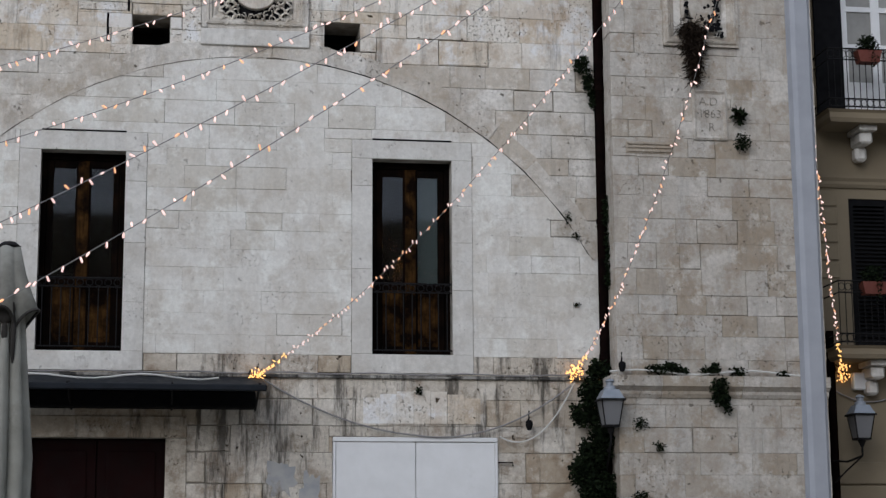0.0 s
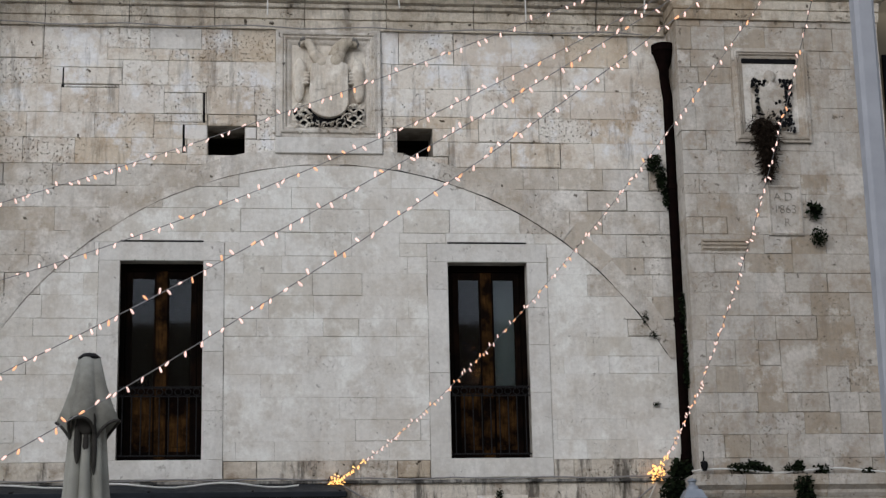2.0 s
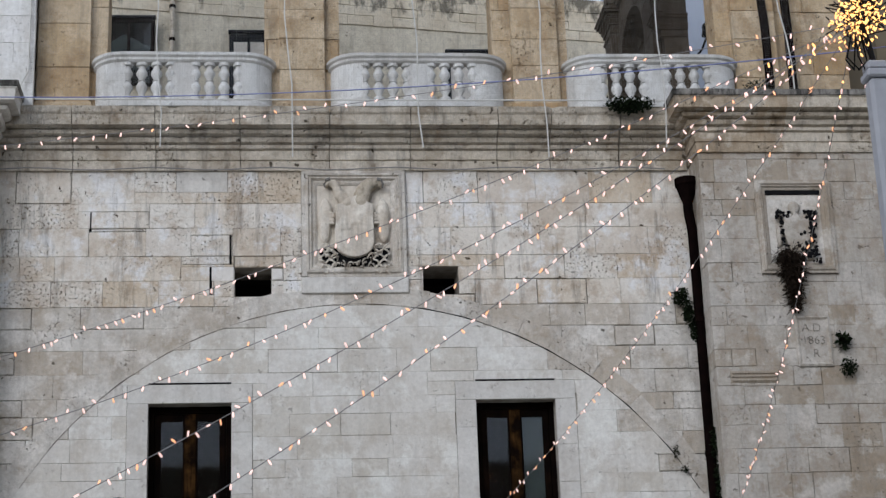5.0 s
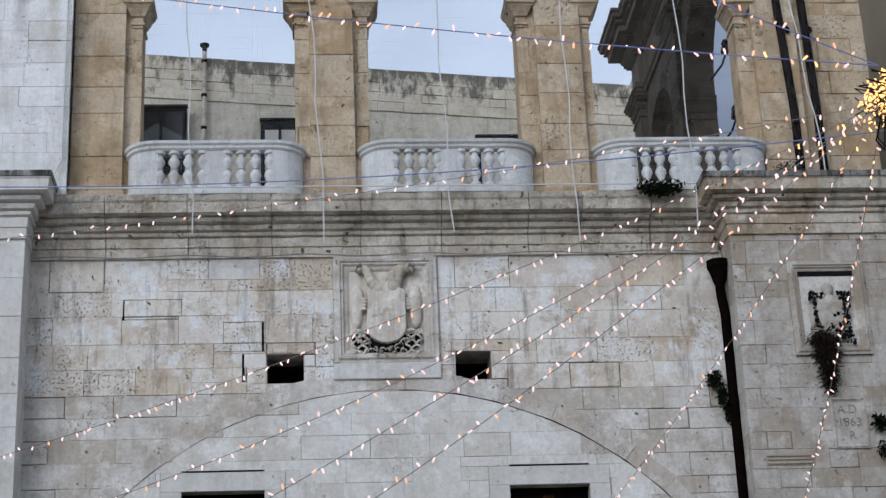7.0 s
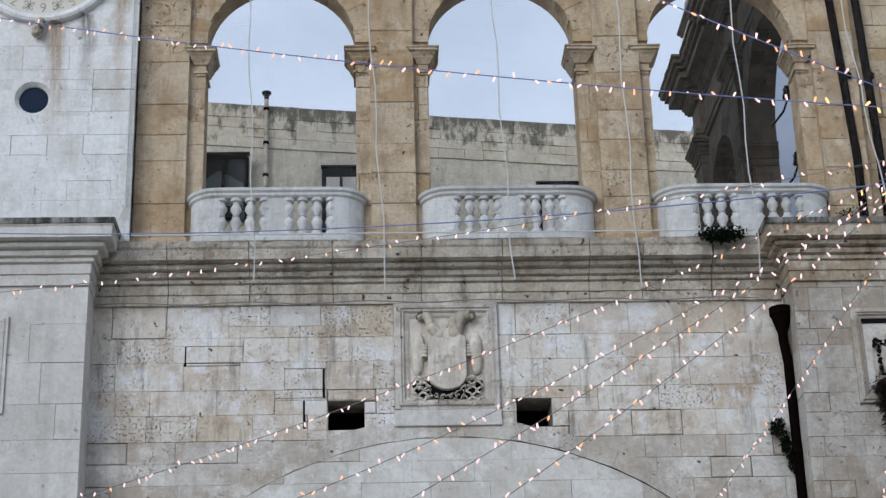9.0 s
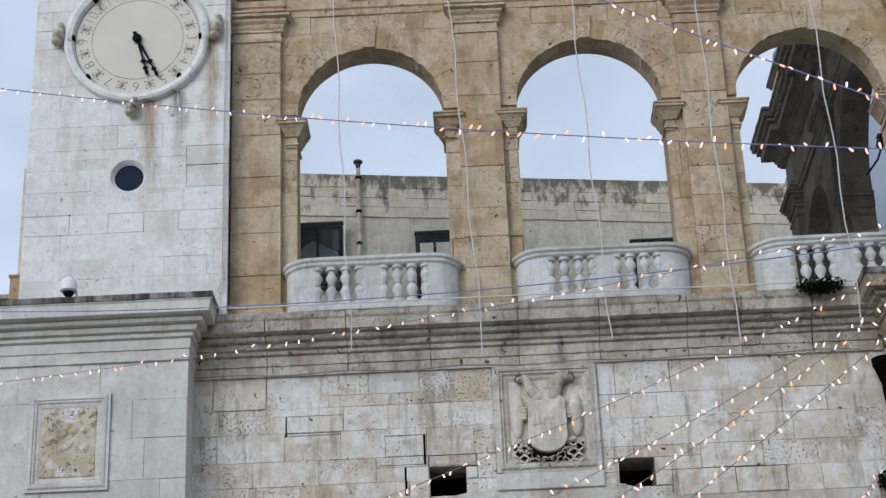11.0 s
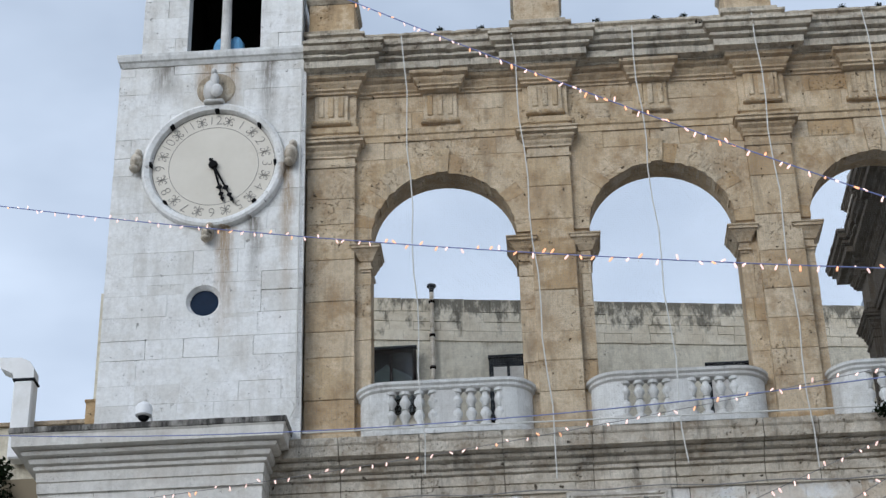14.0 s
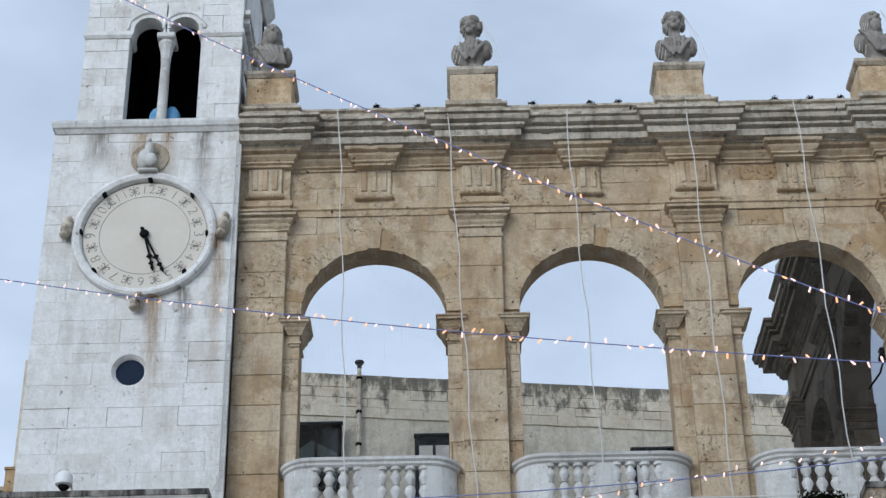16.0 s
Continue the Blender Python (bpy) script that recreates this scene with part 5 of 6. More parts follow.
for k in range(46):
    a = math.pi * (1.04 + 0.92 * k / 45)
    r = 0.33 + 0.07 * rnd.uniform(-1, 1)
    x, z, turn = r * 1.05 * math.cos(a), 0.74 + r * 1.08 * math.sin(a), rnd.uniform(0, 6.3)
    u, w = 0.035 * math.cos(turn), 0.035 * math.sin(turn)
    sh.tube([(x - u, -0.04, z - w), (x, -0.095 - 0.02 * rnd.random(), z), (x + u, -0.04, z + w)], 0.014, 5, 0.6)
tagged(part("garland", sh, M_CARVED, emb, "carved garland over black crust and painted hollow shade", 60), kind="stuff")
for x0, x1 in ((-0.74, -0.66), (0.66, 0.74)):
    part("side_fillet", Shape().box(x0, x1, -0.06, 0.03, 0.24, 1.80, 0.012), M_SPANDREL, emb)

arms = thing("arms_plaque", "stone coat of arms in a moulded frame with black weathering", "relief", (7.34, PIER_Y, 8.98))
part("panel", Shape().box(-0.54, 0.54, -0.012, 0.06, 0.0, 1.39), M_SPANDREL, arms)
part("frame", frame_mould(-0.545, 0.545, 0.0, 1.39, -0.01, 0.16, 0.07, MOULD), M_PIER, arms)
# black strip painted in for the shadow below the frame
part("head_shadow_gap", Shape().box(-0.40, 0.40, -0.03, 0.0, 1.17, 1.24, 0.01), M_BLACK, arms, "black strip for the shadow under the frame head")
sh = Shape()
rnd = random.Random(8)
sh.prism([(-0.17, 0.86), (-0.20, 0.6), (-0.12, 0.32), (0.0, 0.20), (0.13, 0.32), (0.20, 0.6), (0.18, 0.86), (0.08, 0.80), (0, 0.90), (-0.08, 0.80)], -0.09, 0.02)
sh.ball((0, -0.03, 0.97), 0.09, 0.06, 0.10)
for side in (-1, 1):
    sh.ball((side * 0.20, -0.04, 0.84), 0.09, 0.05, 0.05).ball((side * 0.25, -0.04, 0.55), 0.045, 0.05, 0.16).ball((side * 0.15, -0.04, 0.24), 0.08, 0.05, 0.06)
carved("shield", sh, M_PIER, arms, "", 0.015)
crust = Shape()
for x, z, w, h, many in ((-0.19, 0.85, 0.10, 0.07, 34), (0.21, 0.84, 0.10, 0.07, 34), (-0.22, 0.62, 0.025, 0.14, 12), (-0.17, 0.36, 0.04, 0.10, 10), (0.22, 0.46, 0.05, 0.20, 22), (0.16, 0.24, 0.14, 0.09, 44), (0.08, 0.45, 0.10, 0.14, 16), (0.24, 0.68, 0.04, 0.12, 16)):
    for _ in range(many):
        crust.ball((x + w * rnd.uniform(-1, 1), -0.085, z + h * rnd.uniform(-1, 1)), 0.008 + 0.026 * rnd.random(), 0.022, 0.008 + 0.026 * rnd.random(), 6, 4)
tagged(part("weathering_crust", crust, M_BLACK, arms, "black weathering crust"), kind="stuff")

ins = thing("inscription_plaque", "small carved stone plaque with a faint inscription", "plaque", (7.44, PIER_Y, 7.64))
part("panel", Shape().box(-0.245, 0.245, -0.010, 0.05, 0.0, 0.72), M_PIER, ins)
part("frame", frame_mould(-0.25, 0.25, 0.0, 0.72, -0.008, 0.06, 0.03, MOULD), M_PIER, ins)
writing("inscription", "A.D", 0.17, ins, (-0.02, -0.016, 0.55), 0, M_BUST)
writing("inscription", "1863", 0.17, ins, (0.0, -0.016, 0.37), 0, M_BUST)
writing("inscription", "R", 0.17, ins, (0.02, -0.016, 0.18), 0, M_BUST)
strip = tagged(part("carved_strip", Shape().box(-0.34, 0.34, -0.012, 0.04, 0.0, 0.17, 0.008).box(-0.32, 0.32, -0.03, 0.0, 0.02, 0.05, 0.01).box(-0.32, 0.32, -0.03, 0.0, 0.075, 0.10, 0.01).box(-0.32, 0.32, -0.03, 0.0, 0.125, 0.15, 0.01), M_PIER, at=(6.56, PIER_Y, 7.42)), "reused carved stone strip set in the pier", "carving")

# framed panel on the tower base
tp = thing("carved_relief", "framed stone panel with worn relief on the tower base", "relief", (-5.48, PIER_Y, 9.0))
part("panel", Shape().box(-0.57, 0.57, -0.006, 0.06, 0.0, 1.40), M_TRIM, tp)
part("frame", frame_mould(-0.57, 0.57, 0.0, 1.40, -0.006, 0.19, 0.06, MOULD), M_TRIM, tp)
rnd = random.Random(12)
sh = Shape().box(-0.38, 0.38, -0.02, 0.02, 0.2, 1.2)
for k in range(40):
    sh.ball((rnd.uniform(-0.34, 0.34), -0.02, rnd.uniform(0.6, 1.15)), 0.06, 0.04, 0.05, 7, 5)
carved("relief", sh, M_WALL, tp, "worn stone relief")


# ---- plants ----
def leaves(sh, rnd, centre, radii, count, size, droop=0.0, broad=0.28):
    for _ in range(count):
        d = Vector((rnd.gauss(0, 1), rnd.gauss(0, 1), rnd.gauss(0, 1))).normalized() * rnd.random() ** 0.45
        c = Vector(centre) + Vector((d.x * radii[0], d.y * radii[1], d.z * radii[2]))
        a = Vector((rnd.gauss(0, 1), rnd.gauss(0, 1), rnd.gauss(0, 0.7) - droop)).normalized()
        b = a.orthogonal().normalized()
        b.rotate(Matrix.Rotation(rnd.uniform(0, 6.3), 3, a))
        s1 = size * rnd.uniform(0.6, 1.4)
        sh.add([c, c + a * s1 * 0.5 + b * s1 * broad, c + a * s1, c + a * s1 * 0.5 - b * s1 * broad], [(0, 1, 2, 3)])


def tuft(name, label, blobs, seed, size=0.05, material=None, category="plant", density=1.0, droop=0.0, broad=0.28):
    rnd, sh = random.Random(seed), Shape()
    for c, r in blobs:
        r = r if isinstance(r, tuple) else (r, r * 0.7, r)
        leaves(sh, rnd, c, r, int(density * 700 * (r[0] * r[2]) / 0.04) + 30, size, droop, broad)
    for c, r in blobs:
        r = r if isinstance(r, tuple) else (r, r, r)
        for _ in range(4):
            e = Vector(c) + Vector((rnd.uniform(-1, 1) * r[0], -rnd.random() * 0.1, rnd.uniform(-1, 1) * r[2]))
            sh.tube([Vector(c) + Vector((0, 0.1, 0)), e], 0.006, 4, 0.5)
    me = sh.mesh(name, material or M_LEAF)
    ob = new(name, me)
    tagged(ob, label, category, "wall plants")
    return ob


tuft("wall_plant", "dark green shrub growing on the pier ledge", [((6.55, 23.35, 4.42), (0.16, 0.1, 0.06)), ((6.75, 23.35, 4.44), (0.17, 0.1, 0.08)), ((6.90, 23.35, 4.40), (0.12, 0.1, 0.05))], 1)
tuft("wall_plant", "dark green shrub growing on the pier ledge", [((7.30, 23.35, 4.41), (0.15, 0.1, 0.07)), ((7.38, 23.35, 4.46), (0.06, 0.06, 0.08))], 2)
tuft("wall_plant", "small green tuft on the pier ledge", [((7.69, 23.35, 4.39), (0.12, 0.1, 0.06))], 3)
tuft("wall_plant", "small green tuft on the pier ledge", [((8.32, 23.35, 4.37), (0.10, 0.08, 0.04))], 4)
tuft("wall_plant", "green plant hanging below the pier ledge", [((7.40, 23.26, 4.20), (0.13, 0.06, 0.12)), ((7.43, 23.28, 4.03), (0.13, 0.06, 0.12)), ((7.52, 23.3, 3.9), (0.05, 0.05, 0.08))], 5)
tuft("wall_plant", "sparse weed rooted in the pier wall", [((6.31, 23.34, 3.68), (0.12, 0.07, 0.10))], 6, 0.035, None, "plant", 0.6)
tuft("wall_plant", "sparse weed rooted in the pier wall", [((6.57, 23.34, 3.38), (0.08, 0.06, 0.08))], 7, 0.035, None, "plant", 0.6)
tuft("wall_plant", "sparse weed rooted in the pier wall", [((6.29, 23.34, 2.72), (0.12, 0.06, 0.08))], 8, 0.035)
tuft("wall_plant", "spiky weed rooted in the pier wall", [((7.84, 23.33, 8.0), (0.12, 0.07, 0.07)), ((7.84, 23.33, 7.98), (0.05, 0.05, 0.12))], 9, 0.08, None, "plant", 0.35)
tuft("wall_plant", "round dark weed rooted in the pier wall", [((7.87, 23.3, 7.60), (0.13, 0.09, 0.14))], 10, 0.04)
tuft("wall_plant", "trailing plant rooted beside the downpipe", [((5.73, 23.88, 8.80), (0.12, 0.08, 0.14)), ((5.82, 23.85, 8.55), (0.09, 0.07, 0.2)), ((5.87, 23.85, 8.3), (0.05, 0.05, 0.16))], 11)
tuft("wall_plant", "dark creeper behind the downpipe", [((6.02, 23.72, 6.65), (0.06, 0.06, 0.28)), ((6.03, 23.72, 6.15), (0.06, 0.06, 0.3)), ((6.02, 23.72, 5.75), (0.05, 0.06, 0.2))], 12, 0.045)
tuft("wall_plant", "small weed at the foot of the arch stones", [((5.52, 23.95, 6.6), (0.05, 0.04, 0.10)), ((5.62, 23.95, 6.35), (0.06, 0.04, 0.06))], 13, 0.03, None, "plant", 0.4)
tuft("wall_plant", "small weed in a wall joint", [((5.62, 23.95, 5.38), (0.05, 0.04, 0.03))], 14, 0.03)
tuft("wall_plant", "small weed in a wall joint", [((3.40, 23.95, 4.16), (0.05, 0.04, 0.07))], 15, 0.035)
tuft("ivy", "thick dark ivy climbing the corner beside the pier", [((5.85, 23.75, 4.45), (0.16, 0.1, 0.14)), ((5.78, 23.75, 4.15), (0.22, 0.14, 0.2)), ((5.66, 23.75, 3.85), (0.22, 0.14, 0.18)), ((5.88, 23.72, 3.55), (0.18, 0.14, 0.25)), ((5.75, 23.72, 3.3), (0.24, 0.15, 0.25)), ((5.62, 23.74, 3.05), (0.22, 0.14, 0.22)), ((5.82, 23.7, 2.8), (0.28, 0.15, 0.3)), ((5.75, 23.7, 2.3), (0.33, 0.15, 0.45)), ((5.8, 23.7, 1.5), (0.3, 0.14, 0.6)), ((5.8, 23.7, 0.6), (0.26, 0.14, 0.6))], 16, 0.06, None, "ivy", 1.3)
tuft("cornice_bush", "green bush growing on the main cornice", [((4.95, 23.44, 11.58), (0.22, 0.14, 0.10)), ((5.25, 23.46, 11.58), (0.24, 0.14, 0.10)), ((5.08, 23.42, 11.50), (0.3, 0.1, 0.09))], 17, 0.045, None, "bush")
tuft("cornice_bush", "small green plant behind the pier cornice", [((7.05, 23.6, 11.85), (0.22, 0.1, 0.18))], 18, 0.04, None, "bush", 0.7)
tuft("cornice_bush", "green weeds on the arcade cornice", [((0.62, 23.62, 18.42), (0.12, 0.06, 0.06)), ((0.5, 23.62, 18.4), (0.1, 0.06, 0.04))], 19, 0.04, None, "bush", 0.6)
tuft("cornice_bush", "dry brown weeds on the arcade cornice", [((3.05, 23.62, 18.38), (0.28, 0.08, 0.10)), ((3.2, 23.62, 18.25), (0.12, 0.06, 0.14))], 20, 0.06, M_TWIG, "bush", 0.6)
for k, x in enumerate((-0.55, -1.2, 2.3, 2.75, 5.3, 5.9, 6.4, 1.35)):
    tuft("parapet_weed", "tiny dark weed on the parapet top", [((x, 23.95, 18.84), (0.07, 0.04, 0.05))], 60 + k, 0.035)
nest = tuft("bird_nest", "large dry twig nest hanging below the coat of arms", [((7.18, 23.28, 9.22), (0.20, 0.12, 0.10)), ((7.20, 23.28, 9.02), (0.16, 0.11, 0.16)), ((7.22, 23.3, 8.78), (0.10, 0.09, 0.18)), ((7.21, 23.32, 8.58), (0.05, 0.06, 0.14))], 38, 0.13, M_TWIG, "nest", 2.2, 0.9, 0.045)

# peeling paint on the lower wall
rnd = random.Random(44)
for cx, cz, rx, rz in ((1.55, 3.0, 0.22, 0.3), (1.95, 2.75, 0.16, 0.4)):
    pts = []
    for k in range(26):
        a = 2 * math.pi * k / 26
        q = rnd.uniform(0.6, 1.1)
        pts.append((cx + rx * q * math.cos(a), cz + rz * q * math.sin(a)))
    part("paint_patch", Shape().prism(pts, WALL_Y - 0.012, WALL_Y + 0.02), M_PEEL, string, "peeling blue-grey paint")
sh = Shape()
block_shape(sh, 0.72, 0.33, 0.06, rnd, 0.003, 0.004)
part("replaced_stone", sh, M_TRIM, string, "clean white replaced stone", at=(-1.0, WALL_Y - 0.004, 10.60))

OPEN_JOINTS = ((-0.885, -0.86, 8.92, 9.33), (-0.605, -0.58, 9.36, 9.80), (-2.55, -2.535, 9.85, 10.15))
# black backing paints the shade of depth into the shallow cut joints
for x0, x1, z0, z1 in OPEN_JOINTS:
    part("joint_shade", Shape().box(x0 - 0.02, x1 + 0.02, WALL_Y + 0.022, WALL_Y + 0.029, z0 - 0.02, z1 + 0.02), M_BLACK, string, "black strip for the shade inside an open joint")

# ---- street lanterns ----
def lantern(x, y, z, label, arm_to):
    """z is the foot of the glass."""
    l = thing("street_lantern", label, "street lamp", (x, y, z), "wall lanterns")
    k = math.pi / 4
    def frustum(r0, r1, z0, z1):
        return Shape().add([(r * math.cos(k + i * math.pi / 2), r * math.sin(k + i * math.pi / 2), h) for r, h in ((r0, z0), (r1, z1)) for i in range(4)], [(0, 1, 2, 3), (7, 6, 5, 4)] + [(i, (i + 1) % 4, 4 + (i + 1) % 4, 4 + i) for i in range(4)])
    part("glass_body", frustum(0.135, 0.205, 0.0, 0.32), M_LAMPGLASS, l, "frosted glass panes")
    for i in range(4):
        c, s2 = math.cos(k + i * math.pi / 2), math.sin(k + i * math.pi / 2)
        part("corner_bar", Shape().tube([(0.137 * c, 0.137 * s2, 0), (0.207 * c, 0.207 * s2, 0.32)], 0.010, 4), M_IRON, l)
    part("eave_plate", frustum(0.25, 0.245, 0.32, 0.345), M_IRON, l)
    part("roof", frustum(0.225, 0.14, 0.345, 0.47), M_ZINC, l, "grey-blue metal roof")
    part("finial", Shape().lathe([(0, 0.47), (0.085, 0.47), (0.08, 0.51), (0.05, 0.53), (0.05, 0.57), (0.07, 0.585), (0.05, 0.61), (0, 0.63)], (0, 0, 0), 12), M_ZINC, l, smooth=50)
    part("base", frustum(0.15, 0.15, -0.025, 0.0), M_IRON, l)
    part("stem", Shape().lathe([(0.06, -0.03), (0.04, -0.08), (0.015, -0.13), (0.015, -0.25)], (0, 0, 0), 10), M_IRON, l)
    ax, ay = arm_to[0] - x, arm_to[1] - y
    part("arm", Shape().tube([(0, 0, -0.25), (ax * 0.4, ay * 0.4, -0.32), (ax, ay, -0.28)], 0.016).tube([(0, 0, -0.25), (ax * 0.5, ay * 0.5, -0.48), (ax, ay, -0.75)], 0.012), M_IRON, l)


lantern(5.89, 23.3, 3.66, "grey metal street lantern with frosted panes on a wall bracket", (5.95, 23.95))
lantern(9.86, 24.45, 3.60, "grey metal street lantern with frosted panes near the balcony house", (9.5, 25.0))

# ---- white lamp pole and string lights ----
HUB = Vector((4.75, 13.0, 7.86))
pole = thing("light_pole", "tall pale grey painted pole that carries the string lights", "pole", (4.885, 13.02, 0))
part("shaft", Shape().box(-0.082, 0.082, -0.082, 0.082, 0.3, 7.35, 0.03), M_POLE, pole)
part("foot", Shape().box(-0.16, 0.16, -0.16, 0.16, 0.0, 0.3, 0.03), M_POLE, pole)
part("cap", Shape().box(-0.10, 0.10, -0.10, 0.10, 7.35, 7.42, 0.015).box(-0.085, 0.085, -0.085, 0.085, 7.42, 7.5, 0.02), M_POLE, pole)
part("head", Shape().tube([(0, 0, 7.5), (-0.03, 0, 7.7), (-0.10, -0.01, 7.95)], 0.02, 6), M_IRON, pole)

bulb_shape = Shape().lathe([(0.0, 0.0), (0.004, 0.002), (0.0058, 0.013), (0.0064, 0.028), (0.004, 0.035), (0.0, 0.036)], (0, 0, 0), 6)
BULB = fixed(bulb_shape.mesh("bulb", M_BULB))
AMBERBULB = fixed(bulb_shape.mesh("amber_bulb", M_AMBER))
GOLDBULB = fixed(bulb_shape.mesh("golden_bulb", M_GOLD))
rnd = random.Random(90)


def put_bulb(parent, mesh, at, way, size=1.0):
    ob = new("bulb", mesh)
    ob.parent = parent
    ob.matrix_local = Matrix.Translation(at) @ Vector(way).to_track_quat("Z", "Y").to_matrix().to_4x4() @ Matrix.Scale(size, 4)


def strand(end, sag, start=HUB, blue=False, gap=0.105, golden=1.2, label="string of small warm white bulbs on a thin cable"):
    end = Vector(end)
    top = thing("string_light", label, "string lights", start, "strings of lights over the square")
    length = (end - start).length
    pts = hang((0, 0, 0), end - start, sag, 40)
    part("cable", Shape().tube(pts, 0.006 if blue else 0.0035, 4), M_BLUE if blue else M_CABLE, top, "blue cable" if blue else "")
    d = 0.25
    while d < length - 0.1:
        k = d / length
        p = (end - start) * k - Vector((0, 0, 4 * sag * k * (1 - k)))
        mesh = GOLDBULB if (length - d < golden or (d < 1.0 and rnd.random() < 0.3)) else (AMBERBULB if rnd.random() < (0.5 if blue and k < 0.5 else 0.2) else BULB)
        put_bulb(top, mesh, p, (rnd.gauss(0, 0.6), rnd.gauss(0, 0.5), -0.9 if rnd.random() < 0.68 else 0.8), 1.55 if blue and k < 0.5 else 1.22)
        d += gap * rnd.uniform(0.55, 1.45) * (0.7 if length - d < golden else 1.0)
    return top


strand((1.18, 23.93, 4.34), 0.54)
strand((5.54, 23.93, 4.43), 0.66)
strand((9.79, 24.93, 4.59), 0.0)
strand((-1.72, 11.5, 2.97), 0.22, golden=0)
strand((-2.40, 12.0, 3.32), 0.20, golden=0)
strand((-3.36, 14.0, 4.40), 0.44, golden=0)
strand((-4.80, 16.0, 5.26), 0.30, golden=0)
strand((-7.56, 18.0, 8.40), 0.24, golden=0, gap=0.15)
HIGH = HUB + Vector((0.0, 0.0, 0.34))
strand((-7.56, 18.0, 12.67), 0.21, HIGH, True, golden=0, gap=0.15, label="string of small bulbs on a blue cable")
strand((-5.28, 16.0, 15.70), 0.24, HIGH, True, golden=0, gap=0.13, label="string of small bulbs on a blue cable")
cable("span_cable", "thin blue unlit cable across the arcade", hang((5.2, 13.2, 7.75), (-6.6, 19.0, 9.9), 0.3, 30), 0.006, M_BLUE, "span cables")


def cluster(at, radius, count, squash, label):
    top = thing("light_cluster", label, "string lights", at, "bunched string lights")
    for _ in range(count):
        d = Vector((rnd.gauss(0, 1), rnd.gauss(0, 1), rnd.gauss(0, 1))).normalized() * radius * rnd.random() ** 0.5
        d.z *= squash
        put_bulb(top, GOLDBULB, d, (rnd.gauss(0, 1), rnd.gauss(0, 1), rnd.gauss(0, 1)))
    sh = Shape()
    for _ in range(max(4, count // 12)):
        a, b, c = (Vector((rnd.uniform(-1, 1), rnd.uniform(-1, 1), rnd.uniform(-1, 1))) * radius for _ in range(3))
        sh.tube([a, b, c], 0.006, 4)
    part("cable", sh, M_BLACK, top, "tangled dark cable")


cluster(HUB + Vector((0.05, 0, 0.05)), 0.25, 240, 1.0, "bright golden bunch of string lights on the pole head")
cluster((1.20, 23.90, 4.33), 0.11, 50, 1.0, "golden bunch of string lights fixed to the wall")
cluster((5.56, 23.88, 4.42), 0.12, 50, 1.0, "golden bunch of string lights fixed beside the downpipe")
cluster((9.80, 24.90, 4.60), 0.12, 50, 1.4, "golden bunch of string lights above the lantern")
sh = Shape()
for k in range(7):
    a = 2 * math.pi * k / 7
    sh.tube([(0.05 * math.cos(a), 0, -0.1), (0.12 * math.cos(a), 0.05 * math.sin(a), -0.32), (0.06 * math.cos(a + 1), 0, -0.42)], 0.007, 4)
part("loose_wires", sh, M_BLACK, pole, "dark loose wires", at=(-0.12, 0, 7.86))

# ---- closed parasol ----
um = thing("parasol", "large closed cream canvas parasol with mouldy folds", "parasol", (-1.054, 12.2, 0))
um.scale = (1.109, 1.109, 1.061)
def folded(z_r, folds, depth, phase, top_cap=False):
    sh, seg, n = Shape(), 64, len(z_r)
    v = []
    for i in range(seg):
        a = 2 * math.pi * i / seg
        for z, r, d in z_r:
            k = r * (1 + d * (abs(math.cos(folds * a / 2 + phase)) - 0.6))
            v.append((k * math.cos(a), k * math.sin(a), z))
    f = [(i * n + k, ((i + 1) % seg) * n + k, ((i + 1) % seg) * n + k + 1, i * n + k + 1) for i in range(seg) for k in range(n - 1)]
    return sh.add(v, f)


canopy_cloth = part("canopy", folded([(1.25, 0.10, 0.5), (1.7, 0.14, 0.5), (2.3, 0.155, 0.45), (2.8, 0.12, 0.4), (3.15, 0.10, 0.35), (3.4, 0.085, 0.3), (3.62, 0.062, 0.15)], 8, 0.9, 0), M_CLOTH, um, smooth=70)
v2 = Shape()
seg = 64
zr = [(3.22, 0.155, 0.6), (3.32, 0.13, 0.42), (3.45, 0.098, 0.3), (3.63, 0.066, 0.1)]
hem = []
for i in range(seg):
    a = 2 * math.pi * i / seg
    fold = abs(math.cos(2 * a + 0.5))
    for j, (z, r, d) in enumerate(zr):
        k = r * (1 + d * (fold - 0.55))
        hem.append((k * math.cos(a), k * math.sin(a), z - (0.13 * (1 - fold) ** 1.5 if j == 0 else 0)))
v2.add(hem, [(i * 4 + k, ((i + 1) % seg) * 4 + k, ((i + 1) % seg) * 4 + k + 1, i * 4 + k + 1) for i in range(seg) for k in range(3)])
flap = part("vent_flap", v2, M_CLOTH, um, "flared upper vent flap", 70)
m = flap.modifiers.new("thick", "SOLIDIFY")
m.thickness = 0.006
hem_path = [Vector(hem[i * 4]) * 1.0 for i in range(seg)] + [Vector(hem[0])]
part("hem", Shape().tube(hem_path, 0.010, 5), M_SOIL, um, "blackened mouldy hem")
part("soiled_fold", Shape().ball((0.0, -0.105, 3.21), 0.06, 0.035, 0.09).ball((-0.05, -0.10, 3.08), 0.022, 0.022, 0.14).ball((0.05, -0.10, 3.04), 0.016, 0.02, 0.17).ball((0.0, -0.105, 3.05), 0.02, 0.018, 0.12), M_SOIL, um, "mouldy dark fold", 60)
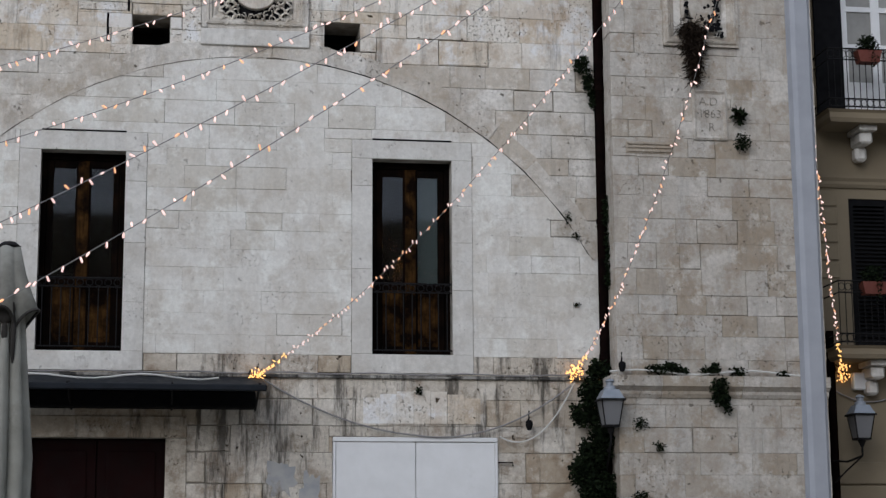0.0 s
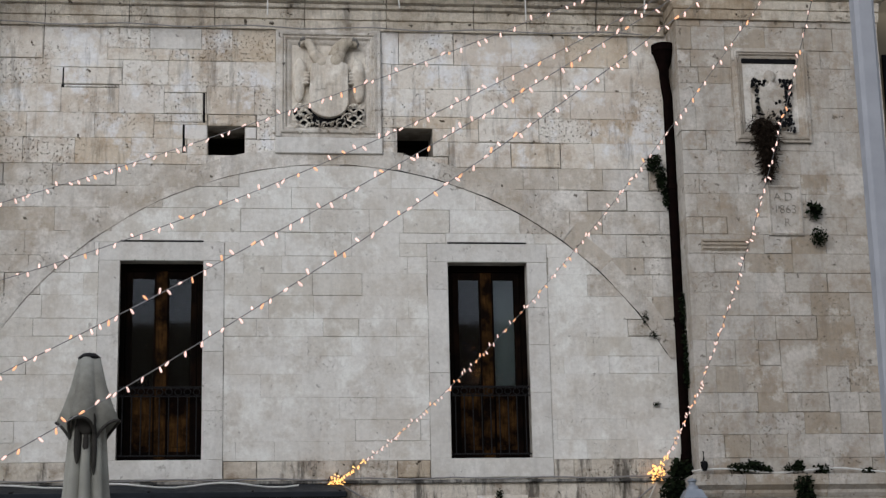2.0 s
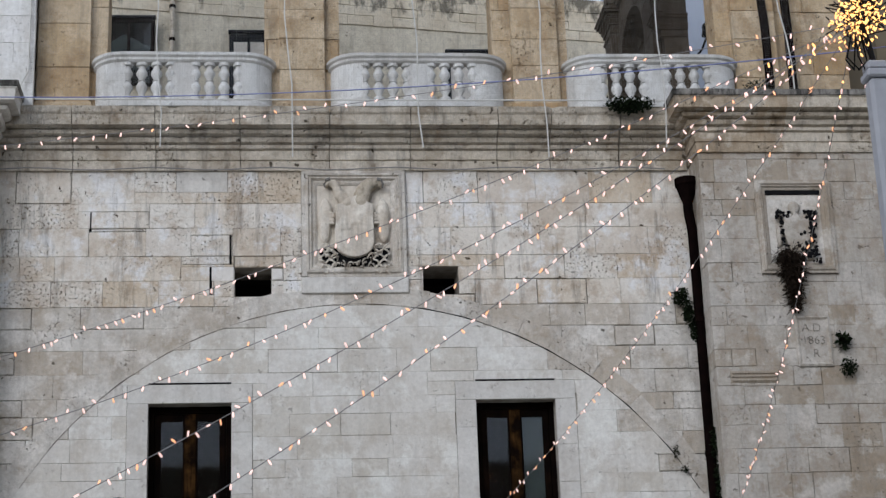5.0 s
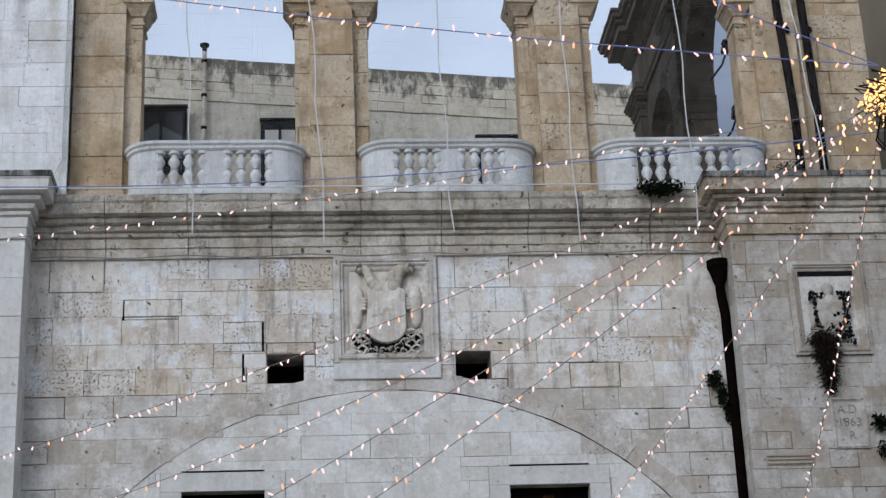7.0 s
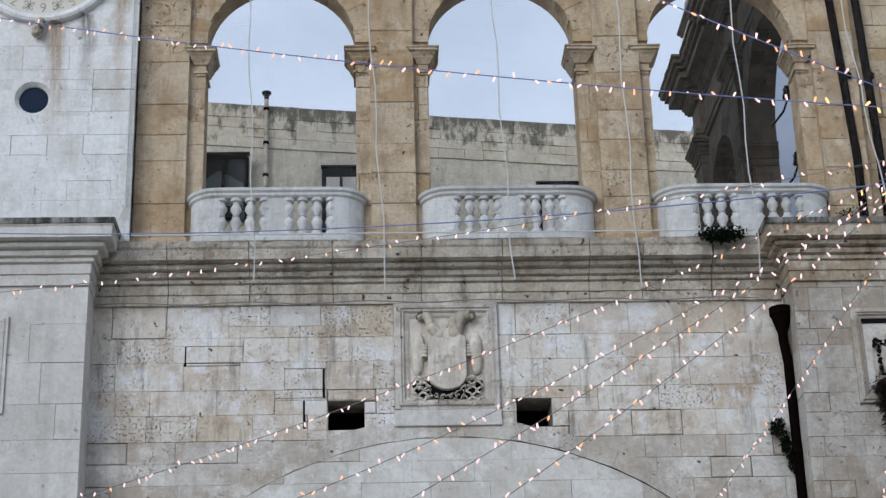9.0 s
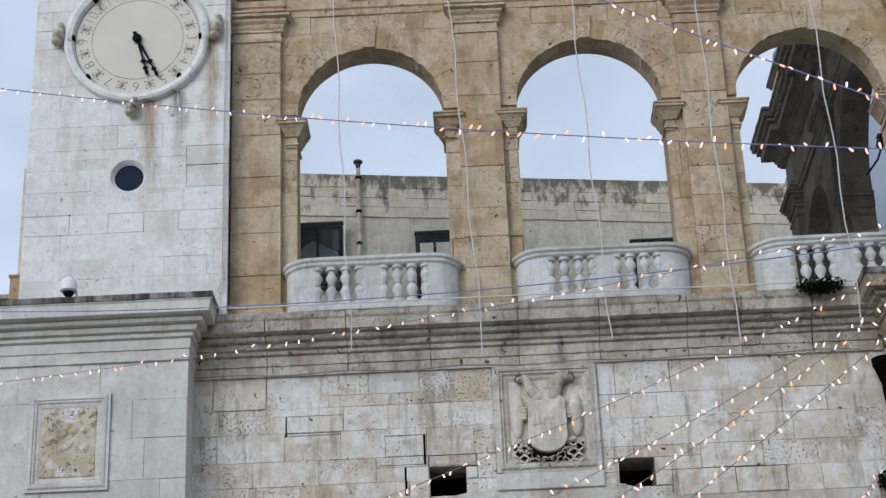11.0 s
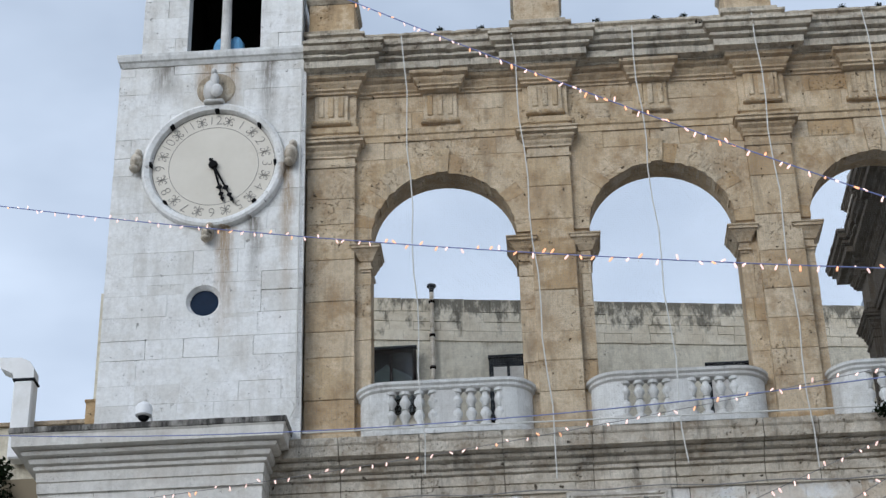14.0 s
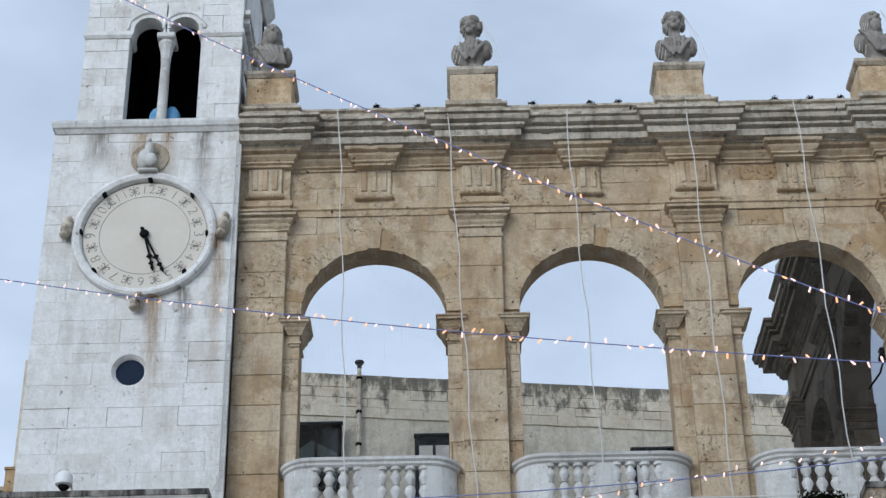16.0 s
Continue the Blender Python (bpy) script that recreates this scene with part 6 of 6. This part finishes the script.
part("cap", Shape().lathe([(0, 3.665), (0.04, 3.66), (0.07, 3.635), (0.068, 3.62), (0, 3.62)], (0, 0, 0), 20), M_IRON, um, "dark cap", 50)
part("pole", Shape().lathe([(0.024, 0.05), (0.024, 3.6)], (0, 0, 0), 10), M_IRON, um)
part("base", Shape().lathe([(0, 0), (0.4, 0), (0.4, 0.06), (0.05, 0.09), (0.04, 0.3), (0, 0.3)], (0, 0, 0), 24), M_IRON, um)

def spotlight(x, y, z, label):
    t2 = thing("wall_spotlight", label, "spotlight", (x, y, z), "small spotlights")
    part("housing", Shape().lathe([(0, -0.07), (0.03, -0.06), (0.05, 0.0), (0.05, 0.05), (0.03, 0.07), (0, 0.07)], (0, -0.06, 0), 10), M_BLACK, t2, smooth=50)
    part("bracket", Shape().tube([(0, 0.06, 0.0), (0, -0.05, 0.1), (0, -0.05, 0.2)], 0.012), M_BLACK, t2)


spotlight(4.90, 23.93, 3.70, "small black spotlight fixed to the lower wall")
spotlight(6.06, 23.33, 4.44, "small black spotlight standing on the pier ledge")

# ---- house with balconies ----
HY = 25.0
house = thing("balcony_house", "ochre plastered house with iron balconies and dark shutters", "house", (9.0, HY, 0))
hol = [(1.05, 2.25, 8.45, 10.9), (1.05, 2.25, 4.95, 7.22)]
part("wall", slab(0.0, 6.0, 0, 11.6, 0, 0.5, hol), M_YELLOW, house)
part("side_wall", Shape().box(-0.02, 6.0, 0.5, 6.0, 0, 11.6), M_DARK, house)
part("string_moulding", Shape().sweep([(-0.02, 7.38), (0.03, 7.38), (0.06, 7.43), (0.06, 7.47), (0.09, 7.52), (0.09, 7.57), (-0.02, 7.57)], [(0, 0), (6, 0)]), M_YELLOW, house)
for z in (7.07, 6.80, 6.52, 6.25, 5.98):
    part("rustic_band", Shape().box(0.05, 0.86, -0.025, 0.0, z + 0.03, z + 0.26, 0.008), M_YELLOW, house)
for z in (3.3, 2.95, 2.6, 2.25):
    part("rustic_block", Shape().box(0.45, 1.9, -0.04, 0.0, z - 0.32, z, 0.015), M_YELLOW, house)


def balcony(z, x0, x1, label):
    b = part("balcony", Shape().sweep([(-0.6, z - 0.18), (0.0, z - 0.18), (0.03, z - 0.12), (0.03, z - 0.04), (0.07, z), (-0.6, z)], [(x0, 0), (x0, -0.62), (x1, -0.62), (x1, 0)]).box(x0, x1, -0.62, 0, z - 0.17, z - 0.01), M_YELLOW, house, label)
    rails = Shape()
    for h in (0.06, 0.18, 0.78, 0.95):
        rails.tube([(x0, 0, z + h), (x0, -0.6, z + h), (x1, -0.6, z + h)], 0.012, 5)
    r = part("railing", rails, M_IRON, b, "black wrought iron railing")
    n = int((x1 - x0) / 0.095)
    for k in range(n + 1):
        x = x0 + (x1 - x0) * k / n
        part("railing_bar", Shape().tube([(x, -0.6, z), (x, -0.6, z + 0.95)], 0.007, 4), M_IRON, b)
        for zz in (z + 0.12, z + 0.865):
            part("railing_ring", Shape().tube([(x + 0.047 + 0.045 * math.cos(q * math.pi / 5), -0.6, zz + 0.055 * math.sin(q * math.pi / 5)) for q in range(11)], 0.006, 4), M_IRON, b)
    for x in (x0 + 0.62, x1 - 0.5):
        part("corbel", Shape().box(x - 0.14, x + 0.14, -0.5, 0, z - 0.26, z - 0.18, 0.01).box(x - 0.1, x + 0.1, -0.42, 0, z - 0.44, z - 0.26, 0.03).box(x - 0.09, x + 0.09, -0.2, 0, z - 0.66, z - 0.44, 0.04), M_TRIM, b, "carved stone corbel")


balcony(8.42, 0.60, 4.0, "moulded stone balcony slab")
balcony(4.92, 0.60, 4.0, "moulded stone balcony slab")
for z0, z1 in ((4.95, 7.22),):
    lf = part("shutter", Shape().box(1.05, 1.13, 0.02, 0.08, z0, z1).box(1.62, 1.66, 0.02, 0.08, z0, z1).box(1.13, 1.62, 0.02, 0.08, z0, z0 + 0.1).box(1.13, 1.62, 0.02, 0.08, z1 - 0.1, z1), M_BLACK, house, "dark louvred shutter")
    k = z0 + 0.13
    while k < z1 - 0.1:
        part("slat", Shape().prism([(1.13, k), (1.62, k), (1.62, k + 0.03), (1.13, k + 0.03)], 0.03, 0.075), M_BLACK, lf)
        k += 0.06
part("shutter_open", Shape().box(0.62, 1.06, -0.06, -0.02, 8.45, 10.9, 0.006), M_BLACK, house, "dark open shutter leaf")
upper_door = part("door_leaf", slab(1.05, 2.25, 8.45, 10.9, 0.06, 0.12, [(1.19, 1.58, z, z + 0.52) for z in (9.05, 9.65, 10.25)] + [(1.72, 2.11, z, z + 0.52) for z in (9.05, 9.65, 10.25)]), M_WHITE, house, "white painted balcony door")
for x in (1.18, 1.71):
    for z in (9.04, 9.64, 10.24):
        part("pane", Shape().box(x, x + 0.41, 0.086, 0.092, z, z + 0.54), M_NET, upper_door, "pale curtained pane")
part("door_leaf", Shape().box(1.66, 2.25, 0.1, 0.14, 4.95, 7.22), M_BLACK, house, "dark balcony door")
for x, z, s0 in ((1.22, 9.30, 51), (1.12, 5.82, 52)):
    p = thing("flower_box", "terracotta flower box on the balcony railing", "flower pot", (9.0 + x, HY - 0.62, z - 0.06), "flower boxes on the balconies")
    part("box", Shape().prism([(-0.15, -0.09), (0.15, -0.09), (0.19, 0.09), (-0.19, 0.09)], -0.08, 0.1), M_TERRA, p)
    rr, sh = random.Random(s0), Shape()
    leaves(sh, rr, (0.0, 0, 0.20), (0.17, 0.1, 0.14), 420, 0.05)
    leaves(sh, rr, (0.05, -0.08, 0.0), (0.06, 0.04, 0.2), 60, 0.05)
    part("plant", sh, M_LEAF, p, "dark green leaves")
box = tagged(part("junction_box", Shape().box(-0.125, 0.125, -0.12, 0.0, -0.125, 0.125, 0.015), M_WHITE, at=(10.08, HY, 4.47)), "white plastic junction box on the house wall", "box")
cable("wall_cable", "grey cable looping beside the junction box", hang((9.6, 24.97, 4.4), (10.9, 24.97, 4.45), 0.25), 0.012, M_CABLE)
downpipe([(9.62, 24.9, 5.2), (9.62, 24.9, 3.0), (9.62, 24.9, 0.0)], 0.06, "dark metal downpipe at the house corner")
far = thing("pink_house", "tall house with pinkish plaster beyond the pier", "house", (12.5, 30.0, 0))
part("wall", Shape().box(0, 8, 0, 6, 0, 19.5), M_PINK, far)
part("corner_strip", Shape().box(-1.1, 0.0, 0.2, 6, 0, 19.5), M_YELLOW, far, "pale plaster corner strip")

# ---- things beside and on the tower base ----
low = thing("roof_house", "low weathered house with a roof wall beside the tower", "house", (-11.5, 27.5, 0))
part("wall", Shape().box(0, 4.4, 0, 6, 0, 13.7), M_BACK, low)
part("coping", Shape().box(-0.05, 4.4, -0.06, 0.2, 13.7, 13.78, 0.01), M_CORN, low)
part("roof_shed", Shape().box(2.9, 3.5, -0.9, 0, 11.2, 12.4), M_YELLOW, low)
duct = thing("vent_duct", "pale painted metal vent duct with a bent top", "duct", (-8.58, 27.3, 13.0))
part("shaft", Shape().box(-0.17, 0.17, -0.15, 0.15, 0.0, 1.42, 0.03), M_WHITE, duct)
bend = [(-0.17, 1.42), (0.17, 1.42), (0.16, 1.62), (0.08, 1.76), (-0.08, 1.84), (-0.48, 1.86), (-0.42, 1.66), (-0.3, 1.60), (-0.2, 1.54)]
part("elbow", Shape().prism(bend, -0.15, 0.15), M_WHITE, duct)
part("flange", Shape().box(-0.19, 0.19, -0.17, 0.17, 1.41, 1.45, 0.008), M_CANOPY, duct)
chim = tagged(part("chimney_stub", Shape().box(-0.09, 0.2, -0.1, 0.1, 0.0, 0.42, 0.01).box(-0.11, 0.22, -0.12, 0.12, 0.40, 0.45, 0.008), M_TUFA, at=(-7.46, 27.5, 13.66)), "small brown chimney stub behind the tower", "chimney")
tree = thing("tree", "dark leafy tree beside the tower base", "tree", (-8.9, 26.6, 0))
rnd = random.Random(66)
part("trunk", Shape().tube([(0, 0, 0), (0.05, 0, 5), (0.0, 0.05, 9.0), (0.1, 0, 11.5)], 0.16, 8, 0.4).tube([(0.0, 0, 9.0), (-0.4, -0.1, 10.5), (-0.6, -0.1, 11.8)], 0.06, 6, 0.4).tube([(0.0, 0, 9.5), (0.35, -0.1, 11.0), (0.3, -0.1, 12.2)], 0.05, 6, 0.4), M_TWIG, tree)
sh = Shape()
for c, r in (((0.1, 0, 12.2), 0.45), ((-0.5, 0, 12.0), 0.5), ((0.3, -0.1, 11.7), 0.4), ((-0.2, 0, 11.4), 0.6), ((0.2, 0, 12.55), 0.22), ((-0.9, 0, 11.5), 0.5), ((0.25, 0, 11.0), 0.45), ((-0.4, 0, 10.6), 0.6)):
    leaves(sh, rnd, c, (r, r * 0.8, r), int(1500 * r), 0.09)
part("crown", sh, M_LEAF, tree, "dense dark green leaves")
cctv = thing("dome_camera", "white dome security camera on the cornice edge", "security camera", (-5.50, 23.02, 11.74))
part("housing", Shape().lathe([(0, 0.28), (0.05, 0.28), (0.10, 0.24), (0.12, 0.20), (0.12, 0.08), (0.095, 0.06), (0, 0.06)], (0, 0, 0), 20), M_WHITE, cctv, smooth=40)
part("dome", Shape().ball((0, 0, 0.06), 0.08, 0.08, 0.07, 14, 8), M_BLACK, cctv, "dark dome", 60)
part("arm", Shape().tube([(0, 0, 0.28), (0, 0.35, 0.28), (0, 0.65, 0.20)], 0.02), M_WHITE, cctv)

# ---- building behind the terrace ----
def back_y(x):
    return 33.2 + (x + 9.0) * 3.4 / 23.0


def back_window(n, x0, x1, top, blind, label):
    y = min(back_y(x0), back_y(x1)) - 0.03
    w = thing("back_window", label, "window", ((x0 + x1) / 2, y, top - 1.4), "windows of the back building")
    hw = (x1 - x0) / 2
    # near-black box: the room's shade is in its colour
    part("recess", Shape().box(-hw, hw, -0.01, 0.4, 0, 1.4), M_DARK, w)
    part("pane", Shape().box(-hw + 0.04, hw - 0.04, -0.024, -0.018, 0.0, 1.36), M_GLASS, w)
    part("window_frame", Shape().box(-hw - 0.04, -hw + 0.04, -0.05, 0.02, 0, 1.4).box(hw - 0.04, hw + 0.04, -0.05, 0.02, 0, 1.4).box(-0.03, 0.03, -0.04, 0.02, 0, 1.35).box(-hw, hw, -0.05, 0.02, 1.36, 1.44), M_CANOPY if blind else M_PIPE, w)
    if blind:
        part("roller_blind", Shape().box(-hw + 0.05, hw - 0.05, -0.03, 0.0, 0.0, 1.24), M_TRIM, w, "half-lowered grey roller blind")
        for k in range(3):
            part("blind_slat", Shape().box(-hw + 0.05, hw - 0.05, -0.04, -0.02, 1.25 + k * 0.04, 1.28 + k * 0.04), M_CANOPY, w)
    else:
        # pale gable shape paints a reflection into this window
        part("roller_blind", Shape().prism([(-hw + 0.05, 0.3), (-hw + 0.05, 0.85), (-0.1, 1.1), (hw - 0.06, 0.8), (hw - 0.06, 0.3)], -0.016, -0.011), M_FROST, w, "pale gable reflection painted behind the pane")
    part("hood", Shape().box(-hw - 0.06, hw + 0.06, -0.12, 0.02, 1.44, 1.48), M_CANOPY, w)


back_window(1, -3.42, -2.44, 17.88, False, "dark wide window with a hood in the plaster wall")
back_window(2, -0.85, -0.12, 17.74, True, "window with a grey roller blind in the plaster wall")
back_window(3, 3.75, 4.75, 17.64, True, "shuttered grey window in the plaster wall")
vent = thing("vent_pipe", "grey metal vent pipe with a cap against the back wall", "pipe", (-2.06, back_y(-2.06) - 0.1, 16.5))
part("pipe", Shape().lathe([(0.045, 0), (0.045, 2.95)], (0, 0, 0), 10), M_CORN, vent)
part("cap", Shape().lathe([(0, 3.0), (0.10, 2.98), (0.10, 2.94), (0.055, 2.91), (0.045, 2.80)], (0, 0, 0), 12), M_CANOPY, vent)
for k in (1.0, 1.75, 2.55):
    part("collar", Shape().lathe([(0.045, k), (0.065, k + 0.01), (0.065, k + 0.06), (0.045, k + 0.07)], (0, 0, 0), 10), M_PIPE, vent)
# ---- side wing behind the third arch: the same arcade, turned along the terrace ----
wing = thing("wall_wing", "dark tufa side wing with weathered arches and a heavy cornice", "wall", (6.62, 31.72, 0), kind="structure")
wing.rotation_euler = (0, 0, radians(-90))
WLEN = 7.2
WING_PIERS = [(0.02, 0.70), (3.40, 4.08)]
WING_ARCHES = [(2.02, 1.125), (5.78, 1.46)]
sh = Shape()
side = [0.0] + [c + k * r for c, r in WING_ARCHES for k in (-1, 1)] + [WLEN + 0.06]
for a, b in zip(side[::2], side[1::2]):
    if b > a:
        sh.box(a, b, 0.03, 0.45, 11.4, 17.0)
for c, r in WING_ARCHES:
    for half in (-1, 1):
        arc = [(c + half * r * math.cos(k * math.pi / 24), SPRING + 0.1 + r * math.sin(k * math.pi / 24)) for k in range(13)]
        sh.prism([(c + half * r, SPRING)] + arc + [(c, 17.0), (c + half * r, 17.0)], 0.03, 0.45)
part("wall_core", sh, M_DARKTUFA, wing)
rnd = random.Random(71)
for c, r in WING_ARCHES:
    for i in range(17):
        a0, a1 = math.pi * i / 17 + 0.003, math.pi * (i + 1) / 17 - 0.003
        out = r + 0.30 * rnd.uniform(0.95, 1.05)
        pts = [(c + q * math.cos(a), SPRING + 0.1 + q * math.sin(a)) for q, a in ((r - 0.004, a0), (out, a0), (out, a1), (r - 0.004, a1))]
        part("voussoir", Shape().prism(pts, -0.03 - rnd.uniform(0, 0.012), 0.2), M_DARKTUFA, wing)
    for half in (-1, 1):
        x0, x1 = sorted((c + half * r, c + half * (r + 0.14)))
        if x1 < WLEN:
            part("impost", mould(x0, x1, -0.02, 14.45, SPRING, IMPOST, 0.45), M_DARKTUFA, wing)
for a, b in WING_PIERS:
    zs = courses(11.75, 16.27, 0.42, 0.72, rnd)
    for z0, z1 in zip(zs, zs[1:]):
        sh = Shape()
        block_shape(sh, b - a, z1 - z0, 0.16, rnd, 0.004, 0.01, 0.004)
        part("pilaster_stone", sh, M_DARKTUFA, wing, at=((a + b) / 2, -0.12, (z0 + z1) / 2))
    part("capital", mould(a, b, -0.12, 16.27, 16.76, CAPITAL), M_DARKTUFA, wing)
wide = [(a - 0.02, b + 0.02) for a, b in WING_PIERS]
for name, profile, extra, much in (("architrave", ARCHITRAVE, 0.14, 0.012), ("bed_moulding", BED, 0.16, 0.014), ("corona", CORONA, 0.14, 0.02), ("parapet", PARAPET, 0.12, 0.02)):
    part(name, worn(Shape().sweep(profile, fine(broken(0.0, extra, wide, -0.02, WLEN), 0.09)), much), M_DARKTUFA, wing)
part("frieze", Shape().sweep([(-0.4, 17.0), (0.0, 17.0), (0.0, 17.62), (-0.4, 17.62)], broken(0.02, 0.10, wide, -0.02, WLEN)), M_DARKTUFA, wing)
for a, b in WING_PIERS:
    mid = (a + b) / 2
    ped = part("pedestal", Shape().box(mid - 0.46, mid + 0.46, -0.21, 0.67, 18.76, 18.86, 0.015).box(mid - 0.375, mid + 0.375, -0.14, 0.61, 18.86, 19.42, 0.012), M_LICHEN, wing, "square weathered stone pedestal")
    part("pedestal_cap", Shape().sweep([(-0.3, 19.40), (0.0, 19.40), (0.04, 19.44), (0.04, 19.47), (0.09, 19.51), (0.09, 19.56), (-0.3, 19.57)], [(mid - 0.375, 0.6), (mid - 0.375, -0.14), (mid + 0.375, -0.14), (mid + 0.375, 0.6)]).box(mid - 0.37, mid + 0.37, -0.13, 0.6, 19.41, 19.56), M_DARKTUFA, ped)
bust(6.75, 31.34, 19.57, 1, -80, "dark weathered stone bust on the side wing")


def floodlight(x, y, z, tilt, label):
    """A flat floodlight on a bent arm that is fixed below it."""
    f = thing("floodlight", label, "floodlight", (x, y, z), "floodlights on the terrace")
    body = part("housing", Shape().box(-0.06, 0.06, -0.07, 0.07, -0.09, 0.09, 0.02), M_BLACK, f)
    body.rotation_euler = (0, radians(tilt), 0)
    part("visor", Shape().box(-0.05, 0.07, -0.08, 0.08, 0.09, 0.11, 0.004), M_BLACK, f)
    part("arm", Shape().tube([(0, 0, -0.08), (-0.06, 0.1, -0.25), (-0.22, 0.3, -0.42)], 0.018, 6), M_BLACK, f)


floodlight(6.62, 24.72, 14.47, 15, "black floodlight on a bent arm under the side arch")
floodlight(6.67, 24.72, 13.33, 10, "small black floodlight on an arm beside the arch")

# ---- safety net and its ropes ----
net = thing("safety_net", "fine pale safety netting hung over the arcade", "net", (0, 0, 0))
sh = Shape()
NY, NX0, NX1, NZ0, NZ1 = 23.50, -3.35, 8.4, 10.78, 18.42
def net_y(z):
    return 23.46 if z < 11.65 else 23.42
x = NX0
while x < NX1:
    zs2 = (NZ0, 11.64, 11.66, NZ1)
    for a, b in zip(zs2, zs2[1:]):
        sh.add([(x, net_y(a), a), (x + 0.0010, net_y(a), a), (x + 0.0010, net_y(b), b), (x, net_y(b), b)], [(0, 1, 2, 3)])
    x += 0.036
z = NZ0
while z < NZ1:
    sh.add([(NX0, net_y(z), z), (NX1, net_y(z), z), (NX1, net_y(z), z + 0.0010), (NX0, net_y(z), z + 0.0010)], [(0, 1, 2, 3)])
    z += 0.036
tagged(part("mesh_threads", sh.mesh("mesh_threads", M_NET), M_NET, net), kind="stuff")
for xt, xb, zt, zb in ((-1.78, -1.56, 18.38, 10.9), (-0.05, 0.30, 18.33, 10.75), (1.84, 2.10, 18.33, 10.9), (3.78, 3.88, 18.45, 10.75), (5.50, 5.62, 18.38, 10.9), (7.05, 7.6, 17.5, 11.3)):
    pts = [(xt + (xb - xt) * k / 14 + 0.025 * math.sin(k * 1.7 + xt), net_y(zt + (zb - zt) * k / 14) - 0.02, zt + (zb - zt) * k / 14) for k in range(15)]
    part("rope", Shape().tube(pts, 0.010, 6), M_ROPE, net, "white hanging rope")
part("edge_rope", Shape().tube([(-3.3, 23.44, 11.62), (8.4, 23.44, 11.62)], 0.012, 5), M_ROPE, net, "pale edge rope")
part("side_rope", Shape().tube([(-3.42, 23.55, 18.0), (-3.42, 23.55, 12.1), (-3.55, 23.5, 11.75)], 0.012, 5), M_ROPE, net, "pale side cord")
for a, b in PIERS[1:]:
    mid = (a + b) / 2 + 0.02
    for side in (-1, 1):
        for w in (0.30, 0.36, 0.41):
            part("bust_net_cord", Shape().tube([(mid + side * 0.10, 23.9, 20.60), (mid + side * (w - 0.09), 23.85, 20.05), (mid + side * w, 23.82, 19.60)], 0.004, 4), M_ROPE, net, "thin white net cord")

# ---- stones of the walls ----
rnd = random.Random(11)
SUR = [(a - 0.287, b + 0.287, WIN_Z[0] - 0.262, WIN_Z[1] + 0.268) for a, b in WIN_X]
main_holes = SUR + list(HOLES) + [EMBLEM, DOOR, BOARD, (-1.36, -0.64, 10.435, 10.765)] + list(OPEN_JOINTS)
zs = courses(2.2, 4.36, 0.30, 0.42, rnd) + courses(4.64, 8.75, 0.24, 0.34, rnd) + courses(8.75, 10.80, 0.36, 0.46, rnd)[1:]

def main_stone(x, y, z):
    if z < 4.7:
        return M_LOWER
    inside = math.hypot(x - AX, z - AZ) < AR0 + 0.05
    return M_INFILL if inside or z < 5.2 else (M_WALL if z > 8.7 else M_SPANDREL)


masonry(wall_main, "stone_block", main_stone, -3.9, 6.07, WALL_Y, 0.06, zs, main_holes, (0.45, 1.0), 21, 0.0055, 0.009, single=400)
zs = courses(2.2, 10.9, 0.24, 0.36, rnd)
masonry(wall_pier, "stone_block", M_PIER, 6.03, 8.98, PIER_Y, 0.62, zs, [], (0.3, 0.75), 22, 0.003, 0.006, 0.004)
zs = courses(5.0, 10.95, 0.45, 0.6, rnd)
masonry(wall_tower_base, "stone_block", M_TRIM, -7.03, -3.85, PIER_Y, 0.62, zs, [], (0.7, 1.3), 23, 0.002, 0.003, 0.002)
zs = courses(11.6, 18.19, 0.30, 0.44, rnd)
masonry(wall_tower, "stone_block", M_TOWER, -6.36, -3.35, TOWER_Y, 0.10, zs, [(OCULUS[0] - 0.3, OCULUS[0] + 0.3, OCULUS[1] - 0.3, OCULUS[1] + 0.3)], (0.45, 1.0), 24, 0.0025, 0.004, 0.003)
zs = courses(11.45, SPRING, 0.36, 0.56, rnd) + courses(SPRING, 16.76, 0.30, 0.44, rnd)[1:]
masonry(arcade, "stone_block", M_TUFA, -3.38, 8.6, WALL_Y, 0.05, zs, bay_holes + arch_boxes, (0.45, 0.85), 25, 0.006, 0.010, 0.008)
zs = courses(18.2, 19.2, 0.2, 0.26, rnd)
masonry(top_courses, "parapet_stone", M_MOULD, 0.5, 17.5, -0.03, 0.1, zs, [], (0.3, 0.6), 26, 0.006, 0.009, 0.006)
zs = courses(18.40, 23.4, 0.28, 0.42, rnd)
masonry(bell, "stone_block", M_TOWER, BX0 - 0.02, BX1 + 0.02, BY, 0.10, zs, [(OX0, OX1, 18.38, 20.8), (BX0 - 0.1, BX1 + 0.1, 20.12, 20.24)], (0.4, 0.8), 27, 0.0025, 0.004, 0.003)
